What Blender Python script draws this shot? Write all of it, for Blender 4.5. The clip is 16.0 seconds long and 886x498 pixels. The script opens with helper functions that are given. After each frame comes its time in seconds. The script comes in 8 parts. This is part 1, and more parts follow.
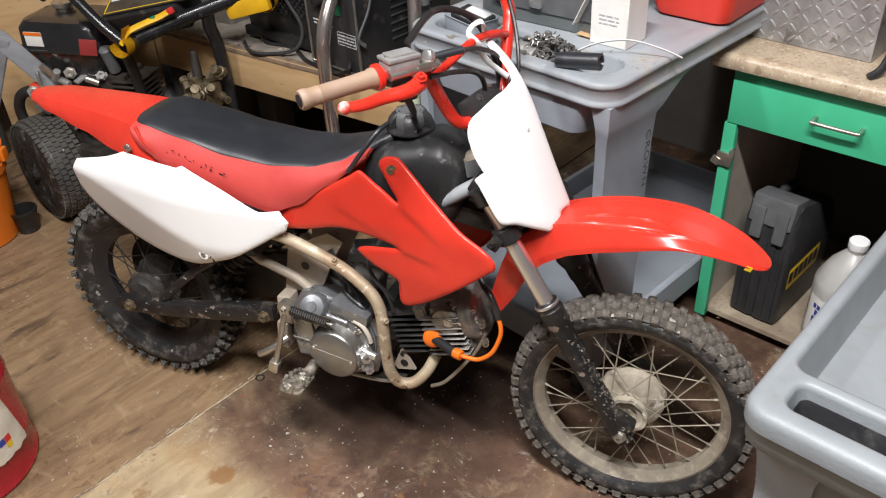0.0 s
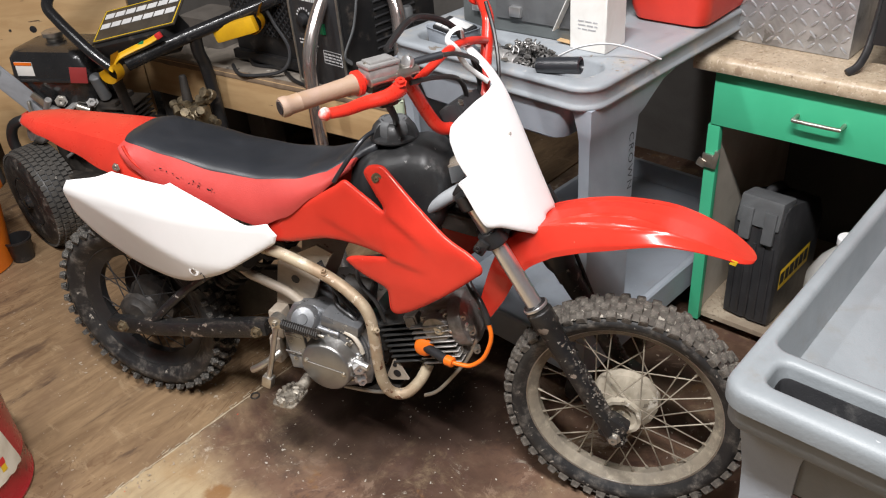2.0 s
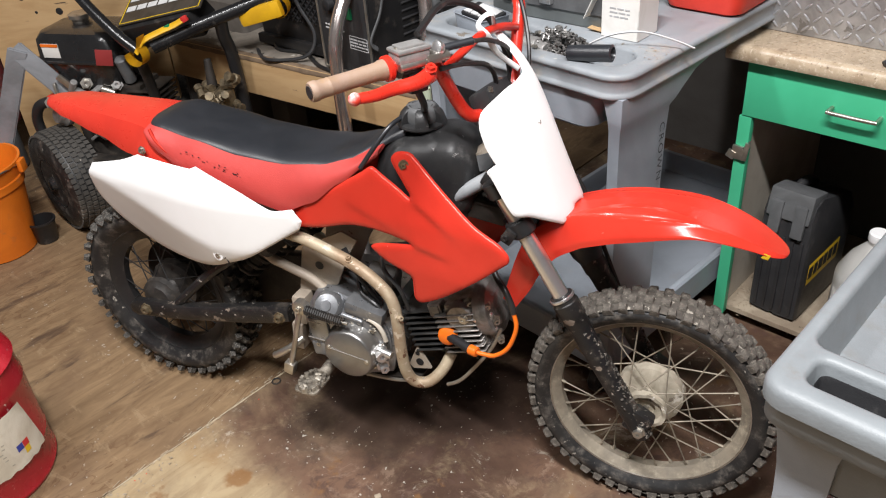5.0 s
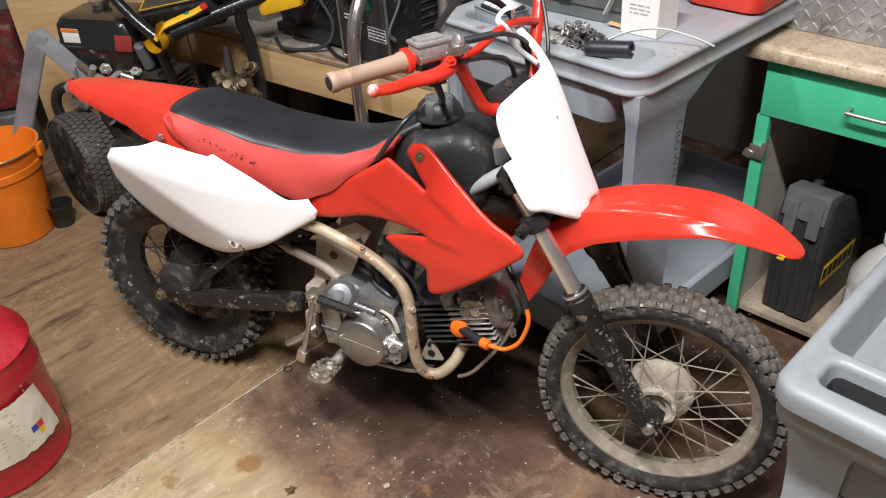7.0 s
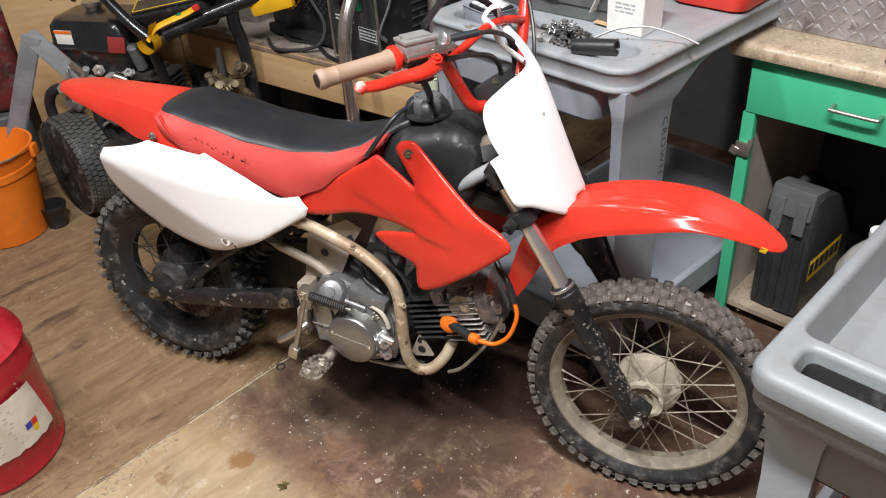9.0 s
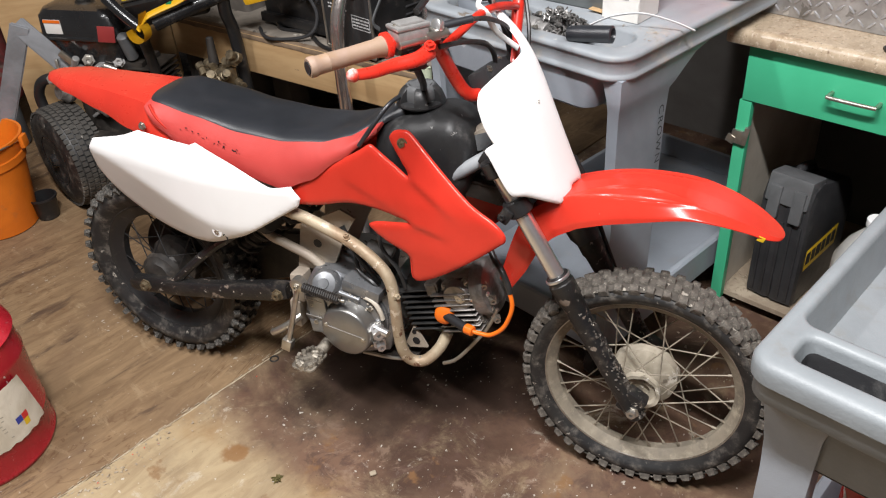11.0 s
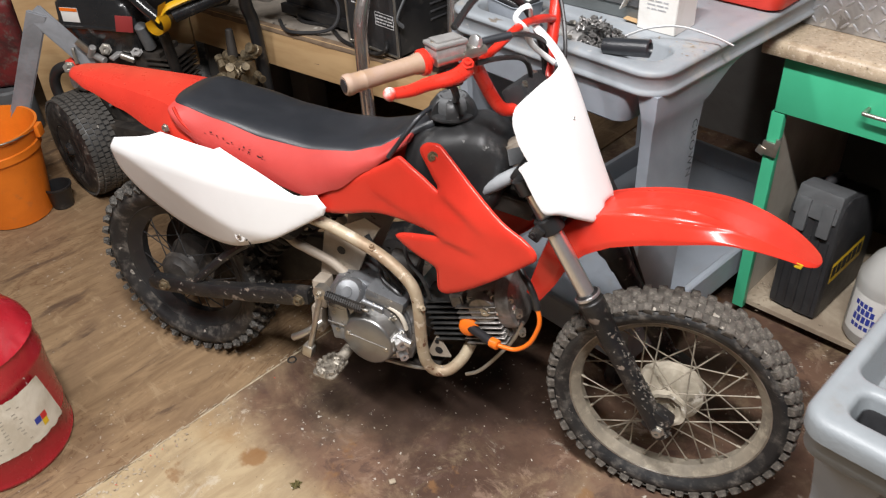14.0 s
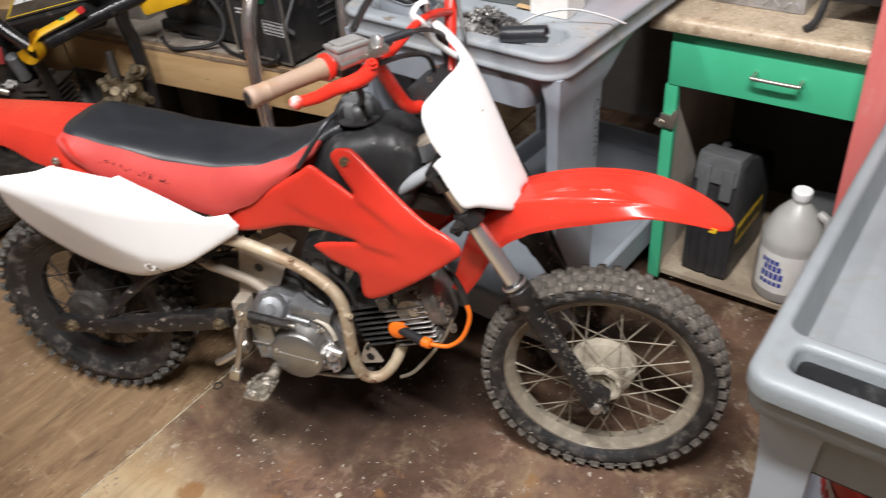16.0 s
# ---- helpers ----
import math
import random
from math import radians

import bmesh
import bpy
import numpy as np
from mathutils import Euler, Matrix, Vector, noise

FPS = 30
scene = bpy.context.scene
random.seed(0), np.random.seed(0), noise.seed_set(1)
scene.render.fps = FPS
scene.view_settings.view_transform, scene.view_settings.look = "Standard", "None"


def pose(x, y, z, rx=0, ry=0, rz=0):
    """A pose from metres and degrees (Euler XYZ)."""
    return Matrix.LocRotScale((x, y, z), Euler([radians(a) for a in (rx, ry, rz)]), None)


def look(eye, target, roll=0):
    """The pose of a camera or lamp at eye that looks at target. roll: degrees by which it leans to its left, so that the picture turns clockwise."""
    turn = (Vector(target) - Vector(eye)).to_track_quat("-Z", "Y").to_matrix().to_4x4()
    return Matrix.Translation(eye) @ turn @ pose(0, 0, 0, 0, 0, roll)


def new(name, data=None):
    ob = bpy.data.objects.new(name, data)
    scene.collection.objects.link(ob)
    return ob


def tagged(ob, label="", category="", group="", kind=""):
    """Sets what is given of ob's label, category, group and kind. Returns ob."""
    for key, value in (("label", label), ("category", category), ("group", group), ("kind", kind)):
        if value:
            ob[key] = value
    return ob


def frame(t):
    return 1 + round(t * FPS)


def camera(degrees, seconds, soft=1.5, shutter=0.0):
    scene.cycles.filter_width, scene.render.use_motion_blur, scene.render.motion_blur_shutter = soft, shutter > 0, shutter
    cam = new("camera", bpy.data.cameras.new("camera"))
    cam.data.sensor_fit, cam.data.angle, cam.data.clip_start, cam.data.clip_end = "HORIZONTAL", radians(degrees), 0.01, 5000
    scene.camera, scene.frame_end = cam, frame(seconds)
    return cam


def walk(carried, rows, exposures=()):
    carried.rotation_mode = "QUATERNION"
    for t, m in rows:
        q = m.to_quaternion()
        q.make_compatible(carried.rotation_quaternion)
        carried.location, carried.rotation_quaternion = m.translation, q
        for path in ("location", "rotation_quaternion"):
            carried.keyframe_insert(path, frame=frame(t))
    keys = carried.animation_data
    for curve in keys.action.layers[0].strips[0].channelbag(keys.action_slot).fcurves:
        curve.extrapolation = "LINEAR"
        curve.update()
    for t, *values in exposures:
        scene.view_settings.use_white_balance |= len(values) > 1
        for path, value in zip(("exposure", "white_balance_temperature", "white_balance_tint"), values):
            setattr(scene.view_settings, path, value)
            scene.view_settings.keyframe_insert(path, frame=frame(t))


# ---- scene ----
cam = camera(56.6, 16.0, soft=1.15, shutter=0.5)
PATH = [
    (0, (0.113, -0.104, 1.468), (0.093, 1.534, 0.321), -3.4),
    (0.5, (0.134, -0.123, 1.448), (0.111, 1.535, 0.329), -3.5),
    (1, (0.122, -0.123, 1.447), (0.101, 1.552, 0.355), -3.8),
    (1.5, (0.13, -0.138, 1.441), (0.109, 1.539, 0.352), -4.5),
    (2, (0.136, -0.132, 1.438), (0.118, 1.543, 0.345), -5.2),
    (2.5, (0.139, -0.123, 1.442), (0.113, 1.545, 0.338), -5.7),
    (3, (0.113, -0.127, 1.436), (0.072, 1.539, 0.331), -5.8),
    (5.5, (0.119, -0.119, 1.432), (0.054, 1.538, 0.314), -4.9),
    (6, (0.116, -0.119, 1.434), (0.042, 1.534, 0.311), -4.8),
    (6.5, (0.113, -0.118, 1.43), (0.021, 1.532, 0.303), -4.8),
    (7, (0.113, -0.124, 1.437), (0.024, 1.525, 0.309), -4.3),
    (7.5, (0.121, -0.132, 1.44), (0.037, 1.516, 0.31), -4.3),
    (8, (0.126, -0.141, 1.439), (0.049, 1.515, 0.321), -4.3),
    (8.5, (0.127, -0.147, 1.437), (0.046, 1.508, 0.316), -4.4),
    (11, (0.128, -0.133, 1.424), (0.059, 1.508, 0.283), -4.4),
    (11.5, (0.124, -0.128, 1.41), (0.055, 1.491, 0.238), -4.5),
    (12, (0.125, -0.129, 1.405), (0.061, 1.471, 0.207), -4.3),
    (12.5, (0.126, -0.128, 1.406), (0.062, 1.466, 0.199), -4.1),
    (13, (0.128, -0.126, 1.427), (0.066, 1.477, 0.231), -3.8),
    (13.5, (0.114, -0.1, 1.434), (0.044, 1.501, 0.238), -3.6),
    (14, (0.082, -0.075, 1.471), (0.005, 1.533, 0.284), -3.4),
    (14.5, (0.028, -0.044, 1.479), (-0.046, 1.561, 0.288), -3.5),
    (15, (-0.007, -0.06, 1.479), (-0.07, 1.541, 0.282), -4.4),
    (15.5, (0.008, -0.056, 1.465), (0.021, 1.544, 0.266), -5.4),
    (16, (0.054, -0.058, 1.466), (0.202, 1.533, 0.263), -5.2),
]
walk(cam, [(t, look(eye, target, roll)) for t, eye, target, roll in PATH])

# ---- light ----
ROOM = pose(0, 0, 0, 0, 0, -43)


def area_lamp(name, m, power, sx, sy, colour):
    data = bpy.data.lights.new(name, "AREA")
    data.shape, data.size, data.size_y, data.energy, data.color = "RECTANGLE", sx, sy, power, colour
    ob = new(name, data)
    ob.matrix_world = m
    return ob


# shop tube under the ceiling, above and behind the viewer, plus an added weak fill
area_lamp("shop_tube_lamp", ROOM @ pose(0.05, 0.0, 2.9, 8, 0, 0), 138, 1.3, 0.14, (1.0, 0.985, 0.985))
area_lamp("fill_lamp_rear", ROOM @ pose(-1.6, -0.5, 2.9, 0, 0, 90), 48, 1.3, 0.14, (1.0, 0.985, 0.985))
world = bpy.data.worlds.new("world")
world.use_nodes = True
world.node_tree.nodes["Background"].inputs[0].default_value = (0.02, 0.02, 0.022, 1)
scene.world = world
scene.view_settings.exposure = 0.0


# ---- materials ----
def surf(name, c1, c2=None, scale=6.0, rough=0.5, metal=0.0, bump=0.1, grain=180.0, spots=None, coat=0.0, stretch=None, dust=None, rvar=0.12):
    """A worn surface: two colours mixed by broad noise, fine grain in relief and gloss, and optional layers.
    spots: (colour, scale, threshold, roughness); dust: colour and amount of a broad dry film."""
    m = bpy.data.materials.new(name)
    m.use_nodes = True
    nt = m.node_tree
    b = nt.nodes["Principled BSDF"]
    tc = nt.nodes.new("ShaderNodeTexCoord")
    src = tc.outputs["Object"]
    if stretch:
        mp = nt.nodes.new("ShaderNodeMapping")
        mp.inputs["Scale"].default_value = stretch
        nt.links.new(src, mp.inputs[0])
        src = mp.outputs[0]

    def noise_tex(s, detail=6, rg=0.6, dist=0.0):
        n = nt.nodes.new("ShaderNodeTexNoise")
        n.inputs["Scale"].default_value, n.inputs["Detail"].default_value = s, detail
        n.inputs["Roughness"].default_value, n.inputs["Distortion"].default_value = rg, dist
        nt.links.new(src, n.inputs["Vector"])
        return n.outputs["Fac"]

    def ramp(fac, lo, hi):
        r = nt.nodes.new("ShaderNodeMapRange")
        r.interpolation_type = "SMOOTHSTEP"
        r.inputs["From Min"].default_value, r.inputs["From Max"].default_value = lo, hi
        nt.links.new(fac, r.inputs["Value"])
        return r.outputs["Result"]

    def mix(fac, a, c):
        x = nt.nodes.new("ShaderNodeMix")
        x.data_type = "RGBA"
        nt.links.new(fac, x.inputs[0])
        for sock, v in ((x.inputs[6], a), (x.inputs[7], c)):
            if isinstance(v, tuple):
                sock.default_value = (*v, 1)
            else:
                nt.links.new(v, sock)
        return x.outputs[2]

    broad = noise_tex(scale, 8, 0.62, 0.4)
    fine = noise_tex(grain, 4, 0.7)
    col = mix(ramp(broad, 0.35, 0.68), c1, c2 or tuple(v * 0.86 for v in c1))
    rg = nt.nodes.new("ShaderNodeMapRange")
    rg.inputs["To Min"].default_value, rg.inputs["To Max"].default_value = max(rough - rvar, 0.03), min(rough + rvar, 1)
    nt.links.new(noise_tex(scale * 4, 6), rg.inputs["Value"])
    rgh = rg.outputs["Result"]
    if dust:
        col = mix(ramp(noise_tex(scale * 2.3, 9, 0.7), 0.62 - dust[1] * 0.4, 0.85 - dust[1] * 0.35), col, dust[0])
    if spots:
        sets = spots if isinstance(spots, list) else [spots]
        for sc, ss, thr, _ in sets:
            col = mix(ramp(noise_tex(ss, 5, 0.65, 0.3), thr, thr + 0.03), col, sc)
    nt.links.new(col, b.inputs["Base Color"])
    nt.links.new(rgh, b.inputs["Roughness"])
    b.inputs["Metallic"].default_value = metal
    b.inputs["Coat Weight"].default_value = coat
    b.inputs["Coat Roughness"].default_value = 0.15
    if bump:
        bp = nt.nodes.new("ShaderNodeBump")
        bp.inputs["Strength"].default_value, bp.inputs["Distance"].default_value = bump, 0.002
        nt.links.new(fine, bp.inputs["Height"])
        nt.links.new(bp.outputs[0], b.inputs["Normal"])
    return m


RED = surf("red_plastic", (0.64, 0.041, 0.024), (0.57, 0.034, 0.020), 7, 0.22, bump=0.04, spots=[((0.72, 0.12, 0.08), 28, 0.74, 0.5), ((0.74, 0.34, 0.28), 90, 0.74, 0.5)], coat=0.12)
RED.node_tree.nodes["Principled BSDF"].inputs["Specular IOR Level"].default_value = 0.28
CHIPPED = surf("chipped_red_plastic", (0.64, 0.044, 0.026), (0.56, 0.036, 0.022), 7, 0.3, bump=0.06, spots=[((0.78, 0.52, 0.44), 22, 0.705, 0.5), ((0.70, 0.16, 0.10), 40, 0.67, 0.5)], coat=0.1)
REDBAR = surf("red_bar_paint", (0.66, 0.030, 0.016), None, 20, 0.3, bump=0.03, spots=[((0.7, 0.35, 0.3), 60, 0.72, 0.4)], coat=0.3)
WHITE = surf("white_plastic", (0.84, 0.84, 0.84), (0.80, 0.795, 0.79), 5, 0.38, bump=0.04, spots=[((0.55, 0.52, 0.48), 45, 0.76, 0.6)])
VINYL = surf("black_vinyl", (0.016, 0.018, 0.022), (0.024, 0.026, 0.031), 8, 0.40, bump=0.10, grain=500, coat=0.45, rvar=0.06)
VINYL.node_tree.nodes["Principled BSDF"].inputs["Coat Roughness"].default_value = 0.33
SEATRED = surf("red_vinyl", (0.52, 0.060, 0.052), (0.45, 0.048, 0.042), 9, 0.48, bump=0.3, grain=500, spots=[((0.30, 0.03, 0.028), 60, 0.72, 0.6), ((0.62, 0.20, 0.18), 45, 0.72, 0.6)])
TANK = surf("black_tank_plastic", (0.016, 0.016, 0.017), (0.032, 0.032, 0.033), 7, 0.40, bump=0.16, dust=((0.13, 0.125, 0.12), 0.14), spots=[((0.36, 0.35, 0.34), 48, 0.665, 0.7)])
BLACK = surf("black_paint", (0.014, 0.014, 0.015), (0.022, 0.021, 0.021), 9, 0.4, bump=0.1, dust=((0.12, 0.10, 0.085), 0.18))
MUDDY = surf("muddy_black_paint", (0.010, 0.010, 0.011), (0.021, 0.019, 0.017), 9, 0.42, bump=0.6, grain=90, dust=((0.12, 0.10, 0.082), 0.24), spots=[((0.32, 0.29, 0.255), 66, 0.625, 0.9), ((0.20, 0.16, 0.13), 30, 0.62, 0.9)])
GLOSSBLACK = surf("glossy_black_paint", (0.012, 0.012, 0.013), (0.018, 0.018, 0.019), 9, 0.24, bump=0.08, coat=0.3, dust=((0.10, 0.09, 0.08), 0.12))
GRIME = surf("grimy_dark_metal", (0.014, 0.012, 0.011), (0.040, 0.033, 0.027), 14, 0.62, bump=0.6, grain=70, dust=((0.11, 0.088, 0.07), 0.22), spots=[((0.26, 0.22, 0.18), 66, 0.71, 0.9)])
RUBBER = surf("tyre_rubber", (0.013, 0.013, 0.014), (0.024, 0.023, 0.022), 12, 0.5, bump=0.3, grain=150, dust=((0.15, 0.135, 0.118), 0.38), spots=[((0.34, 0.31, 0.27), 45, 0.66, 0.9)])
KNOB = surf("muddy_tread_rubber", (0.080, 0.070, 0.060), (0.155, 0.137, 0.115), 1.1, 0.88, bump=0.6, grain=5, dust=((0.40, 0.36, 0.30), 0.24))
KNOB_DARK = surf("tread_rubber", (0.036, 0.034, 0.031), (0.085, 0.077, 0.068), 1.7, 0.8, bump=0.5, grain=6, dust=((0.36, 0.33, 0.28), 0.30))
RIMMUD = surf("muddy_rim_steel", (0.30, 0.26, 0.20), (0.19, 0.165, 0.13), 16, 0.62, metal=0.25, bump=0.4, grain=120, dust=((0.44, 0.39, 0.30), 0.35))
TREADMUD = surf("dried_tread_mud", (0.105, 0.092, 0.078), (0.060, 0.052, 0.044), 26, 0.9, bump=0.8, grain=140, spots=[((0.36, 0.33, 0.28), 60, 0.60, 0.9)])
HUBMUD = surf("mud_caked_hub", (0.44, 0.39, 0.31), (0.30, 0.265, 0.20), 22, 0.8, metal=0.1, bump=0.6, grain=80, spots=[((0.54, 0.50, 0.43), 30, 0.60, 0.9), ((0.20, 0.17, 0.13), 38, 0.63, 0.9)])
CHROME = surf("chrome", (0.82, 0.82, 0.83), (0.74, 0.73, 0.72), 20, 0.30, metal=0.9, bump=0.02, rvar=0.06)
RUSTCHROME = surf("tarnished_chrome", (0.80, 0.77, 0.75), (0.62, 0.47, 0.43), 7, 0.20, metal=0.92, bump=0.06, rvar=0.10, spots=[((0.38, 0.24, 0.19), 40, 0.66, 0.7)])
ZINC = surf("zinc_steel", (0.55, 0.53, 0.49), (0.42, 0.38, 0.32), 25, 0.35, metal=0.9, bump=0.1, spots=[((0.25, 0.2, 0.16), 50, 0.68, 0.7)])
MUDZINC = surf("muddy_cast_steel", (0.40, 0.36, 0.30), (0.10, 0.085, 0.07), 60, 0.55, metal=0.55, bump=0.7, grain=60)
ALU = surf("cast_aluminium", (0.52, 0.51, 0.50), (0.36, 0.35, 0.34), 18, 0.45, metal=0.55, bump=0.3, grain=220, dust=((0.2, 0.18, 0.16), 0.12))
GUN = surf("gunmetal_engine_paint", (0.33, 0.34, 0.355), (0.20, 0.205, 0.215), 9, 0.30, metal=0.65, bump=0.14, spots=[((0.62, 0.60, 0.56), 52, 0.665, 0.6), ((0.05, 0.05, 0.05), 30, 0.64, 0.6)])
GUNDISC = surf("satin_cover_metal", (0.30, 0.295, 0.285), (0.23, 0.225, 0.215), 9, 0.33, metal=0.8, bump=0.05, spots=[((0.55, 0.54, 0.52), 60, 0.76, 0.6)])
FINS = surf("cylinder_black_iron", (0.018, 0.018, 0.018), (0.036, 0.034, 0.032), 20, 0.62, metal=0.1, bump=0.4)
HEADM = surf("dirty_head_casting", (0.33, 0.31, 0.295), (0.15, 0.135, 0.12), 26, 0.48, metal=0.6, bump=0.5, grain=160)
EXH = surf("rusty_header_steel", (0.45, 0.375, 0.265), (0.31, 0.215, 0.135), 13, 0.55, metal=0.2, bump=0.3, spots=[((0.58, 0.49, 0.38), 40, 0.58, 0.9), ((0.15, 0.07, 0.04), 34, 0.62, 0.9)])
FRAME = surf("tan_dusty_frame_paint", (0.42, 0.36, 0.29), (0.30, 0.25, 0.20), 12, 0.6, metal=0.1, bump=0.25, spots=[((0.14, 0.10, 0.07), 35, 0.69, 0.9)])
GRIP = surf("tan_rubber_grip", (0.29, 0.195, 0.125), (0.34, 0.235, 0.185), 10, 0.6, bump=0.3, grain=400, dust=((0.33, 0.20, 0.105), 0.24), spots=[((0.14, 0.09, 0.06), 60, 0.70, 0.8)])
ORANGE = surf("orange_silicone", (0.85, 0.17, 0.012), None, 20, 0.35, bump=0.05)
CARTG = surf("grey_cart_plastic", (0.325, 0.355, 0.40), (0.255, 0.28, 0.315), 4, 0.42, bump=0.3, grain=260, dust=((0.30, 0.295, 0.285), 0.22), spots=[((0.20, 0.20, 0.20), 24, 0.70, 0.8), ((0.48, 0.49, 0.51), 33, 0.72, 0.8)])
CARTTOP = surf("dusty_cart_top", (0.30, 0.325, 0.35), (0.245, 0.262, 0.28), 5, 0.5, bump=0.35, grain=260, dust=((0.40, 0.365, 0.32), 0.30), spots=[((0.18, 0.155, 0.13), 30, 0.66, 0.8), ((0.50, 0.49, 0.47), 44, 0.68, 0.8)])
CARTTRAY = surf("pale_tray_plastic", (0.205, 0.223, 0.235), (0.165, 0.18, 0.19), 5, 0.5, bump=0.25, dust=((0.17, 0.165, 0.155), 0.18), spots=[((0.16, 0.155, 0.145), 14, 0.69, 0.8), ((0.10, 0.085, 0.07), 60, 0.72, 0.8), ((0.40, 0.41, 0.42), 30, 0.73, 0.8)])
GREEN = surf("green_laminate", (0.066, 0.49, 0.265), (0.055, 0.44, 0.23), 4, 0.42, bump=0.06, spots=[((0.035, 0.27, 0.15), 46, 0.73, 0.7), ((0.30, 0.62, 0.46), 60, 0.76, 0.7)])
COUNTER = surf("tan_laminate_counter", (0.48, 0.385, 0.275), (0.37, 0.285, 0.195), 30, 0.30, bump=0.05, spots=[((0.56, 0.47, 0.36), 120, 0.57, 0.4), ((0.20, 0.145, 0.10), 150, 0.62, 0.4), ((0.30, 0.22, 0.15), 16, 0.66, 0.4)])
CREAM = surf("cream_melamine", (0.58, 0.53, 0.45), (0.47, 0.42, 0.35), 6, 0.55, bump=0.1, spots=[((0.17, 0.13, 0.09), 16, 0.68, 0.9)])
DIRTY = surf("dirty_chipboard", (0.42, 0.35, 0.26), (0.27, 0.21, 0.15), 9, 0.8, bump=0.5, spots=[((0.13, 0.10, 0.07), 24, 0.66, 0.9)])
CASE = surf("black_case_plastic", (0.022, 0.022, 0.024), (0.036, 0.036, 0.038), 9, 0.48, bump=0.3, grain=300, dust=((0.115, 0.112, 0.108), 0.14))
CASEGREY = surf("dusty_grey_case_plastic", (0.13, 0.135, 0.14), (0.09, 0.092, 0.095), 10, 0.55, bump=0.3, grain=300)
# near-black that holds the shade of the cabinet inside, toe recess and bench underside
DARK = surf("shade_dark_board", (0.060, 0.056, 0.054), (0.085, 0.078, 0.072), 3, 0.9, bump=0.3)
PLY = surf("plywood", (0.54, 0.36, 0.185), (0.44, 0.275, 0.13), 3.2, 0.6, bump=0.25, stretch=(1, 1, 6), spots=[((0.27, 0.155, 0.07), 3.5, 0.68, 0.8), ((0.13, 0.085, 0.05), 9, 0.70, 0.8)])
PLYTOP = surf("dusty_bench_top", (0.27, 0.235, 0.195), (0.15, 0.13, 0.11), 7, 0.75, bump=0.4, spots=[((0.42, 0.39, 0.34), 14, 0.63, 0.8), ((0.07, 0.06, 0.05), 22, 0.64, 0.8)])
DIAMOND = surf("diamond_aluminium", (0.50, 0.50, 0.51), (0.30, 0.30, 0.305), 14, 0.36, metal=0.6, bump=0.2, spots=[((0.22, 0.215, 0.21), 16, 0.63, 0.6), ((0.62, 0.62, 0.62), 26, 0.64, 0.6)])
PAPER = surf("white_card", (0.74, 0.73, 0.70), (0.66, 0.64, 0.60), 12, 0.75, bump=0.15)
KRAFT = surf("brown_card", (0.50, 0.33, 0.17), (0.42, 0.27, 0.14), 20, 0.8, bump=0.2)
LABEL = surf("worn_paper_label", (0.70, 0.66, 0.57), (0.52, 0.47, 0.38), 14, 0.7, bump=0.3, spots=[((0.33, 0.24, 0.17), 45, 0.70, 0.9)])
YELLOW = surf("yellow_plastic", (0.74, 0.42, 0.014), (0.60, 0.33, 0.012), 14, 0.4, bump=0.08, dust=((0.45, 0.30, 0.06), 0.15))
BUCKET = surf("orange_bucket_plastic", (0.80, 0.20, 0.015), (0.70, 0.165, 0.012), 8, 0.42, bump=0.1, dust=((0.5, 0.16, 0.05), 0.15))
CANRED = surf("dark_red_can_paint", (0.42, 0.016, 0.028), (0.31, 0.011, 0.018), 6, 0.27, bump=0.14, coat=0.3, spots=[((0.72, 0.58, 0.55), 34, 0.69, 0.8), ((0.20, 0.008, 0.012), 12, 0.68, 0.8), ((0.66, 0.40, 0.38), 80, 0.70, 0.8)])
TOOLRED = surf("red_box_plastic", (0.72, 0.050, 0.030), (0.62, 0.040, 0.026), 7, 0.42, bump=0.1)
REDBOARD = surf("faded_red_paint", (0.58, 0.115, 0.105), (0.62, 0.20, 0.185), 3.2, 0.6, bump=0.3, stretch=(1, 1, 0.45), dust=((0.70, 0.36, 0.34), 0.22), spots=[((0.42, 0.03, 0.03), 7, 0.66, 0.8), ((0.74, 0.55, 0.52), 30, 0.68, 0.8)])
BRASS = surf("dull_brass", (0.24, 0.19, 0.12), (0.10, 0.08, 0.055), 40, 0.45, metal=0.6, bump=0.3)
STRAP = surf("grey_tape", (0.27, 0.28, 0.30), (0.18, 0.185, 0.195), 9, 0.55, bump=0.4, grain=90)
WALLM = surf("dark_painted_board", (0.16, 0.15, 0.14), (0.11, 0.10, 0.09), 3, 0.8, bump=0.3)
INKB = surf("black_ink", (0.012, 0.012, 0.014), None, 30, 0.6, bump=0)
INKBLUE = surf("blue_ink", (0.03, 0.05, 0.32), None, 30, 0.5, bump=0)
INKRED = surf("red_ink", (0.6, 0.03, 0.03), None, 30, 0.5, bump=0)
INKWHITE = surf("white_ink", (0.66, 0.66, 0.66), None, 30, 0.6, bump=0)
INKYEL = surf("yellow_ink", (0.75, 0.5, 0.02), None, 30, 0.5, bump=0)
INKGREEN = surf("green_ink", (0.01, 0.2, 0.08), None, 30, 0.5, bump=0)
JUG = surf("cloudy_jug_plastic", (0.70, 0.69, 0.66), (0.60, 0.585, 0.55), 7, 0.35, bump=0.08)
JUG.node_tree.nodes["Principled BSDF"].inputs["Transmission Weight"].default_value = 0.45


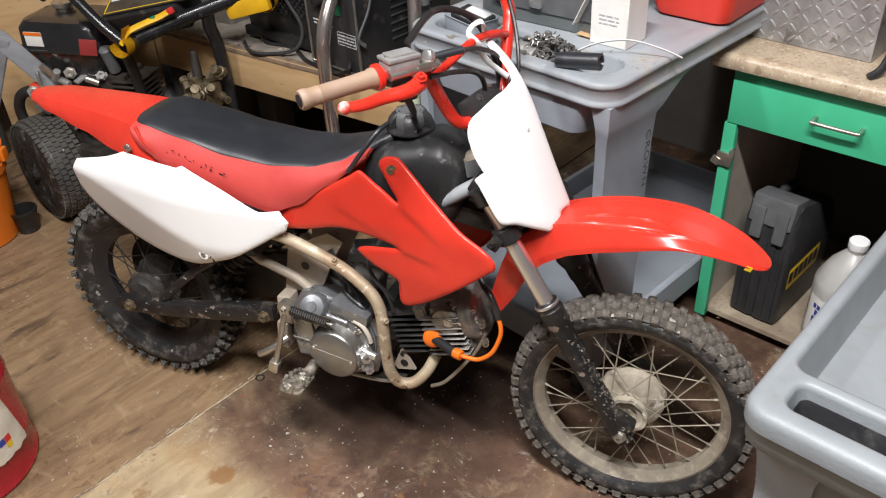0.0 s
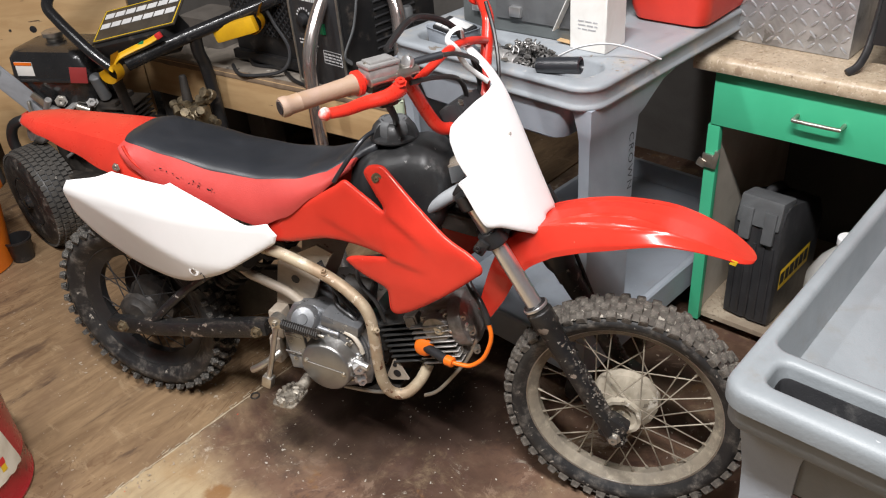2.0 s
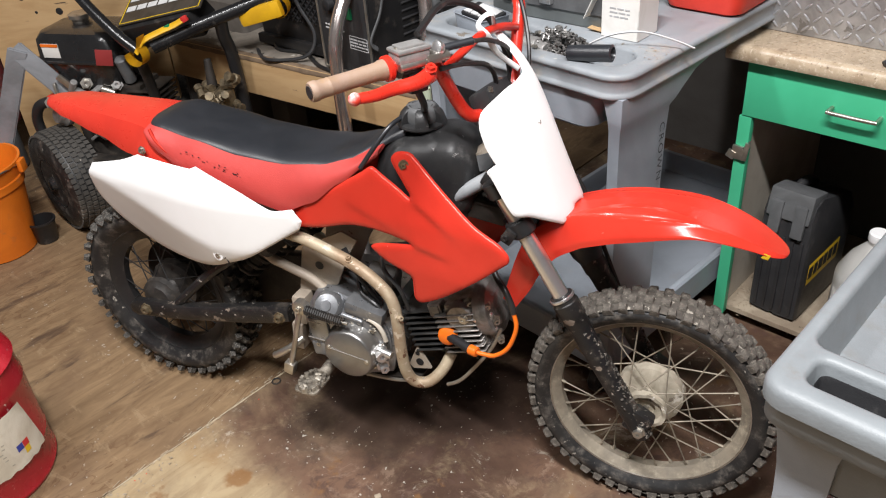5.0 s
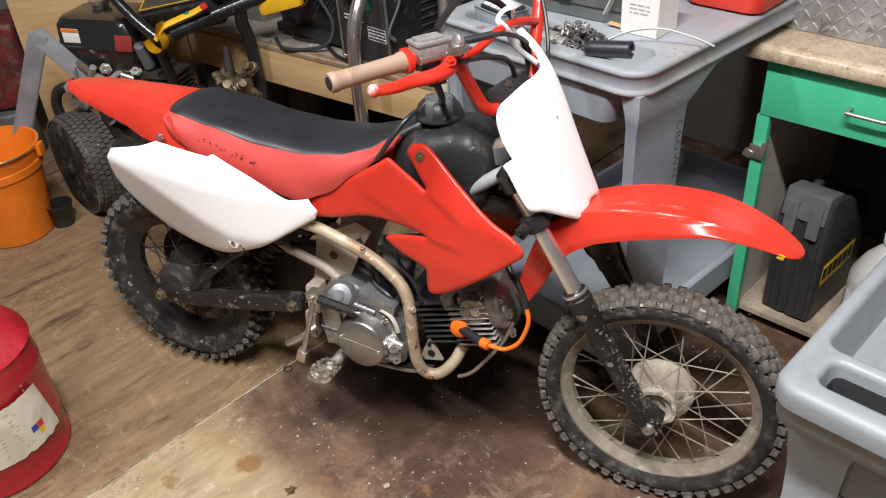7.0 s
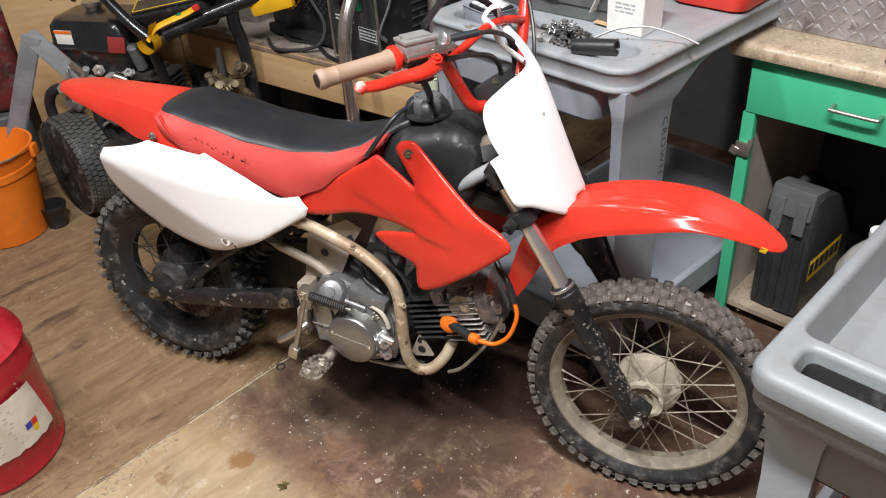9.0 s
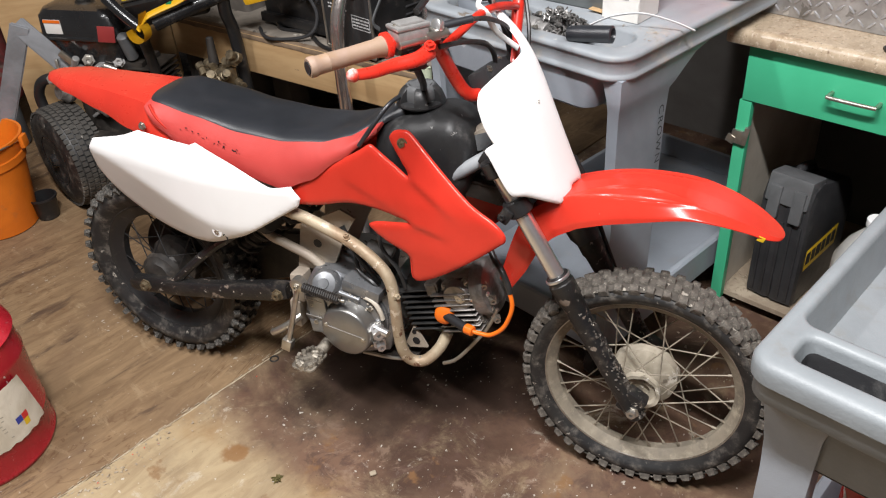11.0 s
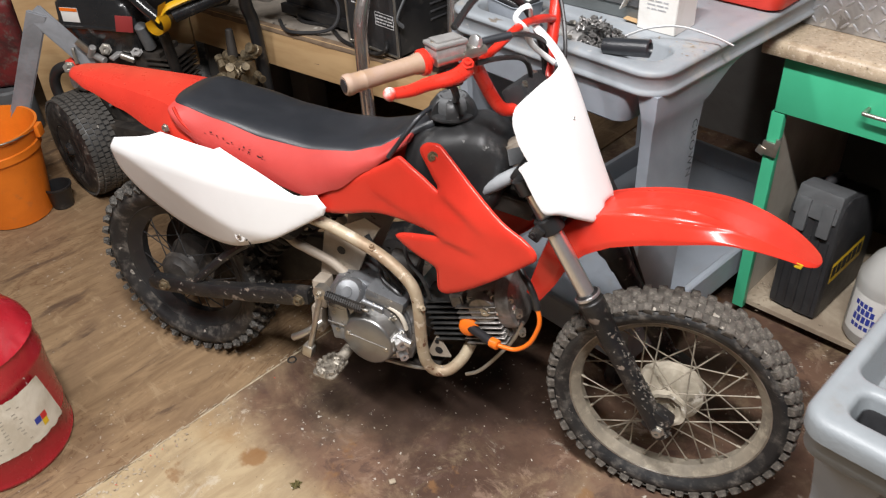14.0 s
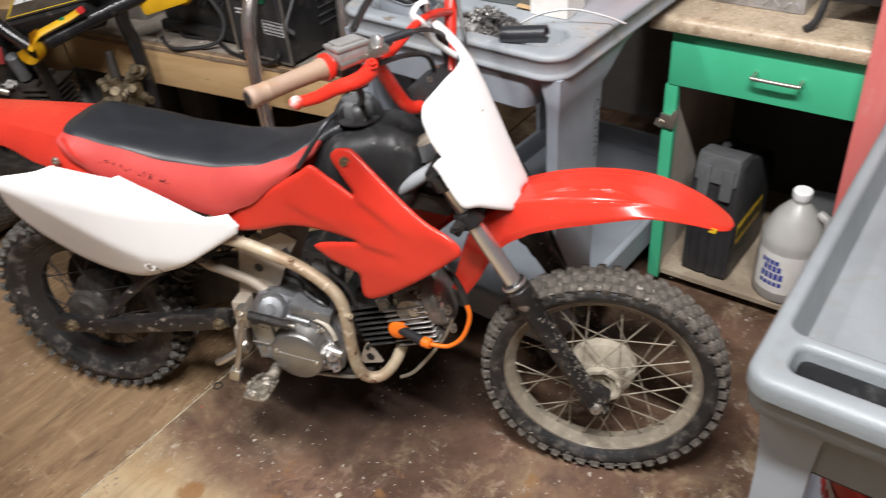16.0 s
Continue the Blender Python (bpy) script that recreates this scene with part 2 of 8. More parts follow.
def floor_material(name, stained):
    """Plywood: long grain, worn film, brown staining with a straight edge, old spills and paint flecks."""
    m = bpy.data.materials.new(name)
    m.use_nodes = True
    nt = m.node_tree
    b = nt.nodes["Principled BSDF"]
    tc = nt.nodes.new("ShaderNodeTexCoord").outputs["Object"]

    def mapped(scale, rot=0.0):
        mp = nt.nodes.new("ShaderNodeMapping")
        mp.inputs["Scale"].default_value, mp.inputs["Rotation"].default_value = scale, (0, 0, rot)
        nt.links.new(tc, mp.inputs[0])
        return mp.outputs[0]

    def nz(vec, s, d=6, r=0.6, dist=0.0):
        n = nt.nodes.new("ShaderNodeTexNoise")
        for k, v in (("Scale", s), ("Detail", d), ("Roughness", r), ("Distortion", dist)):
            n.inputs[k].default_value = v
        nt.links.new(vec, n.inputs["Vector"])
        return n.outputs["Fac"]

    def rmp(f, lo, hi):
        r = nt.nodes.new("ShaderNodeMapRange")
        r.interpolation_type = "SMOOTHSTEP"
        r.inputs["From Min"].default_value, r.inputs["From Max"].default_value = lo, hi
        nt.links.new(f, r.inputs["Value"])
        return r.outputs["Result"]

    def op(kind, x, y):
        o = nt.nodes.new("ShaderNodeMath")
        o.operation = kind
        for s, v in zip(o.inputs, (x, y)):
            if isinstance(v, (int, float)):
                s.default_value = v
            else:
                nt.links.new(v, s)
        return o.outputs[0]

    def mix(f, x, y):
        o = nt.nodes.new("ShaderNodeMix")
        o.data_type = "RGBA"
        nt.links.new(f, o.inputs[0])
        for s, v in ((o.inputs[6], x), (o.inputs[7], y)):
            if isinstance(v, tuple):
                s.default_value = (*v, 1)
            else:
                nt.links.new(v, s)
        return o.outputs[2]

    grainv = mapped((4.2, 0.9, 1), 0.30)
    grain = nz(grainv, 6, 9, 0.66, 1.2)
    figure = nz(grainv, 1.3, 5, 0.5, 2.6)
    broad = nz(tc, 2.6, 7, 0.6, 0.3)
    sep = nt.nodes.new("ShaderNodeSeparateXYZ")
    nt.links.new(tc, sep.inputs[0])
    if stained:
        col = mix(rmp(grain, 0.38, 0.66), (0.41, 0.315, 0.19), (0.32, 0.235, 0.138))
        col = mix(rmp(broad, 0.52, 0.72), col, (0.30, 0.185, 0.085))
        edge = op("ADD", sep.outputs[1], op("MULTIPLY", op("SUBTRACT", nz(tc, 6, 8, 0.68), 0.5), 0.22))
        edge2 = op("ADD", sep.outputs[0], op("MULTIPLY", op("SUBTRACT", nz(tc, 4, 6, 0.65), 0.5), 0.35))
        far_part = op("MULTIPLY", rmp(edge, 0.515, 0.635), rmp(edge2, -1.44, -1.24))
        right_part = op("MULTIPLY", rmp(edge2, -0.80, -0.56), 0.52)
        film = op("MAXIMUM", far_part, right_part)
        wear = rmp(nz(tc, 5.5, 9, 0.72, 0.5), 0.50, 0.72)
        film = op("MULTIPLY", film, op("SUBTRACT", 1.0, op("MULTIPLY", wear, 0.75)))
        tone = mix(rmp(broad, 0.40, 0.62), (0.066, 0.035, 0.023), (0.160, 0.092, 0.060))
        tone = mix(rmp(nz(tc, 13, 9, 0.74, 0.5), 0.50, 0.62), tone, (0.090, 0.050, 0.037))
        tone = mix(op("MULTIPLY", rmp(nz(tc, 10, 8, 0.72, 1.0), 0.55, 0.64), 0.6), tone, (0.26, 0.175, 0.125))
        tone = mix(rmp(nz(tc, 3.4, 5, 0.6, 0.8), 0.54, 0.74), tone, (0.22, 0.145, 0.088))
        col = mix(film, col, tone)
        pale = rmp(nz(tc, 11, 10, 0.78, 0.5), 0.575, 0.64)
        col = mix(op("MULTIPLY", pale, 0.45), col, (0.55, 0.49, 0.40))
        spill = rmp(nz(tc, 9, 6, 0.55), 0.635, 0.70)
        col = mix(op("MULTIPLY", spill, 0.7), col, (0.21, 0.105, 0.042))
        # one rusty spill on the bare plywood
        sx, sy = op("SUBTRACT", sep.outputs[0], -1.10), op("SUBTRACT", sep.outputs[1], 0.537)
        ring_ = op("SQRT", op("ADD", op("MULTIPLY", sx, sx), op("MULTIPLY", sy, sy)), 0.0)
        ring_ = op("ADD", ring_, op("MULTIPLY", op("SUBTRACT", nz(tc, 22, 6, 0.6), 0.5), 0.045))
        col = mix(op("MULTIPLY", op("SUBTRACT", 1.0, rmp(ring_, 0.022, 0.034)), 0.8), col, (0.22, 0.105, 0.035))
        soil = rmp(nz(tc, 4.3, 9, 0.7, 0.4), 0.47, 0.68)
        col = mix(op("MULTIPLY", soil, 0.45), col, (0.20, 0.145, 0.095))
    else:
        col = mix(rmp(grain, 0.30, 0.72), (0.275, 0.182, 0.100), (0.170, 0.106, 0.057))
        bands = nt.nodes.new("ShaderNodeMath")
        bands.operation = "FRACT"
        nt.links.new(op("MULTIPLY", figure, 13.0), bands.inputs[0])
        col = mix(op("MULTIPLY", rmp(bands.outputs[0], 0.78, 0.97), op("MULTIPLY", rmp(nz(tc, 1.6, 3), 0.40, 0.55), 0.75)), col, (0.125, 0.068, 0.034))
        vein = nz(mapped((2.6, 0.55, 1), 0.30), 1.5, 3, 0.45, 1.4)
        wave = nt.nodes.new("ShaderNodeMath")
        wave.operation = "PINGPONG"
        nt.links.new(op("MULTIPLY", vein, 26.0), wave.inputs[0])
        wave.inputs[1].default_value = 1.0
        shown = rmp(nz(tc, 1.9, 4, 0.55), 0.46, 0.60)
        col = mix(op("MULTIPLY", rmp(wave.outputs[0], 0.70, 0.98), op("MULTIPLY", shown, 0.5)), col, (0.135, 0.075, 0.040))
        col = mix(op("MULTIPLY", rmp(broad, 0.46, 0.66), 0.6), col, (0.16, 0.100, 0.058))
        scuff = rmp(nz(mapped((1.0, 3.0, 1), 0.4), 9, 8, 0.75, 0.4), 0.56, 0.66)
        col = mix(op("MULTIPLY", scuff, 0.45), col, (0.36, 0.26, 0.155))
        col = mix(op("MULTIPLY", rmp(nz(mapped((4.2, 1.0, 1), 0.9), 2.2, 7, 0.66, 0.3), 0.54, 0.66), 0.85), col, (0.070, 0.042, 0.028))
    # shade under the bike, with some oil staining, painted into the boards' colour
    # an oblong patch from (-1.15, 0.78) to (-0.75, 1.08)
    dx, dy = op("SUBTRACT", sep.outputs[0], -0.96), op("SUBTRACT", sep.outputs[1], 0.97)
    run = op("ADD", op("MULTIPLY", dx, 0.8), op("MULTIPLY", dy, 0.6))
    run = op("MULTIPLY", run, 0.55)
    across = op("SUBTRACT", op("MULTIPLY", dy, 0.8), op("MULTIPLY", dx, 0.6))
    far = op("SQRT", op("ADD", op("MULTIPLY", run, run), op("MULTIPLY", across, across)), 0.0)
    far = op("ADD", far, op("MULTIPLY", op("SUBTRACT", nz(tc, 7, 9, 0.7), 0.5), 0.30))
    # this mask carries the painted under-bike shade as well as the stain
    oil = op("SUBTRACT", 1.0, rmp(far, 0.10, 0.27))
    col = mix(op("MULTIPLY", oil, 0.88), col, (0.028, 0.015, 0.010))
    flecks = rmp(op("ADD", nz(tc, 80, 3, 0.5), op("MULTIPLY", op("SUBTRACT", nz(tc, 6, 4), 0.5), 0.35)), 0.70, 0.72)
    col = mix(op("MULTIPLY", flecks, 0.55 if stained else 0.35), col, (0.66, 0.62, 0.54))
    dirt = rmp(nz(tc, 120, 3, 0.6), 0.66, 0.74)
    col = mix(op("MULTIPLY", dirt, 0.6), col, (0.05, 0.035, 0.025))
    nt.links.new(col, b.inputs["Base Color"])
    rr = nt.nodes.new("ShaderNodeMapRange")
    rr.inputs["To Min"].default_value, rr.inputs["To Max"].default_value = 0.46, 0.80
    b.inputs["Specular IOR Level"].default_value = 0.32
    nt.links.new(nz(tc, 6, 7, 0.65), rr.inputs["Value"])
    nt.links.new(rr.outputs[0], b.inputs["Roughness"])
    bp = nt.nodes.new("ShaderNodeBump")
    bp.inputs["Strength"].default_value, bp.inputs["Distance"].default_value = 0.35, 0.002
    nt.links.new(op("ADD", grain, op("MULTIPLY", nz(tc, 160, 4, 0.7), 0.5)), bp.inputs["Height"])
    nt.links.new(bp.outputs[0], b.inputs["Normal"])
    return m


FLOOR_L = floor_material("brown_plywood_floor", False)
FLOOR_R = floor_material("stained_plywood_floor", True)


# ---- mesh helpers ----
def thing(name, m, label, category, group="", kind=""):
    ob = new(name)
    ob.empty_display_size = 0.05
    ob.matrix_world = m
    return tagged(ob, label, category, group, kind)


def mesh_of(bm, name, angle=38):
    me = bpy.data.meshes.new(name)
    bmesh.ops.recalc_face_normals(bm, faces=bm.faces[:])
    bm.to_mesh(me)
    bm.free()
    me.shade_smooth()
    me.set_sharp_from_angle(angle=radians(angle))
    return me


def part(name, bm, material, parent, label="", angle=38):
    me = mesh_of(bm, name, angle)
    me.materials.append(material)
    ob = new(name, me)
    ob.parent = parent
    if label:
        ob["label"] = label
    return ob


def single(name, bm, material, m, label, category, group="", kind="", angle=38):
    me = mesh_of(bm, name, angle)
    me.materials.append(material)
    ob = new(name, me)
    ob.matrix_world = m
    return tagged(ob, label, category, group, kind)


def box(bm, c, s, rot=(0, 0, 0), bevel=0.003, seg=2):
    g = bmesh.ops.create_cube(bm, size=1, matrix=pose(*c, *rot) @ Matrix.Diagonal((*s, 1)))
    if bevel:
        edges = list({e for v in g["verts"] for e in v.link_edges})
        bmesh.ops.bevel(bm, geom=edges, offset=bevel, segments=seg, profile=0.6, affect="EDGES")
    return bm


def rings(bm, loops, closed=True, caps=True):
    """Skin a stack of vertex loops of equal length."""
    vs = [[bm.verts.new(p) for p in lp] for lp in loops]
    n = len(vs[0])
    for a, b in zip(vs, vs[1:]):
        for i in range(n if closed else n - 1):
            j = (i + 1) % n
            bm.faces.new((a[i], a[j], b[j], b[i]))
    if caps and closed:
        bm.faces.new(vs[0][::-1])
        bm.faces.new(vs[-1])
    return bm


def basis(d):
    d = Vector(d).normalized()
    u = d.orthogonal().normalized()
    return u, d.cross(u), d


def turned(bm, p0, d, profile, n=24, caps=True):
    """A body of revolution from p0 along d: (distance, radius) pairs."""
    u, v, d = basis(d)
    p0 = Vector(p0)
    loops = [[p0 + d * h + (u * math.cos(2 * math.pi * i / n) + v * math.sin(2 * math.pi * i / n)) * max(r, 1e-4) for i in range(n)] for h, r in profile]
    return rings(bm, loops, True, caps)


def cyl(bm, p0, p1, r, n=16, r1=None, soft=0.0):
    d = Vector(p1) - Vector(p0)
    h = d.length
    r1 = r if r1 is None else r1
    if soft:
        return turned(bm, p0, d, [(0, r - soft), (soft, r), (h - soft, r1), (h, r1 - soft)], n)
    return turned(bm, p0, d, [(0, r), (h, r1)], n)


def spline(pts, step=6):
    pts = [Vector(p) for p in pts]
    out = []
    for i in range(len(pts) - 1):
        a, b = pts[i], pts[i + 1]
        p, q = pts[max(i - 1, 0)], pts[min(i + 2, len(pts) - 1)]
        for k in range(step):
            t = k / step
            out.append(0.5 * (2 * a + (b - p) * t + (2 * p - 5 * a + 4 * b - q) * t * t + (3 * a - p - 3 * b + q) * t ** 3))
    return out + [pts[-1]]


def tube(bm, pts, r, n=12, step=6, smooth=True, flat=1.0):
    ps = spline(pts, step) if smooth else [Vector(p) for p in pts]
    rad = r if callable(r) else (lambda t: r)
    u = None
    loops = []
    for i, p in enumerate(ps):
        d = (ps[min(i + 1, len(ps) - 1)] - ps[max(i - 1, 0)]).normalized()
        u = d.orthogonal().normalized() if u is None else (u - d * u.dot(d)).normalized()
        v = d.cross(u)
        rr = rad(i / (len(ps) - 1))
        loops.append([p + (u * math.cos(2 * math.pi * k / n) * flat + v * math.sin(2 * math.pi * k / n)) * rr for k in range(n)])
    return rings(bm, loops)


def round_rect(cx, cy, hx, hy, r, z, n=6):
    out = []
    for sx, sy, a0 in ((1, 1, 0), (-1, 1, 90), (-1, -1, 180), (1, -1, 270)):
        for k in range(n + 1):
            a = radians(a0 + 90 * k / n)
            out.append(Vector((cx + sx * (hx - r) + r * math.cos(a), cy + sy * (hy - r) + r * math.sin(a), z)))
    return out


def bolt(bm, p, d, r=0.006, h=0.005):
    d = Vector(d).normalized()
    turned(bm, p, d, [(0, r * 1.5), (h * 0.25, r * 1.5), (h * 0.25, r), (h, r), (h, r * 0.45), (h * 0.6, r * 0.4)], 6)
    return bm


def smooth_outline(pts, step=5):
    """A closed outline; points given with a third value of 1 stay sharp corners."""
    n = len(pts)
    out = []
    for i in range(n):
        a, b = pts[i], pts[(i + 1) % n]
        p, q = pts[i - 1], pts[(i + 2) % n]
        va, vb = Vector(a[:2]), Vector(b[:2])
        ta = Vector((0, 0)) if len(a) > 2 else (vb - Vector(p[:2])) * 0.5
        tb = Vector((0, 0)) if len(b) > 2 else (Vector(q[:2]) - va) * 0.5
        if len(a) > 2:
            ta = (vb - va) * 0.6
        if len(b) > 2:
            tb = (vb - va) * 0.6
        lim = (vb - va).length
        ta = ta if ta.length < lim * 1.2 else ta.normalized() * lim * 1.2
        tb = tb if tb.length < lim * 1.2 else tb.normalized() * lim * 1.2
        for k in range(step):
            t = k / step
            out.append(va * (2 * t ** 3 - 3 * t * t + 1) + ta * (t ** 3 - 2 * t * t + t) + vb * (3 * t * t - 2 * t ** 3) + tb * (t ** 3 - t * t))
    return out


def panel(outline, place, lip=0.012, depth=0.010, thick=0.004, cell=0.011, step=5, relief=None):
    """A moulded shell: the outline is filled, cut into a fine net, rounded over towards its rim, and given thickness.
    place(u, v, h) puts a point of the flat outline, lifted by h, into the thing's space."""
    ol = smooth_outline(outline, step)
    bm = bmesh.new()
    vs = [bm.verts.new((p.x, p.y, 0)) for p in ol]
    bm.faces.new(vs)
    inner = bm.faces[:]
    for inset in (0.0008, 0.0012, 0.0018):
        if lip > 0.006:
            bmesh.ops.inset_individual(bm, faces=inner, thickness=inset, use_even_offset=False)
    lo = [min(p[i] for p in ol) for i in (0, 1)]
    hi = [max(p[i] for p in ol) for i in (0, 1)]
    for ax in (0, 1):
        k = lo[ax] + cell * 0.37
        while k < hi[ax]:
            co, no = [0, 0, 0], [0, 0, 0]
            co[ax], no[ax] = k, 1
            bmesh.ops.bisect_plane(bm, geom=bm.verts[:] + bm.edges[:] + bm.faces[:], dist=1e-6, plane_co=co, plane_no=no)
            k += cell
    bmesh.ops.triangulate(bm, faces=[f for f in bm.faces if len(f.verts) > 4])
    seg = np.array([[p.x, p.y] for p in ol])
    nxt = np.roll(seg, -1, 0)
    dv = nxt - seg
    ll = np.maximum((dv ** 2).sum(1), 1e-12)
    rim_dist = {}
    for v in bm.verts:
        p = np.array([v.co.x, v.co.y])
        t = np.clip(((p - seg) * dv).sum(1) / ll, 0, 1)
        rim_dist[v] = float(np.sqrt((((seg + dv * t[:, None]) - p) ** 2).sum(1)).min())
    for v in bm.verts:
        d = min(rim_dist[v] / lip, 1)
        h = depth * (math.sqrt(max(0, 1 - (1 - d) ** 2)) - 1)
        if relief:
            h += relief(v.co.x, v.co.y) * min(rim_dist[v] / 0.02, 1)
        v.co = place(v.co.x, v.co.y, h)
    bmesh.ops.recalc_face_normals(bm, faces=bm.faces[:])
    # inner skin, a plain offset along the vertex normals, joined at the rim
    bm.normal_update()
    sheet, rim = bm.faces[:], [e for e in bm.edges if e.is_boundary]
    inner = {v: bm.verts.new(v.co - v.normal * thick) for v in bm.verts[:]}
    for f in sheet:
        bm.faces.new([inner[v] for v in reversed(f.verts)])
    for e in rim:
        a, b = e.verts
        bm.faces.new((a, b, inner[b], inner[a]))
    return bm


def lerp_table(table, x):
    """Straight-line reading of a table of rows (x, value, ...)."""
    if x <= table[0][0]:
        return table[0][1:]
    for a, b in zip(table, table[1:]):
        if x <= b[0]:
            t = (x - a[0]) / (b[0] - a[0])
            t = t * t * (3 - 2 * t) * 0.5 + t * 0.5
            return tuple(p + (q - p) * t for p, q in zip(a[1:], b[1:]))
    return table[-1][1:]


def bars(bm, m, rows, w, h, gap, rng, thick=0.0006):
    """Rows of small plain bars in the xy plane of m: writing too small to read."""
    for k in range(rows):
        x = -w / 2
        while x < w / 2 - 0.004:
            ln = min(rng.uniform(0.006, 0.018), w / 2 - x)
            box(bm, tuple(m @ Vector((x + ln / 2, (k - (rows - 1) / 2) * -gap, 0))), (ln, h, thick), tuple(math.degrees(a) for a in m.to_euler()), 0)
            x += ln + 0.003
    return bm


# ---- structure (room axes: x along the back wall, y towards it) ----
def slab(name, lo, hi, material, label, m=ROOM, category="wall"):
    bm = bmesh.new()
    c = tuple((p + q) / 2 for p, q in zip(lo, hi))
    s = tuple(q - p for p, q in zip(lo, hi))
    box(bm, c, s, bevel=0)
    return single(name, bm, material, m, label, category, kind="structure")


floor = slab("floor", (-4.0, -2.6, -0.06), (2.4, 3.6, -0.022), DARK, "dark subfloor under plywood sheets", category="floor")


def floor_sheet(lo, hi, material, label):
    bm = bmesh.new()
    box(bm, ((lo[0] + hi[0]) / 2, (lo[1] + hi[1]) / 2, -0.0105), (hi[0] - lo[0], hi[1] - lo[1], 0.021), bevel=0.002, seg=1)
    return part("plywood_sheet", bm, material, floor, label)


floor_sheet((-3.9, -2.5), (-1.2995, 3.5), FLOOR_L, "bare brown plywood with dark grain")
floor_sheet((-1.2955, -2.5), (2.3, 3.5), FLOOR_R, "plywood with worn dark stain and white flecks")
slab("ceiling", (-4.0, -2.6, 3.0), (2.4, 3.6, 3.1), WALLM, "dark board ceiling", category="ceiling")
slab("wall_back", (-4.0, 2.55, -0.02), (2.4, 2.67, 3.0), WALLM, "dark painted board wall behind the benches")
slab("wall_front", (-4.0, -2.6, -0.02), (2.4, -2.48, 3.0), WALLM, "plain dark board wall")
slab("wall_right", (2.3, -2.48, -0.02), (2.42, 2.55, 3.0), WALLM, "plain dark board wall")
slab("wall_left", (-4.0, -2.48, -0.02), (-3.6, 2.55, 3.0), WALLM, "plain dark board wall")


# plywood sheet standing behind the pressure washer
def plywood_wall():
    bm = bmesh.new()
    box(bm, (-0.03, 0, 0.6), (0.59, 0.018, 1.2), bevel=0.002, seg=1)
    ob = single("plywood_board", bm, PLY, look((0, 0, 0), (0, 0, -1)) @ Matrix.Identity(4), "tan plywood sheet with knot holes standing behind the pressure washer", "plywood")
    ob.matrix_world = pose(-1.135, 2.645, 0.0, -1, 0, 0)
    for x, z, r in ((-0.067, 0.645, 0.012), (-0.181, 0.698, 0.009), (-0.145, 0.647, 0.005), (-0.16, 0.52, 0.004)):
        bm = bmesh.new()
        turned(bm, (x, -0.0105, z), (0, 1, 0), [(0, r * 0.4), (0.001, r), (0.006, r)], 14)
        part("knot_hole", bm, INKB, ob)


plywood_wall()


# ---- work bench with the welder ----
BENCH = pose(-0.758, 2.521, 0, 0, 0, -36.3)  # x along the front edge, y back


def work_bench():
    t = thing("work_bench", BENCH, "low plywood work bench with a dusty grey-brown top", "bench")
    bm = bmesh.new()
    box(bm, (0.42, 0.011, 0.484), (1.06, 0.022, 0.128), bevel=0.003)
    part("front_board", bm, PLY, t, "tan plywood front board with knots and stains")
    bm = bmesh.new()
    box(bm, (0.42, 0.345, 0.5395), (1.06, 0.64, 0.018), bevel=0.002)
    part("bench_top", bm, PLYTOP, t, "dusty grey-brown top")
    bm = bmesh.new()
    rows_ = []
    for k in range(61):
        x = -0.109 + 1.058 * k / 60
        low = 0.533 - 0.006 * abs(noise.noise(Vector((x * 18, 1, 0))))
        rows_.append([Vector((x, -0.0015, low)), Vector((x, -0.0025, 0.541)), Vector((x, 0.003, 0.5505)), Vector((x, 0.018, 0.5500))])
    rings(bm, rows_, closed=False)
    part("edge_strip", bm, surf("ragged_brown_edge", (0.235, 0.165, 0.105), (0.15, 0.10, 0.065), 18, 0.8, bump=0.4), t, "ragged brown edge of the bench top")
    for x in (0.02, 0.86):
        bm = bmesh.new()
        box(bm, (x, 0.36, 0.265), (0.09, 0.09, 0.530), bevel=0.003)
        part("leg", bm, DARK, t)
    # added dark boards close the space beneath, its shade put into their colour
    bm = bmesh.new()
    box(bm, (0.42, 0.655, 0.264), (1.06, 0.015, 0.528), bevel=0)
    box(bm, (-0.10, 0.34, 0.264), (0.015, 0.62, 0.528), bevel=0)
    part("back_board", bm, DARK, t)


work_bench()


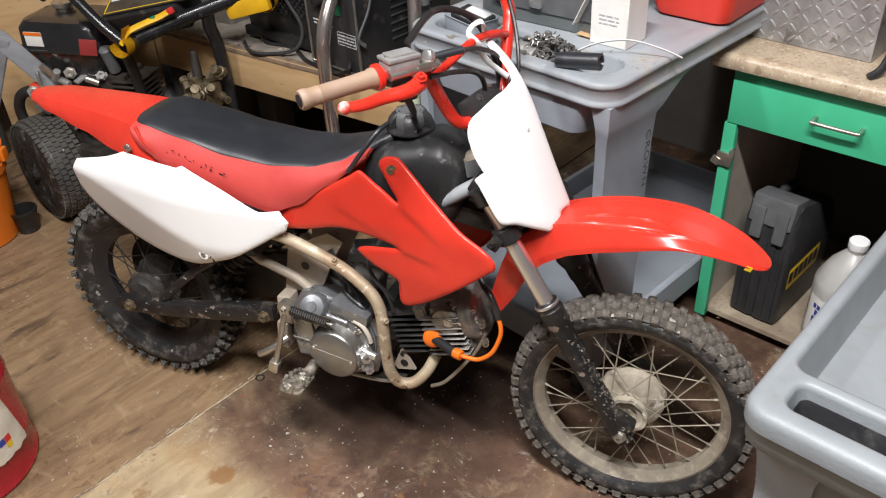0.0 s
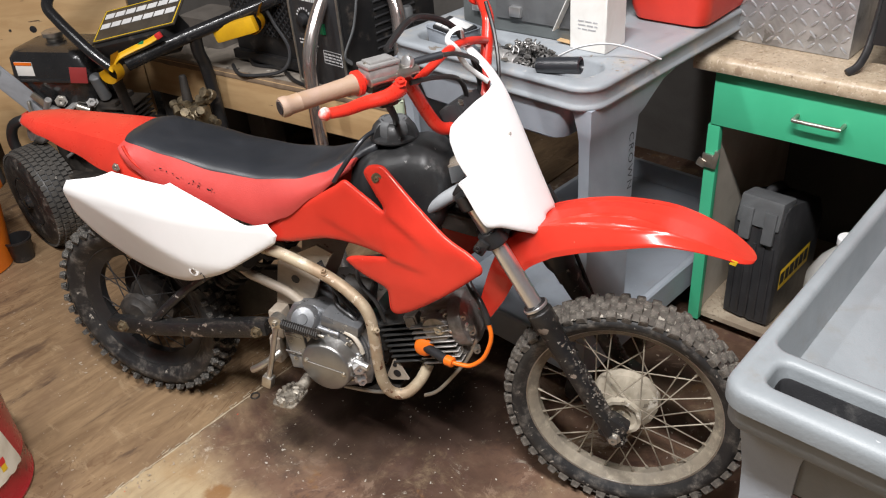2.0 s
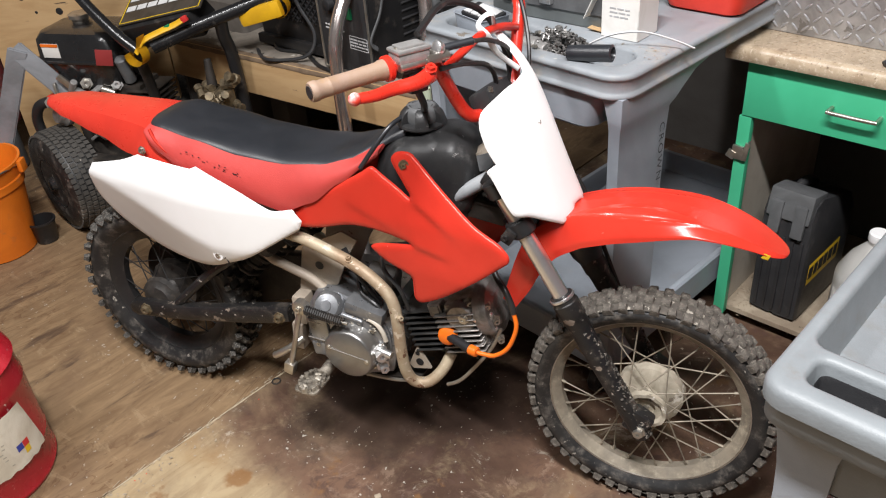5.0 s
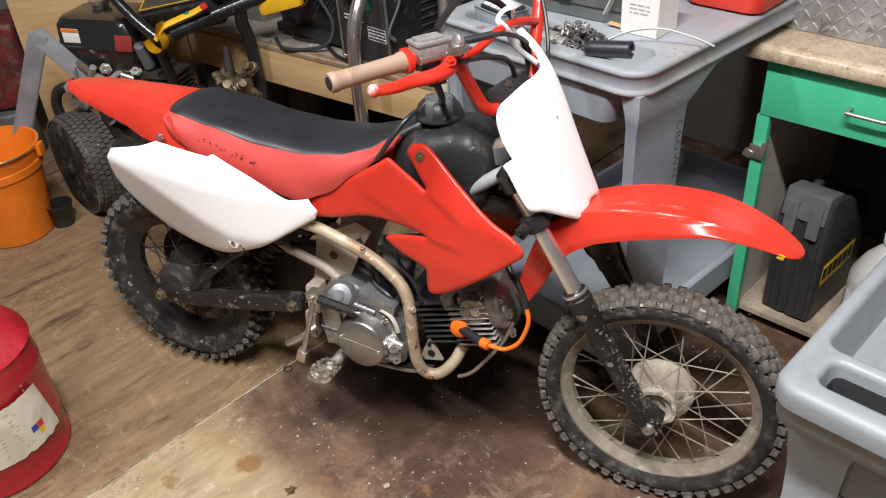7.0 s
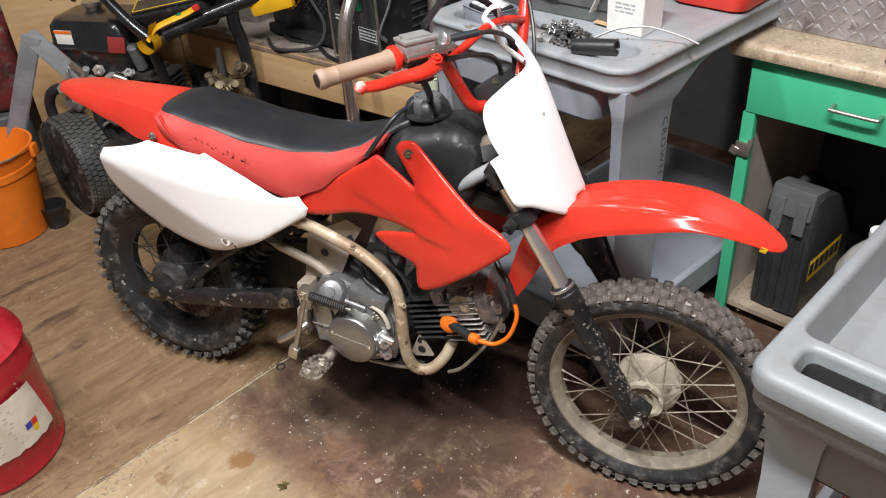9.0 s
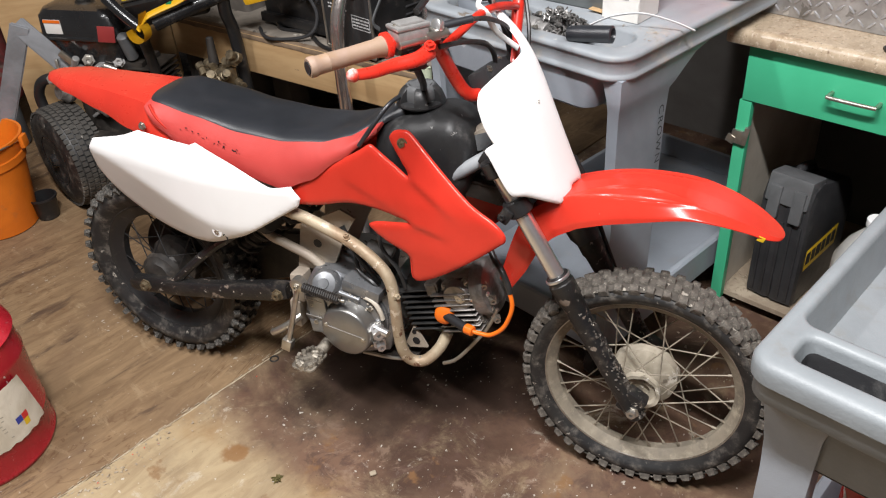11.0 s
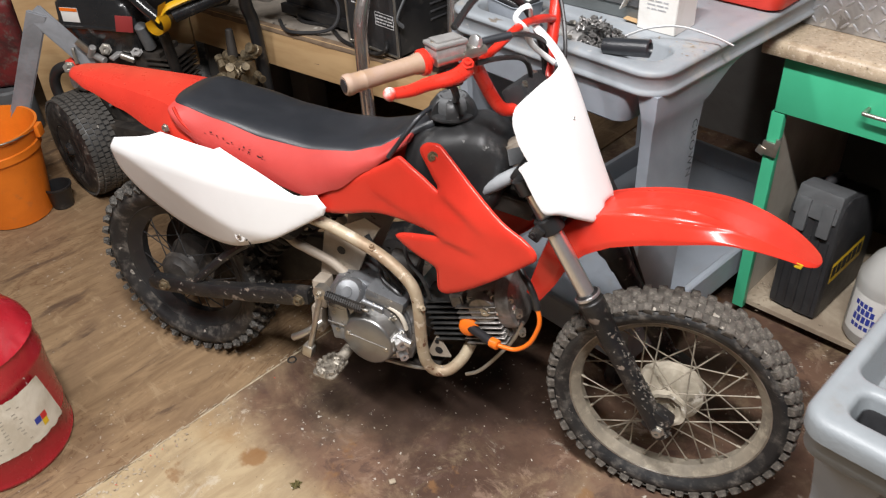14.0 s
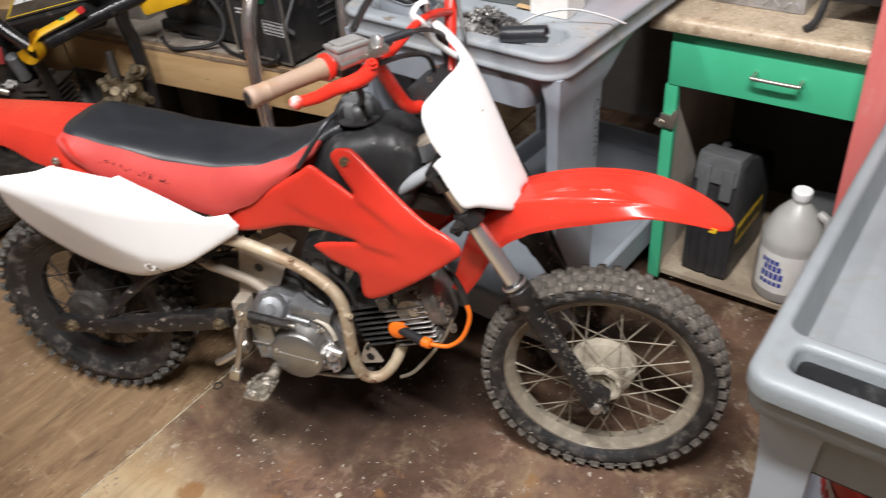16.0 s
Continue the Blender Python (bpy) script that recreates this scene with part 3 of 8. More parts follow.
def welder():
    t = thing("welder", BENCH @ pose(0.725, 0.175, 0.549, 0, 0, -8), "black wire-feed welder with white printing and dial standing on the bench", "welder")
    bm = bmesh.new()
    box(bm, (0, 0.03, 0.165), (0.205, 0.36, 0.31), bevel=0.006)
    part("body", bm, BLACK, t)
    bm = bmesh.new()
    box(bm, (0, -0.156, 0.165), (0.205, 0.010, 0.315), bevel=0.003)
    panel_ob = part("front_panel", bm, CASE, t, "black front panel with white printing")
    bm = bmesh.new()
    for sx in (-0.104, 0.104):
        cyl(bm, (sx, -0.163, 0.012), (sx, -0.163, 0.32), 0.0035, 8)
    cyl(bm, (-0.104, -0.163, 0.012), (0.104, -0.163, 0.012), 0.0035, 8)
    part("trim_rail", bm, ZINC, t, "bright metal edging")
    bm = bmesh.new()
    turned(bm, (-0.045, -0.160, 0.20), (0, -1, 0), [(0, 0.026), (0.002, 0.026), (0.002, 0.019), (0.018, 0.016), (0.020, 0.013)], 24)
    k = part("dial", bm, INKB, panel_ob)
    bm = bmesh.new()
    for a in range(-130, 131, 20):
        r = radians(a)
        box(bm, (-0.045 + 0.031 * math.sin(r), -0.1615, 0.20 + 0.031 * math.cos(r)), (0.004, 0.001, 0.006), (0, a, 0), 0)
    part("dial_scale", bm, INKWHITE, panel_ob)
    bm = bmesh.new()
    box(bm, (0.03, -0.163, 0.185), (0.020, 0.008, 0.030), bevel=0.002)
    part("rocker_switch", bm, INKGREEN, panel_ob, "green rocker switch")
    rng = random.Random(3)
    bm = bmesh.new()
    bars(bm, pose(-0.01, -0.1618, 0.258, 90, 0, 0), 1, 0.15, 0.009, 0.01, rng)
    bars(bm, pose(0.055, -0.1618, 0.105, 90, 0, 0), 3, 0.07, 0.004, 0.009, rng)
    bars(bm, pose(-0.04, -0.1618, 0.135, 90, 0, 0), 2, 0.08, 0.004, 0.010, rng)
    bars(bm, pose(0.03, -0.1618, 0.225, 90, 0, 0), 1, 0.03, 0.004, 0.010, rng)
    for sx in (0.018, 0.092):
        box(bm, (sx, -0.1615, 0.105), (0.0012, 0.001, 0.036), bevel=0)
    for sz in (0.087, 0.123):
        box(bm, (0.055, -0.1615, sz), (0.075, 0.001, 0.0012), bevel=0)
    part("printing", bm, INKWHITE, panel_ob, "rows of white bars")["kind"] = "stuff"
    bm = bmesh.new()
    for i in range(9):
        for yy in (0.0, 0.09):
            box(bm, (0.1035, yy, 0.08 + i * 0.022), (0.006, 0.07, 0.008), (0, 35, 0), 0.001)
    part("louvre", bm, CASE, t)
    bm = bmesh.new()
    tube(bm, [(0.06, -0.165, 0.045), (0.070, -0.178, 0.030), (0.02, -0.18, 0.008), (-0.12, -0.175, 0.007), (-0.25, -0.13, 0.007), (-0.36, -0.15, 0.007), (-0.42, -0.10, 0.06), (-0.50, 0.02, 0.22)], 0.006, 8)
    part("cable", bm, BLACK, t, "black cable trailing over the bench")
    bm = bmesh.new()
    tube(bm, [(0.125, -0.10, 0.30), (0.125, -0.13, 0.20), (0.120, -0.17, 0.13), (0.118, -0.15, 0.10)], 0.0075, 8, flat=0.5)
    part("strap", bm, CASEGREY, t, "grey hanging strap")


welder()


def charger():
    t = thing("battery_charger", BENCH @ pose(0.415, 0.19, 0.549, 0, 0, -2), "black equipment case with a diamond mesh front standing on the bench", "equipment")
    bm = bmesh.new()
    box(bm, (0, 0.06, 0.14), (0.30, 0.30, 0.26), bevel=0.006)
    part("body", bm, BLACK, t)
    bm = bmesh.new()
    for i in range(-9, 16):
        for s in (1, -1):
            x0 = -0.14 + i * 0.022
            box(bm, (x0 + 0.02, -0.096 - 0.002 * s, 0.17), (0.003, 0.003, 0.20), (0, 45 * s, 0), 0)
    bmesh.ops.bisect_plane(bm, geom=bm.verts[:] + bm.edges[:] + bm.faces[:], plane_co=(-0.14, 0, 0), plane_no=(-1, 0, 0), clear_outer=True)
    bmesh.ops.bisect_plane(bm, geom=bm.verts[:] + bm.edges[:] + bm.faces[:], plane_co=(0.14, 0, 0), plane_no=(1, 0, 0), clear_outer=True)
    part("mesh_grille", bm, CASE, t, "dark diamond mesh grille")
    bm = bmesh.new()
    box(bm, (0, -0.10, 0.025), (0.31, 0.02, 0.03), bevel=0.004)
    part("lower_rail", bm, BLACK, t)
    bm = bmesh.new()
    box(bm, (0, -0.10, 0.264), (0.31, 0.02, 0.02), bevel=0.004)
    part("upper_rail", bm, BLACK, t)
    bm = bmesh.new()
    tube(bm, [(0.05, -0.10, 0.33), (0.04, -0.125, 0.24), (0.07, -0.12, 0.16), (0.12, -0.12, 0.08), (0.10, -0.15, 0.02), (-0.02, -0.20, 0.006), (-0.12, -0.15, 0.005)], 0.0055, 8)
    part("cable", bm, CASE, t, "dark cable hanging over the front")


charger()


def grey_bin():
    # made-up bin, coloured to pass for the grey-brown bench top around it
    bm = bmesh.new()
    loops = [round_rect(0, 0, 0.075 + k * 0.012, 0.06 + k * 0.01, 0.02, z) for k, z in ((0, 0.0), (0, 0.004), (1, 0.09), (1.2, 0.10))]
    rings(bm, loops)
    single("stand_in_bin", bm, surf("dusty_brown_plastic", (0.15, 0.132, 0.115), (0.10, 0.088, 0.076), 9, 0.7, bump=0.3), BENCH @ pose(0.055, 0.20, 0.549), "made-up bin in the grey-brown of the bench top", "bin")


grey_bin()


def bench_bottle():
    t = thing("spray_bottle", BENCH @ pose(0.905, 0.17, 0.549), "black squeeze bottle with a grey cap standing on the bench", "bottle")
    bm = bmesh.new()
    turned(bm, (0, 0, 0), (0, 0, 1), [(0, 0.034), (0.004, 0.038), (0.13, 0.038), (0.155, 0.030), (0.165, 0.016), (0.18, 0.016)], 20)
    part("bottle", bm, BLACK, t)
    bm = bmesh.new()
    turned(bm, (0, 0, 0.18), (0, 0, 1), [(0, 0.018), (0.035, 0.016), (0.04, 0.012)], 16)
    part("cap", bm, CASEGREY, t)


bench_bottle()


# chrome bent-tube handle of a hand truck between the bike and the bench
def hand_truck():
    t = thing("hand_truck", pose(-0.19, 2.03, 0, 0, 0, 0), "chromed bent-tube hand truck standing in front of the bench", "hand truck")
    bm = bmesh.new()
    tube(bm, [(-0.012, -0.03, 0.0), (-0.012, -0.03, 0.30), (-0.012, -0.03, 0.60), (0.0, -0.01, 0.72), (0.05, 0.06, 0.83), (0.11, 0.13, 0.88), (0.19, 0.14, 0.86), (0.235, 0.06, 0.78), (0.235, 0.02, 0.6), (0.235, 0.02, 0.3), (0.235, 0.02, 0.0)], 0.0190, 18)
    part("frame", bm, RUSTCHROME, t, "tarnished chrome tube")
    bm = bmesh.new()
    box(bm, (0.11, -0.08, 0.012), (0.27, 0.2, 0.008), bevel=0.002)
    part("toe_plate", bm, BLACK, t)
    bm = bmesh.new()
    cyl(bm, (-0.01, -0.005, 0.36), (0.235, 0.02, 0.36), 0.008, 10)
    part("cross_bar", bm, RUSTCHROME, t)


hand_truck()


def pale_jug():
    t = thing("coolant_jug", pose(0.050, 1.555, 0.0, 0, 0, -30) @ Matrix.Diagonal((0.6, 0.6, 1.16, 1)), "pale green plastic jug with an orange stripe standing behind the bike", "jug")
    bm = bmesh.new()
    rings(bm, [round_rect(0, 0, a, b, 0.025, z) for a, b, z in ((0.055, 0.045, 0), (0.06, 0.05, 0.01), (0.06, 0.05, 0.52), (0.045, 0.038, 0.57), (0.02, 0.02, 0.60), (0.02, 0.02, 0.63))])
    part("body", bm, surf("pale_green_plastic", (0.46, 0.52, 0.38), None, 8, 0.4, bump=0.05), t)
    bm = bmesh.new()
    box(bm, (0.0, -0.051, 0.44), (0.035, 0.002, 0.16), bevel=0.0005)
    part("stripe", bm, ORANGE, t, "orange printed stripe")


pale_jug()


# ---- carts ----
def utility_cart(m, label, tray, length=0.93, width=0.56, corner=0.055, lift=0.0):
    """Front edge on y = 0, right front corner at x = width."""
    t = thing("utility_cart", m, label, "cart", "grey utility carts")
    cx, cy, hx, hy = width / 2, length / 2, width / 2, length / 2
    top = 0.838
    bm = bmesh.new()
    if tray:
        outer = [(0.020, 0.782), (0.006, 0.783), (0.004, 0.786), (0.004, 0.806), (0.003, 0.809), (-0.001, 0.812), (-0.001, 0.828), (0.001, 0.833), (0.005, 0.8368), (0.012, top)]
    else:
        outer = [(0.014, 0.786), (0.003, 0.787), (0.0, 0.790), (0.0, 0.795), (0.0035, 0.7985), (0.0045, 0.802), (0.0035, 0.824), (0.0005, 0.8265), (0.0, 0.830), (0.001, 0.834), (0.004, 0.8370), (0.010, top)]
    loops = [round_rect(cx, cy, hx - o, hy - o, corner - o, z, 8) for o, z in outer]
    vs = [[bm.verts.new(p) for p in lp] for lp in loops]
    n = len(vs[0])
    for a, b in zip(vs, vs[1:]):
        for i in range(n):
            bm.faces.new((a[i], a[(i + 1) % n], b[(i + 1) % n], b[i]))
    bm.faces.new(vs[0][::-1])
    edges = [bm.edges.get((vs[-1][i], vs[-1][(i + 1) % n])) for i in range(n)]
    holes = [(cx, 0.050, hx - 0.036, 0.021, 0.012, 0.15)] if tray else [(cx, 0.086, hx - 0.045, 0.046, 0.040, 0.05)]
    if tray:
        holes.append((cx, cy + 0.034, hx - 0.020, hy - 0.056, 0.016, 0.060))
    for hxc, hyc, a, b, r, deep in holes:
        stack = [round_rect(hxc, hyc, a + o, b + o, r + o, z) for o, z in ((0.006, top), (0.002, top - 0.002), (0.0, top - 0.007), (-0.008, top - deep + 0.01), (-0.014, top - deep))]
        hv = [[bm.verts.new(p) for p in lp] for lp in stack]
        k = len(hv[0])
        for p, q in zip(hv, hv[1:]):
            for i in range(k):
                bm.faces.new((p[i], p[(i + 1) % k], q[(i + 1) % k], q[i]))
        bm.faces.new(hv[-1])
        edges += [bm.edges.get((hv[0][i], hv[0][(i + 1) % k])) for i in range(k)]
    made = bmesh.ops.triangle_fill(bm, use_beauty=True, use_dissolve=False, edges=edges)["geom"]
    wrong = []
    for f in (g for g in made if isinstance(g, bmesh.types.BMFace)):
        c = f.calc_center_median()
        for hxc, hyc, a, b, r, deep in holes:
            qx, qy = max(abs(c.x - hxc) - (a - r), 0), max(abs(c.y - hyc) - (b - r), 0)
            if math.hypot(qx, qy) < r:
                wrong.append(f)
                break
    bmesh.ops.delete(bm, geom=wrong, context="FACES_ONLY")
    part("top_tray", bm, CARTTRAY if tray else CARTTOP, t, "moulded top with a tool slot along its front edge", 50)
    bm = bmesh.new()
    # dark sheet and liner put the shadow inside the slot into colour
    if tray:
        floor_z = top - holes[0][5] + 0.002
        rings(bm, [round_rect(cx, 0.050, hx - 0.048, 0.0095, 0.008, floor_z), round_rect(cx, 0.050, hx - 0.048, 0.0095, 0.008, floor_z + 0.004)])
        part("slot_shade_floor", bm, GRIME, t, "dark sheet for shade and dirt at the slot bottom")
        bm = bmesh.new()
        rings(bm, [round_rect(cx, 0.050, hx - 0.036 - o, 0.021 - o, 0.010, z) for o, z in ((0.006, top - 0.014), (0.007, top - 0.018), (0.011, floor_z + 0.004))], caps=False)
        part("slot_shade_walls", bm, CASE, t, "dark liner for the shade on the slot walls")
    else:
        rings(bm, [round_rect(cx, 0.062, a, b, 0.03, z) for a, b, z in ((hx - 0.10, 0.030, 0.700), (hx - 0.08, 0.045, 0.712), (hx - 0.05, 0.052, 0.792))])
        part("slot_well", bm, CARTG, t)
    for sx in (0, 1):
        for sy in (0, 1):
            bm = bmesh.new()
            x0 = 0.010 if sx == 0 else width - 0.010
            y0 = (0.018 if tray else 0.016) if sy == 0 else length - (0.018 if tray else 0.016)
            ix, iy = (1 if sx == 0 else -1), (1 if sy == 0 else -1)
            loops = []
            rows = [(0.10, 0.052, 0.076, 0.022), (0.40, 0.053, 0.079, 0.020), (0.66, 0.055, 0.084, 0.018), (0.705, 0.058, 0.100, 0.016), (0.745, 0.064, 0.12, 0.012), (0.776, 0.074, 0.14, 0.008)]
            if not tray:
                rows = [(0.10, 0.024, 0.150, 0.013), (0.40, 0.024, 0.156, 0.010), (0.66, 0.025, 0.162, 0.008), (0.718, 0.026, 0.168, 0.006), (0.730, 0.029, 0.186, 0.002), (0.745, 0.032, 0.205, 0.0), (0.772, 0.040, 0.25, -0.001), (0.790, 0.050, 0.33, -0.002)]
            for z, w, d, inn in rows:
                th = 0.03 if tray else 0.013
                lp = [(0, 0), (w, 0), (w, th), (th + 0.012, th + 0.004), (th + 0.004, th + 0.012), (th, d), (0, d)]
                loops.append([Vector((x0 + ix * (inn + p), y0 + iy * (inn + q), z)) for p, q in lp])
            rings(bm, loops)
            bmesh.ops.bevel(bm, geom=[e for e in bm.edges if e.calc_face_angle(0) > 0.9 and abs(e.verts[0].co.z - e.verts[1].co.z) > 0.02], offset=0.007, segments=2, affect="EDGES")
            leg = part("leg", bm, CARTG, t, "", 45)
            bm = bmesh.new()
            px, py = x0 + ix * 0.05, y0 + iy * 0.05
            cyl(bm, (px - 0.016, py, 0.045), (px + 0.016, py, 0.045), 0.045, 20, soft=0.006)
            box(bm, (px, py, 0.085), (0.05, 0.06, 0.035), bevel=0.004)
            part("caster", bm, BLACK, t)
    bm = bmesh.new()
    o = 0.02
    outer = round_rect(cx, cy, hx - o, hy - o, 0.04, 0.10)
    stack = [round_rect(cx, cy, hx - o - k, hy - o - k, 0.04, z + lift) for k, z in ((0.008, 0.10), (0.0, 0.11), (0.0, 0.185), (0.004, 0.190), (0.016, 0.190), (0.020, 0.185), (0.03, 0.135))]
    rings(bm, stack)
    part("lower_shelf", bm, CARTG, t)
    return t


FAR_CART = pose(0.4155, 1.267, 0, 0, 0, -46.5) @ pose(-0.56, 0, 0)
NEAR_CART = ROOM @ pose(-0.043, 0.632, 0, 0, 0, -1)
far_cart = utility_cart(FAR_CART, "grey moulded plastic utility cart with a dusty cluttered top", False)
near_cart = utility_cart(NEAR_CART, "grey plastic utility cart with an empty scuffed tray top", True, 0.93, 0.60, 0.030, 0.14)


def marker_writing():
    """CROWN in black marker down the right front leg."""
    cu = bpy.data.curves.new("marker_word", "FONT")
    cu.body, cu.size, cu.space_character = "CROWN", 0.030, 1.25
    ob = bpy.data.objects.new("tmp_word", cu)
    scene.collection.objects.link(ob)
    dg = bpy.context.evaluated_depsgraph_get()
    me = bpy.data.meshes.new_from_object(ob.evaluated_get(dg))
    bpy.data.objects.remove(ob)
    me.transform(Matrix.LocRotScale((0, 0, 0), None, (1, 0.8, 1)))
    me.materials.append(INKB)
    w = new("marker_writing", me)
    w.parent = far_cart
    w.matrix_basis = Matrix(((0, 0, 1, 0.5508), (0, 1, 0, 0.150), (-1, 0, 0, 0.695), (0, 0, 0, 1)))
    w.data.materials[0] = surf("marker_ink", (0.025, 0.026, 0.03), (0.08, 0.085, 0.09), 60, 0.6, bump=0)
    w["label"] = "hand-lettered black marker word"


marker_writing()


# ---- things on the far cart (its own axes) ----
CT = pose(0.418, 1.229, 0, 0, 0, -46.5) @ pose(-0.56, -0.008, 0.839)


def parts_box():
    t = thing("parts_box", CT @ pose(0.40, 0.235, 0, 0, 0, 4), "small open white cardboard box with brown card inside", "box")
    bm = bmesh.new()
    w, d, h, th = 0.082, 0.075, 0.118, 0.002
    for c, s in (((0, -d / 2, h / 2), (w, th, h)), ((0, d / 2, h / 2), (w, th, h)), ((-w / 2, 0, h / 2), (th, d, h)), ((w / 2, 0, h / 2), (th, d, h)), ((0, 0, 0.001), (w, d, th))):
        box(bm, c, s, bevel=0.0006, seg=1)
    part("carton", bm, PAPER, t)
    bm = bmesh.new()
    for c, s in (((0, -d / 2 + 0.002, h / 2), (w - 0.006, 0.001, h - 0.003)), ((0, d / 2 - 0.002, h / 2), (w - 0.006, 0.001, h - 0.003)), ((-w / 2 + 0.002, 0, h / 2), (0.001, d - 0.006, h - 0.003)), ((w / 2 - 0.002, 0, h / 2), (0.001, d - 0.006, h - 0.003)), ((0, 0, 0.07), (w - 0.008, d - 0.008, 0.002))):
        box(bm, c, s, bevel=0)
    part("inside", bm, KRAFT, t, "brown card inside")
    bm = bmesh.new()
    box(bm, (-w / 2 - 0.021, -0.004, h * 0.60), (0.002, d, 0.094), (0, 26, 0), 0.0006)
    part("flap", bm, PAPER, t, "open white flap")
    bm = bmesh.new()
    box(bm, (-w / 2 - 0.016, 0.0, 0.005), (0.045, d * 0.8, 0.002), (0, 4, 0), 0.0006)
    part("inner_flap", bm, KRAFT, t, "brown inner flap")
    bm = bmesh.new()
    bars(bm, pose(0.0, -d / 2 - 0.0014, 0.052, 90, 0, 0), 3, 0.045, 0.003, 0.008, random.Random(5))
    part("printing", bm, surf("faint_print", (0.42, 0.42, 0.43), None, 30, 0.7, bump=0), t)
    bm = bmesh.new()
    cyl(bm, (0.01, 0.0, 0.072), (0.012, 0.0, 0.108), 0.006, 10, soft=0.001)
    part("bolt", bm, BRASS, t)


parts_box()


def loose_grip():
    bm = bmesh.new()
    turned(bm, (0, 0, 0.017), (1, 0, 0.12), [(0, 0.008), (0.002, 0.0145), (0.02, 0.0155), (0.085, 0.0165), (0.09, 0.0165), (0.092, 0.012), (0.088, 0.010), (0.03, 0.010)], 20, caps=False)
    single("handlebar_grip", bm, VINYL, CT @ pose(0.385, 0.058, -0.006, 0, 0, 14), "loose black rubber handlebar grip lying on the cart", "grip")


loose_grip()


def cable_tie():
    bm = bmesh.new()
    tube(bm, [(0.378, 0.135, 0.004), (0.42, 0.150, 0.026), (0.47, 0.175, 0.034), (0.52, 0.205, 0.020), (0.556, 0.225, 0.004)], 0.0028, 8, flat=0.5)
    single("cable_tie", bm, WHITE, CT, "white plastic cable tie arching over the cart top", "cable tie")


cable_tie()


def carburettor():
    t = thing("carburettor", CT @ pose(0.250, 0.085, -0.03, 0, 0, 20), "small grey cast carburettor lying on the cart", "carburettor")
    bm = bmesh.new()
    turned(bm, (-0.012, 0, 0.042), (-0.25, -0.35, 0.9), [(0.0, 0.016), (0.018, 0.022), (0.020, 0.022), (0.020, 0.017), (0.0, 0.013)], 20, caps=False)
    part("intake_horn", bm, ALU, t)
    bm = bmesh.new()
    cyl(bm, (-0.01, 0, 0.026), (0.035, -0.015, 0.026), 0.018, 16, soft=0.003)
    cyl(bm, (0.0, 0.0, 0.004), (0.0, 0.0, 0.05), 0.014, 14, soft=0.002)
    box(bm, (0.012, -0.005, 0.018), (0.04, 0.034, 0.03), (0, 0, -15), 0.004)
    cyl(bm, (0.03, -0.013, 0.022), (0.058, -0.024, 0.022), 0.016, 16, soft=0.002)
    part("body", bm, ALU, t)
    for p in ((0.02, 0.02, 0.04), (-0.03, -0.01, 0.018), (0.03, -0.03, 0.03)):
        bm = bmesh.new()
        cyl(bm, p, (p[0] + 0.012, p[1] - 0.012, p[2] + 0.006), 0.004, 8)
        part("screw", bm, ZINC, t)


carburettor()


def chain_pile():
    rng = random.Random(8)
    t = thing("drive_chain", CT @ pose(0.310, 0.118, -0.022), "pile of dark oily drive chain heaped on the cart", "chain")
    bm = bmesh.new()
    turned(bm, (-0.0055, 0, -0.002), (1, 0, 0), [(0, 0.003), (0.011, 0.003)], 8)
    for sx in (-0.005, 0.005):
        turned(bm, (sx - 0.001, -0.005, -0.0), (1, 0, 0), [(0, 0.005), (0.002, 0.005)], 8)
        box(bm, (sx, 0, 0), (0.002, 0.010, 0.008), bevel=0)
    me = mesh_of(bm, "link")
    me.materials.append(surf("oily_steel", (0.30, 0.29, 0.28), (0.07, 0.066, 0.062), 90, 0.35, metal=0.6, bump=0.2))
    for i in range(150):
        a, rr = rng.uniform(0, 6.28), math.sqrt(rng.random())
        x, y = 0.072 * rr * math.cos(a), 0.052 * rr * math.sin(a)
        z = 0.006 + rng.random() * 0.042 * (1 - rr * rr) + 0.002
        ob = new("link", me)
        ob.parent = t
        ob.matrix_basis = pose(x, y, z, rng.uniform(-70, 70), rng.uniform(-70, 70), rng.uniform(0, 360))


chain_pile()


def small_tub():
    t = thing("plastic_tub", CT @ pose(0.105, 0.115, -0.03, 0, 0, -10), "grey plastic tub holding a black and white packet", "tub")
    bm = bmesh.new()
    rings(bm, [round_rect(0, 0, 0.05 + k, 0.035 + k, 0.012, z) for k, z in ((0, 0), (0.004, 0.05), (0.007, 0.053), (0.004, 0.053), (0.0, 0.046), (-0.004, 0.006))])
    part("tub", bm, CARTG, t)
    bm = bmesh.new()
    box(bm, (0, 0.005, 0.048), (0.085, 0.055, 0.012), (8, 6, 8), 0.003)
    pk = part("packet", bm, CASE, t, "black packet")
    bm = bmesh.new()
    box(bm, (0.005, 0.016, 0.0565), (0.06, 0.022, 0.002), (8, 6, 8), 0.0005)
    bars(bm, pose(-0.005, -0.013, 0.0525, 8, 6, 8), 1, 0.06, 0.012, 0.01, random.Random(2), 0.004)
    part("packet_print", bm, INKWHITE, t, "white bars")


small_tub()


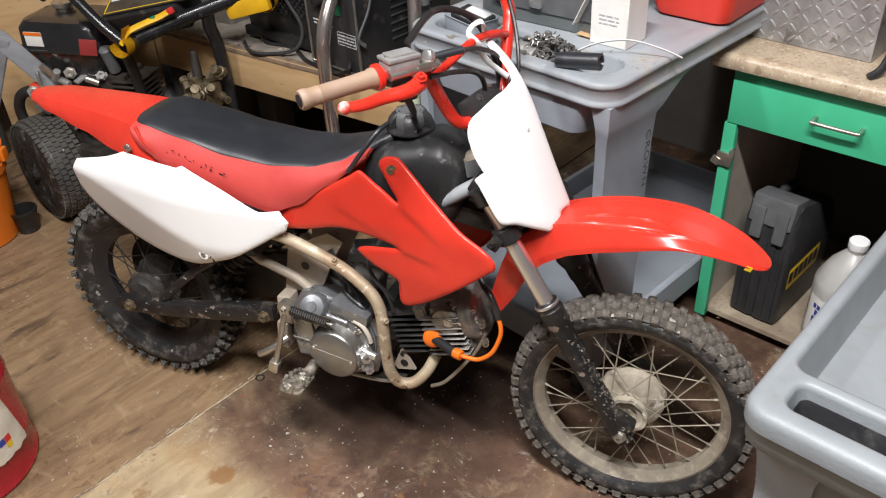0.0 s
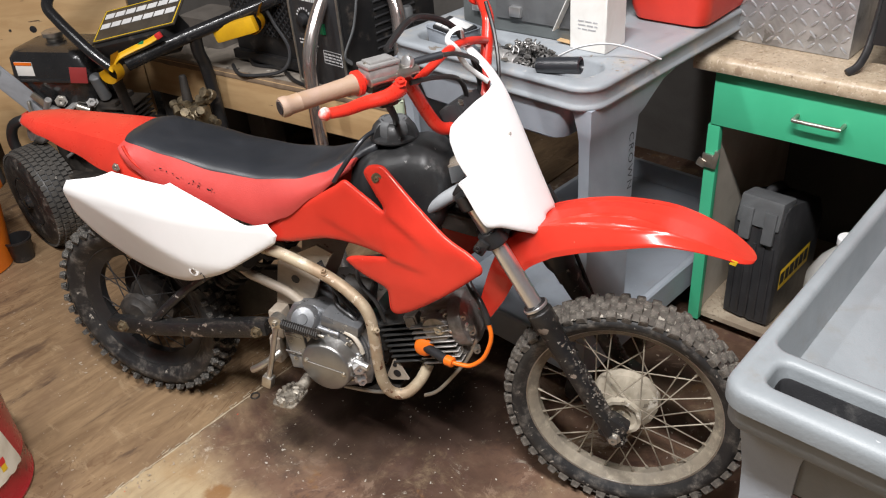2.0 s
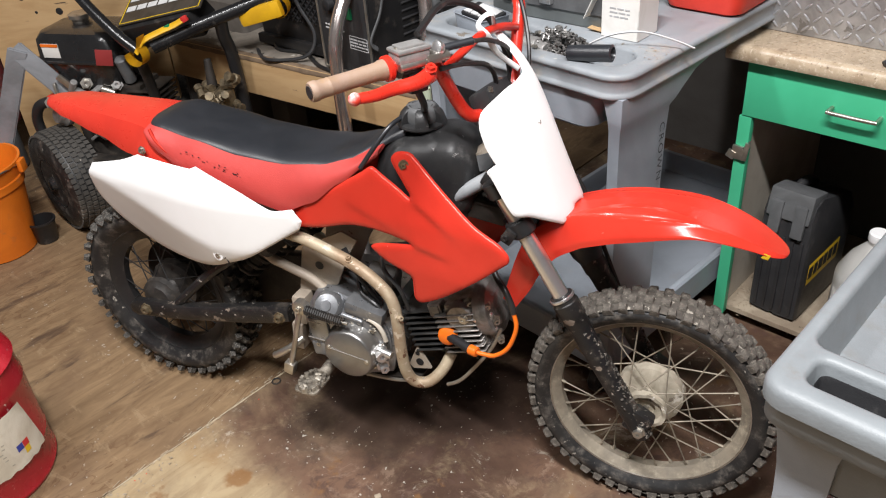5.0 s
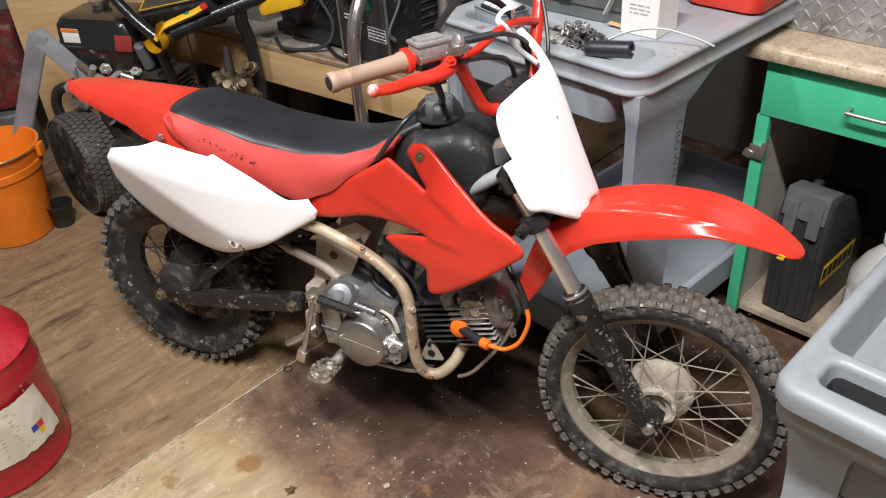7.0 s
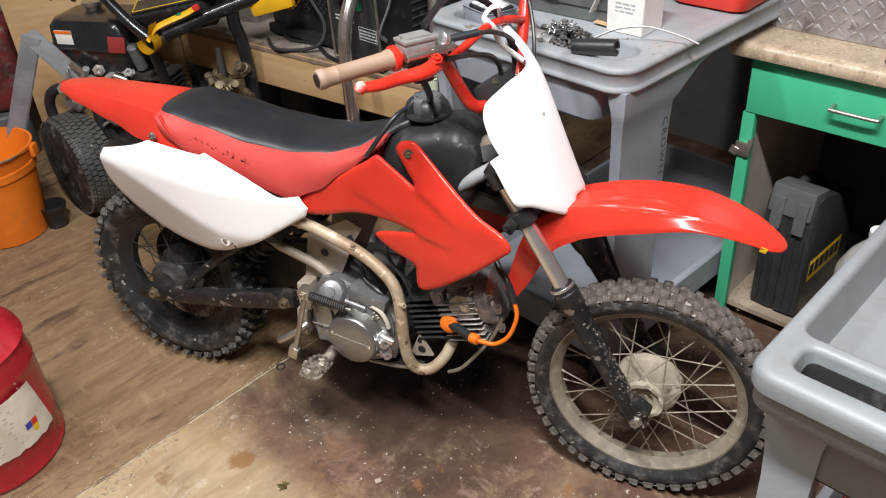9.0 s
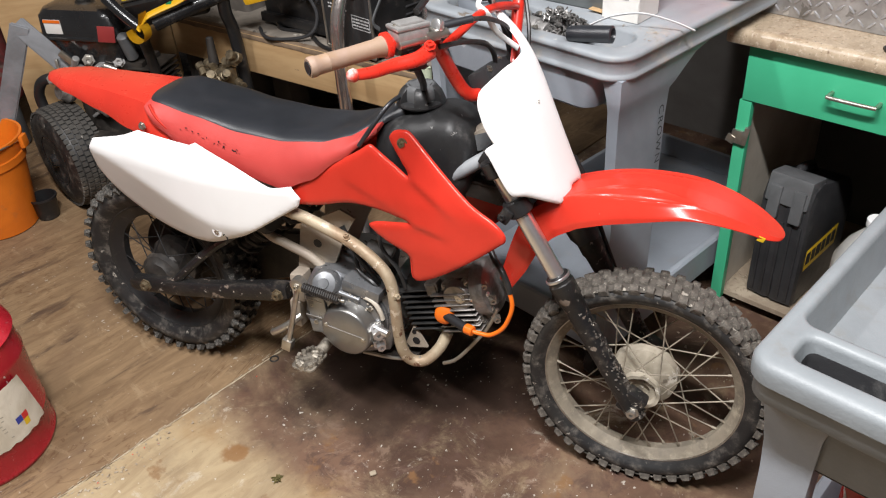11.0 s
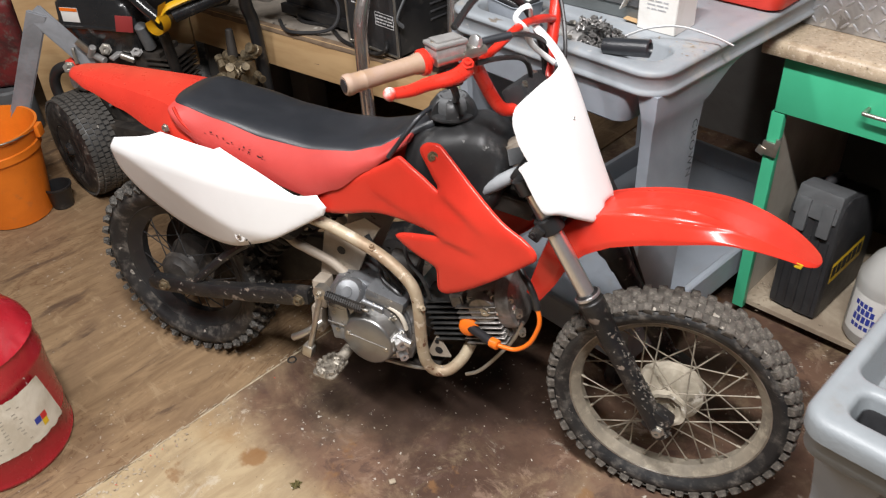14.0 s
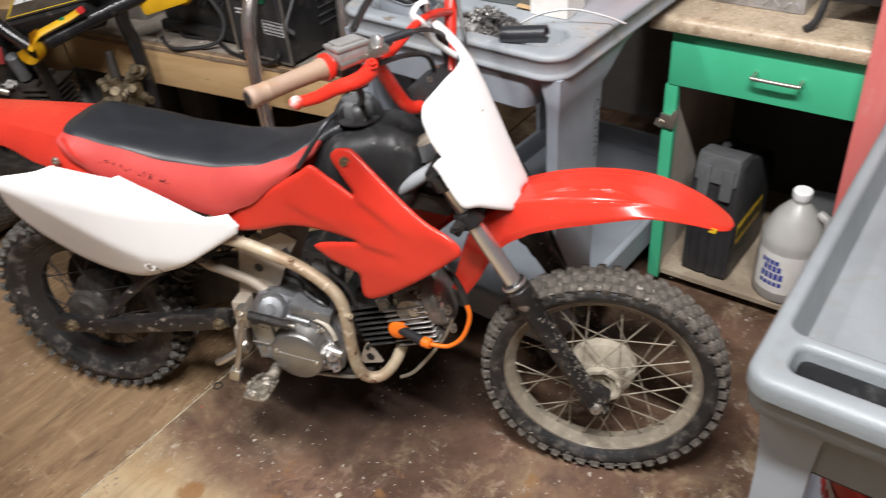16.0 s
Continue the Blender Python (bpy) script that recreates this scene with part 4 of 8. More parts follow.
def steel_case():
    t = thing("steel_case", CT @ pose(0.215, 0.205, 0, 0, 0, 5), "dark grey steel tool chest with latches standing on the cart", "tool chest")
    bm = bmesh.new()
    box(bm, (0, 0.10, 0.11), (0.30, 0.20, 0.22), bevel=0.004)
    part("body", bm, surf("grey_hammered_paint", (0.15, 0.165, 0.165), (0.12, 0.13, 0.13), 8, 0.4, metal=0.2, bump=0.2), t)
    bm = bmesh.new()
    box(bm, (0.04, -0.002, 0.10), (0.19, 0.006, 0.14), bevel=0.002)
    part("drawer", bm, CASEGREY, t)
    for x in (-0.10, 0.0):
        bm = bmesh.new()
        box(bm, (x, -0.008, 0.05), (0.03, 0.012, 0.022), bevel=0.003)
        part("latch", bm, CHROME, t, "chrome latch")


steel_case()


def red_tool_box():
    t = thing("tool_box", CT @ pose(0.46, 0.42, 0, 0, 0, 3), "bright red plastic tool box standing at the back of the cart", "tool box")
    bm = bmesh.new()
    rings(bm, [round_rect(-0.01, 0.13, a, b, 0.03, z, 8) for a, b, z in ((0.075, 0.125, 0), (0.085, 0.135, 0.006), (0.092, 0.142, 0.03), (0.100, 0.150, 0.16), (0.100, 0.150, 0.19), (0.09, 0.14, 0.20))])
    part("body", bm, TOOLRED, t)
    bm = bmesh.new()
    rings(bm, [round_rect(-0.01, 0.13, a, b, 0.03, z, 8) for a, b, z in ((0.104, 0.154, 0.201), (0.104, 0.154, 0.215), (0.09, 0.14, 0.25))])
    part("lid", bm, TOOLRED, t)


red_tool_box()


def crumbs(name, m, n, sx, sy, size, material, label, category, seed):
    rng = random.Random(seed)
    bm = bmesh.new()
    for i in range(n):
        s = size * rng.uniform(0.4, 1.3)
        c = (rng.gauss(0, sx), rng.gauss(0, sy), s * 0.22)
        vs = [bm.verts.new(Vector(c) + Vector((rng.uniform(-s, s), rng.uniform(-s, s), rng.uniform(-0.2, 0.3) * s))) for _ in range(4)]
        for f in ((0, 1, 2), (0, 3, 1), (1, 3, 2), (0, 2, 3)):
            bm.faces.new([vs[k] for k in f])
    return single(name, bm, material, m, label, category, kind="stuff", angle=10)


crumbs("dirt_crumbs", CT @ pose(0.50, 0.17, 0.0005), 45, 0.022, 0.03, 0.003, DIRTY, "dry dirt crumbs scattered on the cart top", "dirt", 12)


# ---- green cabinet ----
def cabinet():
    t = thing("base_cabinet", ROOM @ pose(-0.535, 1.698, 0), "green laminate base cabinet with a drawer and no door", "cabinet")
    W, D = 0.66, 0.52
    bm = bmesh.new()
    box(bm, (0.009, D / 2, 0.380), (0.018, D, 0.692), bevel=0.001, seg=1)
    box(bm, (W / 2, D / 2 - 0.02, 0.592), (W - 0.037, D - 0.06, 0.006), bevel=0)
    part("carcass", bm, CREAM, t, "grubby cream melamine side")
    # carcass panels coloured near-black, since the cabinet's inside is in shade
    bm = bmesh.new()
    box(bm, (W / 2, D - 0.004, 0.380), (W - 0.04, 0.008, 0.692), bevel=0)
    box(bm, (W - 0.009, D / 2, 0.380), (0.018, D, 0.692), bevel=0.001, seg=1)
    part("back_panel", bm, DARK, t, "cabinet back and right side in the near-black of its shade")
    bm = bmesh.new()
    box(bm, (W / 2, D / 2 - 0.004, 0.0425), (W - 0.037, D - 0.012, 0.015), bevel=0.001, seg=1)
    part("bottom_shelf", bm, DIRTY, t, "dusty chipboard bottom shelf")
    bm = bmesh.new()
    box(bm, (0.0145, -0.010, 0.314), (0.029, 0.019, 0.560), bevel=0.0015)
    part("stile", bm, GREEN, t, "green door stile")
    bm = bmesh.new()
    box(bm, (W / 2 + 0.002, -0.011, 0.661), (W - 0.008, 0.020, 0.128), bevel=0.0015)
    dr = part("drawer", bm, GREEN, t, "green drawer front")
    bm = bmesh.new()
    tube(bm, [(0.196, -0.021, 0.662), (0.196, -0.044, 0.662), (0.203, -0.050, 0.662), (0.285, -0.050, 0.662), (0.292, -0.044, 0.662), (0.292, -0.021, 0.662)], 0.0045, 10, 3)
    part("handle", bm, ZINC, dr, "dull plated bow handle")
    bm = bmesh.new()
    box(bm, (0.010, -0.024, 0.505), (0.026, 0.008, 0.034), bevel=0.002)
    box(bm, (0.026, -0.017, 0.510), (0.012, 0.022, 0.045), (0, 8, 20), 0.002)
    box(bm, (-0.004, -0.028, 0.498), (0.02, 0.006, 0.02), (0, 20, 0), 0.002)
    part("hinge", bm, ZINC, t, "bare cup hinge left without its door")
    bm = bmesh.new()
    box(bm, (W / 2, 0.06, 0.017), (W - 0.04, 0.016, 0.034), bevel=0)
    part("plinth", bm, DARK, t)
    # counter
    c = thing("counter_top", ROOM @ pose(-0.573, 1.650, 0.728), "tan marbled laminate counter top with a rounded front edge", "counter")
    bm = bmesh.new()
    prof = [(0.020, 0.0), (0.56, 0.0), (0.56, 0.036), (0.020, 0.036)]
    rings(bm, [[Vector((x, y, z)) for y, z in prof] for x in (0.0, 0.35, 0.72)])
    part("slab", bm, COUNTER, c)
    bm = bmesh.new()
    prof = [(0.0, 0.012), (0.003, 0.004), (0.012, 0.0), (0.0195, 0.0), (0.0195, 0.0362), (0.012, 0.0362), (0.005, 0.0325), (0.001, 0.024)]
    rings(bm, [[Vector((x, y, z)) for y, z in prof] for x in (0.0, 0.35, 0.72)])
    part("front_edge", bm, COUNTER, c, "rounded laminate front edge")


cabinet()
CB = ROOM @ pose(-0.535, 1.698, 0.0505)


def tool_case():
    t = thing("power_tool_case", CB @ pose(0.138, 0.125, 0, 0, 0, -3), "black plastic power tool case with yellow label in the cabinet", "tool case")
    bm = bmesh.new()
    side = [(-0.10, 0.008), (-0.085, 0.0), (0.14, 0.0), (0.155, 0.012), (0.155, 0.24), (0.12, 0.29), (-0.05, 0.345), (-0.085, 0.335), (-0.10, 0.30)]
    rings(bm, [[Vector((x, y * k + 0.05 * (1 - k), z * k + 0.17 * (1 - k))) for y, z in side] for x, k in ((-0.062, 0.94), (-0.058, 0.985), (-0.008, 1.0), (-0.004, 0.985), (0.004, 0.985), (0.008, 1.0), (0.058, 0.985), (0.062, 0.94))])
    part("shell", bm, CASE, t)
    bm = bmesh.new()
    box(bm, (0, -0.062, 0.318), (0.108, 0.075, 0.075), (-12, 0, 0), 0.008)
    box(bm, (-0.028, -0.103, 0.292), (0.030, 0.012, 0.085), (-6, 0, 0), 0.005)
    box(bm, (0.030, -0.103, 0.292), (0.030, 0.012, 0.085), (-6, 0, 0), 0.005)
    part("latch_cover", bm, CASEGREY, t, "dusty grey latch cover")
    bm = bmesh.new()
    tube(bm, [(-0.018, -0.03, 0.322), (-0.018, -0.01, 0.340), (-0.018, 0.05, 0.328), (-0.018, 0.075, 0.304)], 0.012, 10, 4)
    part("handle", bm, CASE, t)
    bm = bmesh.new()
    for i in range(5):
        box(bm, (-0.045 + i * 0.0225, -0.1005, 0.13), (0.008, 0.004, 0.22), bevel=0.0015)
    part("rib", bm, CASE, t)
    bm = bmesh.new()
    box(bm, (0.0612, 0.015, 0.135), (0.002, 0.17, 0.062), (0, 0, 0), 0.0006)
    lb = part("label", bm, INKYEL, t, "yellow label with black bars")
    bm = bmesh.new()
    for i, w in enumerate((0.022, 0.02, 0.024, 0.02, 0.022, 0.02)):
        box(bm, (0.0624, -0.055 + i * 0.027, 0.137), (0.001, w, 0.034), bevel=0)
    part("label_bar", bm, INKB, lb)


tool_case()


def gallon_jug():
    t = thing("gallon_jug", CB @ pose(0.325, 0.075, 0, 0, 0, 10), "cloudy plastic gallon jug with blue and white label in cabinet", "jug")
    bm = bmesh.new()
    turned(bm, (0, 0, 0), (0, 0, 1), [(0, 0.060), (0.004, 0.070), (0.012, 0.0745), (0.17, 0.0745), (0.185, 0.073), (0.23, 0.052), (0.262, 0.026), (0.268, 0.019), (0.285, 0.019)], 32)
    part("bottle", bm, JUG, t)
    bm = bmesh.new()
    tube(bm, [(0.045, -0.01, 0.246), (0.068, -0.02, 0.235), (0.074, -0.022, 0.20), (0.070, -0.02, 0.165)], 0.012, 10)
    part("handle", bm, JUG, t)
    bm = bmesh.new()
    turned(bm, (0, 0, 0.277), (0, 0, 1), [(0, 0.021), (0.003, 0.0225), (0.020, 0.0225), (0.023, 0.020)], 24)
    part("cap", bm, WHITE, t, "white screw cap")
    bm = bmesh.new()
    a0, a1, n = radians(205), radians(318), 20
    rings(bm, [[Vector((0.0755 * math.cos(a0 + (a1 - a0) * i / n), 0.0755 * math.sin(a0 + (a1 - a0) * i / n), z)) for i in range(n + 1)] for z in (0.035, 0.15)], closed=False)
    lb = part("label", bm, PAPER, t, "white paper label")
    for z, a, b, h in ((0.125, 222, 250, 0.013), (0.107, 228, 262, 0.017), (0.085, 224, 268, 0.019), (0.062, 224, 262, 0.012)):
        k = a
        while k < b:
            bm = bmesh.new()
            r0, r1 = radians(k), radians(k + 7)
            q = [Vector((0.0761 * math.cos(r), 0.0761 * math.sin(r), zz)) for r, zz in ((r0, z - h / 2), (r1, z - h / 2), (r1, z + h / 2), (r0, z + h / 2))]
            bm.faces.new([bm.verts.new(p) for p in q])
            part("label_bar", bm, INKBLUE, lb, "blue bar")
            k += 9


gallon_jug()


def small_dark_box():
    bm = bmesh.new()
    box(bm, (0, 0, 0.09), (0.16, 0.10, 0.18), bevel=0.004)
    single("storage_box", bm, CASEGREY, CB @ pose(0.40, 0.24, 0, 0, 0, 6), "grey plastic box standing deep in the cabinet", "box")


small_dark_box()
crumbs("sawdust", CB @ pose(0.055, 0.06, 0.0005), 90, 0.02, 0.035, 0.006, DIRTY, "leaf litter and crumbs swept into the cabinet corner", "debris", 4)


def diamond_box():
    t = thing("diamond_plate_box", ROOM @ pose(-0.565, 1.775, 0.7645, 0, 0, -1.5), "bare aluminium diamond-plate tool chest standing on the counter", "tool chest")
    bm = bmesh.new()
    box(bm, (0.14, 0.17, 0.17), (0.28, 0.34, 0.34), bevel=0.004)
    part("body", bm, DIAMOND, t)
    bm = bmesh.new()
    n = 9
    lo = [Vector((0.0122 * math.cos(2 * math.pi * i / n), 0, 0.0038 * math.sin(2 * math.pi * i / n))) for i in range(n)]
    rings(bm, [[Vector((p.x, 0.0003, p.z)) for p in lo], [Vector((p.x * 0.6, -0.0026, p.z * 0.5)) for p in lo]])
    me = mesh_of(bm, "tread_bar", 20)
    me.materials.append(DIAMOND)
    for i in range(12):
        for j in range(14):
            ob = new("tread_bar", me)
            ob.parent = t
            ob.matrix_basis = pose(0.018 + i * 0.0226, 0.0, 0.016 + j * 0.0236 + 0.0, 0, 45 if (i + j) % 2 else -45, 0)


diamond_box()


def black_stand():
    t = thing("steel_stand", ROOM @ pose(-0.225, 1.73, 0.7645, 0, 0, 2), "black steel bracket stand with splayed feet standing on the counter", "stand")
    bm = bmesh.new()
    box(bm, (0.05, 0.09, 0.085), (0.115, 0.15, 0.012), bevel=0.003)
    box(bm, (0.05, 0.16, 0.05), (0.10, 0.012, 0.10), bevel=0.003)
    box(bm, (0.05, 0.02, 0.125), (0.125, 0.014, 0.15), (-8, 0, 0), 0.003)
    part("plate", bm, BLACK, t)
    for x, s in ((-0.018, -1), (0.118, 1)):
        bm = bmesh.new()
        tube(bm, [(x + s * 0.02, -0.045, 0.004), (x + s * 0.004, -0.02, 0.02), (x, 0.02, 0.07), (x, 0.06, 0.19), (x, 0.10, 0.30)], 0.0085, 8, flat=0.6)
        part("foot", bm, BLACK, t)
    bm = bmesh.new()
    turned(bm, (0.05, 0.09, 0.092), (0, 0, 1), [(0, 0.045), (0.03, 0.043), (0.045, 0.03)], 20)
    part("motor", bm, CASEGREY, t)


black_stand()


def red_board():
    bm = bmesh.new()
    box(bm, (0.22, 0.0, 0.62), (0.44, 0.018, 1.24), bevel=0.002)
    single("red_board", bm, REDBOARD, ROOM @ pose(-0.112, 1.628, 0.0, -1, -1.0, 2), "faded red painted board leaning against the cabinet", "board")


red_board()


def red_pail():
    t = thing("red_pail", NEAR_CART @ pose(0.228, 0.215, 0.276), "red plastic pail with white band on the lower cart shelf", "pail")
    bm = bmesh.new()
    turned(bm, (0, 0, 0), (0, 0, 1), [(0, 0.115), (0.004, 0.122), (0.30, 0.142), (0.305, 0.150), (0.34, 0.150), (0.345, 0.144), (0.33, 0.138), (0.02, 0.115)], 40)
    part("bucket", bm, TOOLRED, t)
    bm = bmesh.new()
    turned(bm, (0, 0, 0.342), (0, 0, 1), [(0, 0.151), (0.012, 0.153), (0.018, 0.148), (0.016, 0.13), (0.014, 0.01)], 40)
    part("lid", bm, TOOLRED, t)
    bm = bmesh.new()
    n = 60
    rings(bm, [[Vector(((0.1395 + (z - 0.22) * 0.066) * math.cos(2 * math.pi * i / n), (0.1395 + (z - 0.22) * 0.066) * math.sin(2 * math.pi * i / n), z)) for i in range(n)] for z in (0.225, 0.285)], caps=False)
    band = part("band", bm, PAPER, t, "white printed band")
    bm = bmesh.new()
    for i in range(52):
        if i % 9 == 8:
            continue
        a = 2 * math.pi * i / 52
        box(bm, (0.1435 * math.cos(a), 0.1435 * math.sin(a), 0.256), (0.002, 0.010, 0.022), (0, 0, math.degrees(a)), 0)
    part("band_bar", bm, INKRED, band, "red bars of lettering")["kind"] = "stuff"


red_pail()
crumbs("tray_grit", NEAR_CART @ pose(0.25, 0.50, 0.7785), 130, 0.11, 0.17, 0.0065, GRIME, "dark grit and flakes lying in the cart tray", "dirt", 9)


# ---- red safety can ----
def safety_can():
    t = thing("fuel_can", pose(-1.040, 1.205, 0, 0, 0, 0) @ Matrix.Diagonal((1.0, 1.0, 1.09, 1)), "dented dark red steel safety fuel can with a torn paper label", "fuel can")
    R = 0.158
    bm = bmesh.new()
    turned(bm, (0, 0, 0), (0, 0, 1), [(0, R - 0.008), (0.003, R - 0.001), (0.010, R + 0.001), (0.016, R - 0.002), (0.075, R - 0.002), (0.080, R), (0.085, R - 0.002), (0.225, R - 0.002), (0.231, R), (0.237, R - 0.002), (0.285, R - 0.003), (0.290, R + 0.002), (0.294, R - 0.001), (0.315, R - 0.016), (0.340, R - 0.048), (0.362, 0.075), (0.372, 0.055), (0.374, 0.0)], 56)
    for v in bm.verts:
        v.co += Vector((1, 0.4, 0)).normalized() * 0.006 * noise.noise(v.co * 9)
        if v.co.z > 0.292:
            v.co.z += 0.012 * noise.noise(v.co * 16 + Vector((2, 5, 1)))
    part("body", bm, CANRED, t)
    bm = bmesh.new()
    turned(bm, (-0.02, 0.0, 0.366), (0, 0, 1), [(0, 0.034), (0.03, 0.030), (0.034, 0.036), (0.05, 0.036), (0.054, 0.03)], 24)
    part("spout_cap", bm, CANRED, t)
    bm = bmesh.new()
    tube(bm, [(0.045, 0.105, 0.335), (0.048, 0.105, 0.412), (0.033, 0.105, 0.424), (-0.120, 0.085, 0.424), (-0.135, 0.085, 0.412), (-0.132, 0.085, 0.335)], 0.010, 10, 4, flat=0.35)
    part("handle", bm, CANRED, t, "red steel strap handle")
    bm = bmesh.new()
    n, a0, a1 = 44, radians(-100), radians(4)
    rng = random.Random(6)
    lo, hi = [], []
    for i in range(n + 1):
        a = a0 + (a1 - a0) * i / n
        zl = 0.078 + 0.007 * noise.noise(Vector((i * 0.4, 0, 0))) + (0.03 if i < 3 else 0)
        zh = 0.212 + 0.006 * noise.noise(Vector((i * 0.5, 3, 0))) - (0.03 * (i - n + 4) if i > n - 4 else 0)
        lo.append(Vector(((R + 0.0022) * math.cos(a), (R + 0.0022) * math.sin(a), zl)))
        hi.append(Vector(((R + 0.0022) * math.cos(a), (R + 0.0022) * math.sin(a), zh)))
    rings(bm, [lo, hi], closed=False)
    lb = part("paper_label", bm, LABEL, t, "torn dirty white paper label")

    def patch(bm, a, z, w, h):
        r0, r1 = radians(a), radians(a) + w / R
        q = [Vector(((R + 0.0030) * math.cos(r), (R + 0.0030) * math.sin(r), zz)) for r, zz in ((r0, z), (r1, z), (r1, z + h), (r0, z + h))]
        bm.faces.new([bm.verts.new(p) for p in q])

    bm = bmesh.new()
    patch(bm, -24, 0.116, 0.016, 0.016)
    part("label_square", bm, INKBLUE, lb, "blue square")
    bm = bmesh.new()
    patch(bm, -18, 0.116, 0.016, 0.016)
    part("label_square", bm, INKRED, lb, "red square")
    bm = bmesh.new()
    patch(bm, -18, 0.100, 0.014, 0.016)
    part("label_square", bm, INKYEL, lb, "yellow square")
    bm = bmesh.new()
    for col in range(3):
        for k in range(11):
            if rng.random() < 0.9:
                patch(bm, -92 + col * 22, 0.098 + k * 0.0095, rng.uniform(0.035, 0.052), 0.003)
    part("label_bar", bm, surf("faded_print", (0.40, 0.37, 0.31), None, 30, 0.7, bump=0), lb, "faded rows of print bars")


safety_can()


def orange_bucket():
    t = thing("orange_bucket", pose(-1.44, 2.20, 0, 0, 0, 0), "orange plastic bucket with a wire handle standing on the floor", "bucket")
    bm = bmesh.new()
    turned(bm, (0, 0, 0), (0, 0, 1), [(0, 0.100), (0.004, 0.110), (0.235, 0.140), (0.238, 0.147), (0.262, 0.149), (0.265, 0.144), (0.305, 0.150), (0.31, 0.157), (0.318, 0.157), (0.318, 0.149), (0.30, 0.145), (0.02, 0.106), (0.015, 0.0)], 44)
    part("bucket", bm, BUCKET, t)
    bm = bmesh.new()
    tube(bm, [(0.155, 0.02, 0.302), (0.13, -0.10, 0.318), (0.03, -0.158, 0.322), (-0.09, -0.13, 0.322), (-0.155, -0.02, 0.302)], 0.0028, 8)
    part("bail", bm, ZINC, t, "wire bail handle")
    bm = bmesh.new()
    box(bm, (0.160, 0.02, 0.295), (0.016, 0.035, 0.04), bevel=0.004)
    part("lug", bm, BUCKET, t)


orange_bucket()


# ---- pressure washer ----
def pressure_washer():
    t = thing("pressure_washer", Matrix.Identity(4), "black petrol pressure washer with pneumatic wheels and yellow clips", "pressure washer")
    # wheel
    wc = Vector((-1.212, 2.335, 0.176))
    ax = Vector((-0.70, -0.71, 0.0)).normalized()
    bm = bmesh.new()
    prof = [(-0.074, 0.085), (-0.080, 0.10), (-0.078, 0.142), (-0.068, 0.163), (-0.05, 0.171), (0.02, 0.171), (0.040, 0.163), (0.050, 0.142), (0.052, 0.10), (0.048, 0.085)]
    turned(bm, wc, ax, prof, 48)
    wheel = part("wheel", bm, RUBBER, t, "black pneumatic tyre")
    bm = bmesh.new()
    turned(bm, wc, ax, [(0.030, 0.088), (0.047, 0.090), (0.050, 0.086), (0.040, 0.078), (0.028, 0.05), (0.034, 0.035), (0.040, 0.030), (0.062, 0.016), (0.064, 0.0)], 32)
    part("rim", bm, GLOSSBLACK, wheel, "glossy black rim")
    bm = bmesh.new()
    u, v, d = basis(ax)
    for i in range(56):
        a = 2 * math.pi * i / 56
        rad = u * math.cos(a) + v * math.sin(a)
        for j, off in enumerate((-0.064, -0.044, -0.024, -0.004, 0.016, 0.036)):
            aa = a + (0.056 if j % 2 else 0)
            rad = u * math.cos(aa) + v * math.sin(aa)
            tan = d.cross(rad)
            rr = 0.1715 - (0.006 if off < -0.06 or off > 0.03 else 0)
            mm = Matrix((tan, d, rad)).transposed().to_4x4()
            mm.translation = wc + d * off + rad * rr
            bmesh.ops.create_cube(bm, size=1, matrix=mm @ Matrix.Diagonal((0.0135, 0.0160, 0.007, 1)))
    tr = part("tread", bm, KNOB_DARK, wheel)
    tr["kind"] = "stuff"
    w2 = wc + Vector((0.28, 0.40, 0))
    bm = bmesh.new()
    turned(bm, w2, ax, prof, 40)
    part("wheel", bm, RUBBER, t, "black pneumatic tyre")
    bm = bmesh.new()
    cyl(bm, wc, w2, 0.010)
    part("axle", bm, ZINC, t)
    # engine
    E = pose(-1.035, 2.44, 0.0, 0, 0, -16)

    def epart(name, bm, mat, label="", parent=t):
        bm.transform(E)
        return part(name, bm, mat, parent, label)

    bm = bmesh.new()
    rings(bm, [round_rect(0, 0, a, b, 0.04, z, 6) for a, b, z in ((0.10, 0.075, 0.470), (0.135, 0.095, 0.50), (0.150, 0.105, 0.565), (0.158, 0.112, 0.568), (0.158, 0.112, 0.574), (0.146, 0.102, 0.577), (0.142, 0.098, 0.635), (0.128, 0.085, 0.655), (0.10, 0.06, 0.662))])
    tank = epart("fuel_tank", bm, surf("glossy_black_tank", (0.014, 0.014, 0.015), (0.02, 0.02, 0.021), 8, 0.25, bump=0.03, coat=0.3, dust=((0.09, 0.085, 0.08), 0.1)), "glossy black fuel tank")
    bm = bmesh.new()
    turned(bm, (-0.03, 0.02, 0.660), (0, 0, 1), [(0, 0.026), (0.012, 0.026), (0.014, 0.034), (0.026, 0.034), (0.029, 0.028)], 24)
    epart("fuel_cap", bm, ZINC, "silver fuel cap", tank)
    bm = bmesh.new()
    box(bm, (-0.075, -0.1005, 0.606), (0.062, 0.002, 0.044), (-2, 0, 0), 0.0005)
    lb = epart("warning_label", bm, PAPER, "white warning label with an orange strip", tank)
    bm = bmesh.new()
    box(bm, (-0.075, -0.1020, 0.623), (0.062, 0.002, 0.009), (-2, 0, 0), 0)
    epart("label_strip", bm, ORANGE, "", tank)
    bm = bmesh.new()
    box(bm, (0.125, -0.115, 0.595), (0.05, 0.004, 0.05), (0, 10, 25), 0.002)
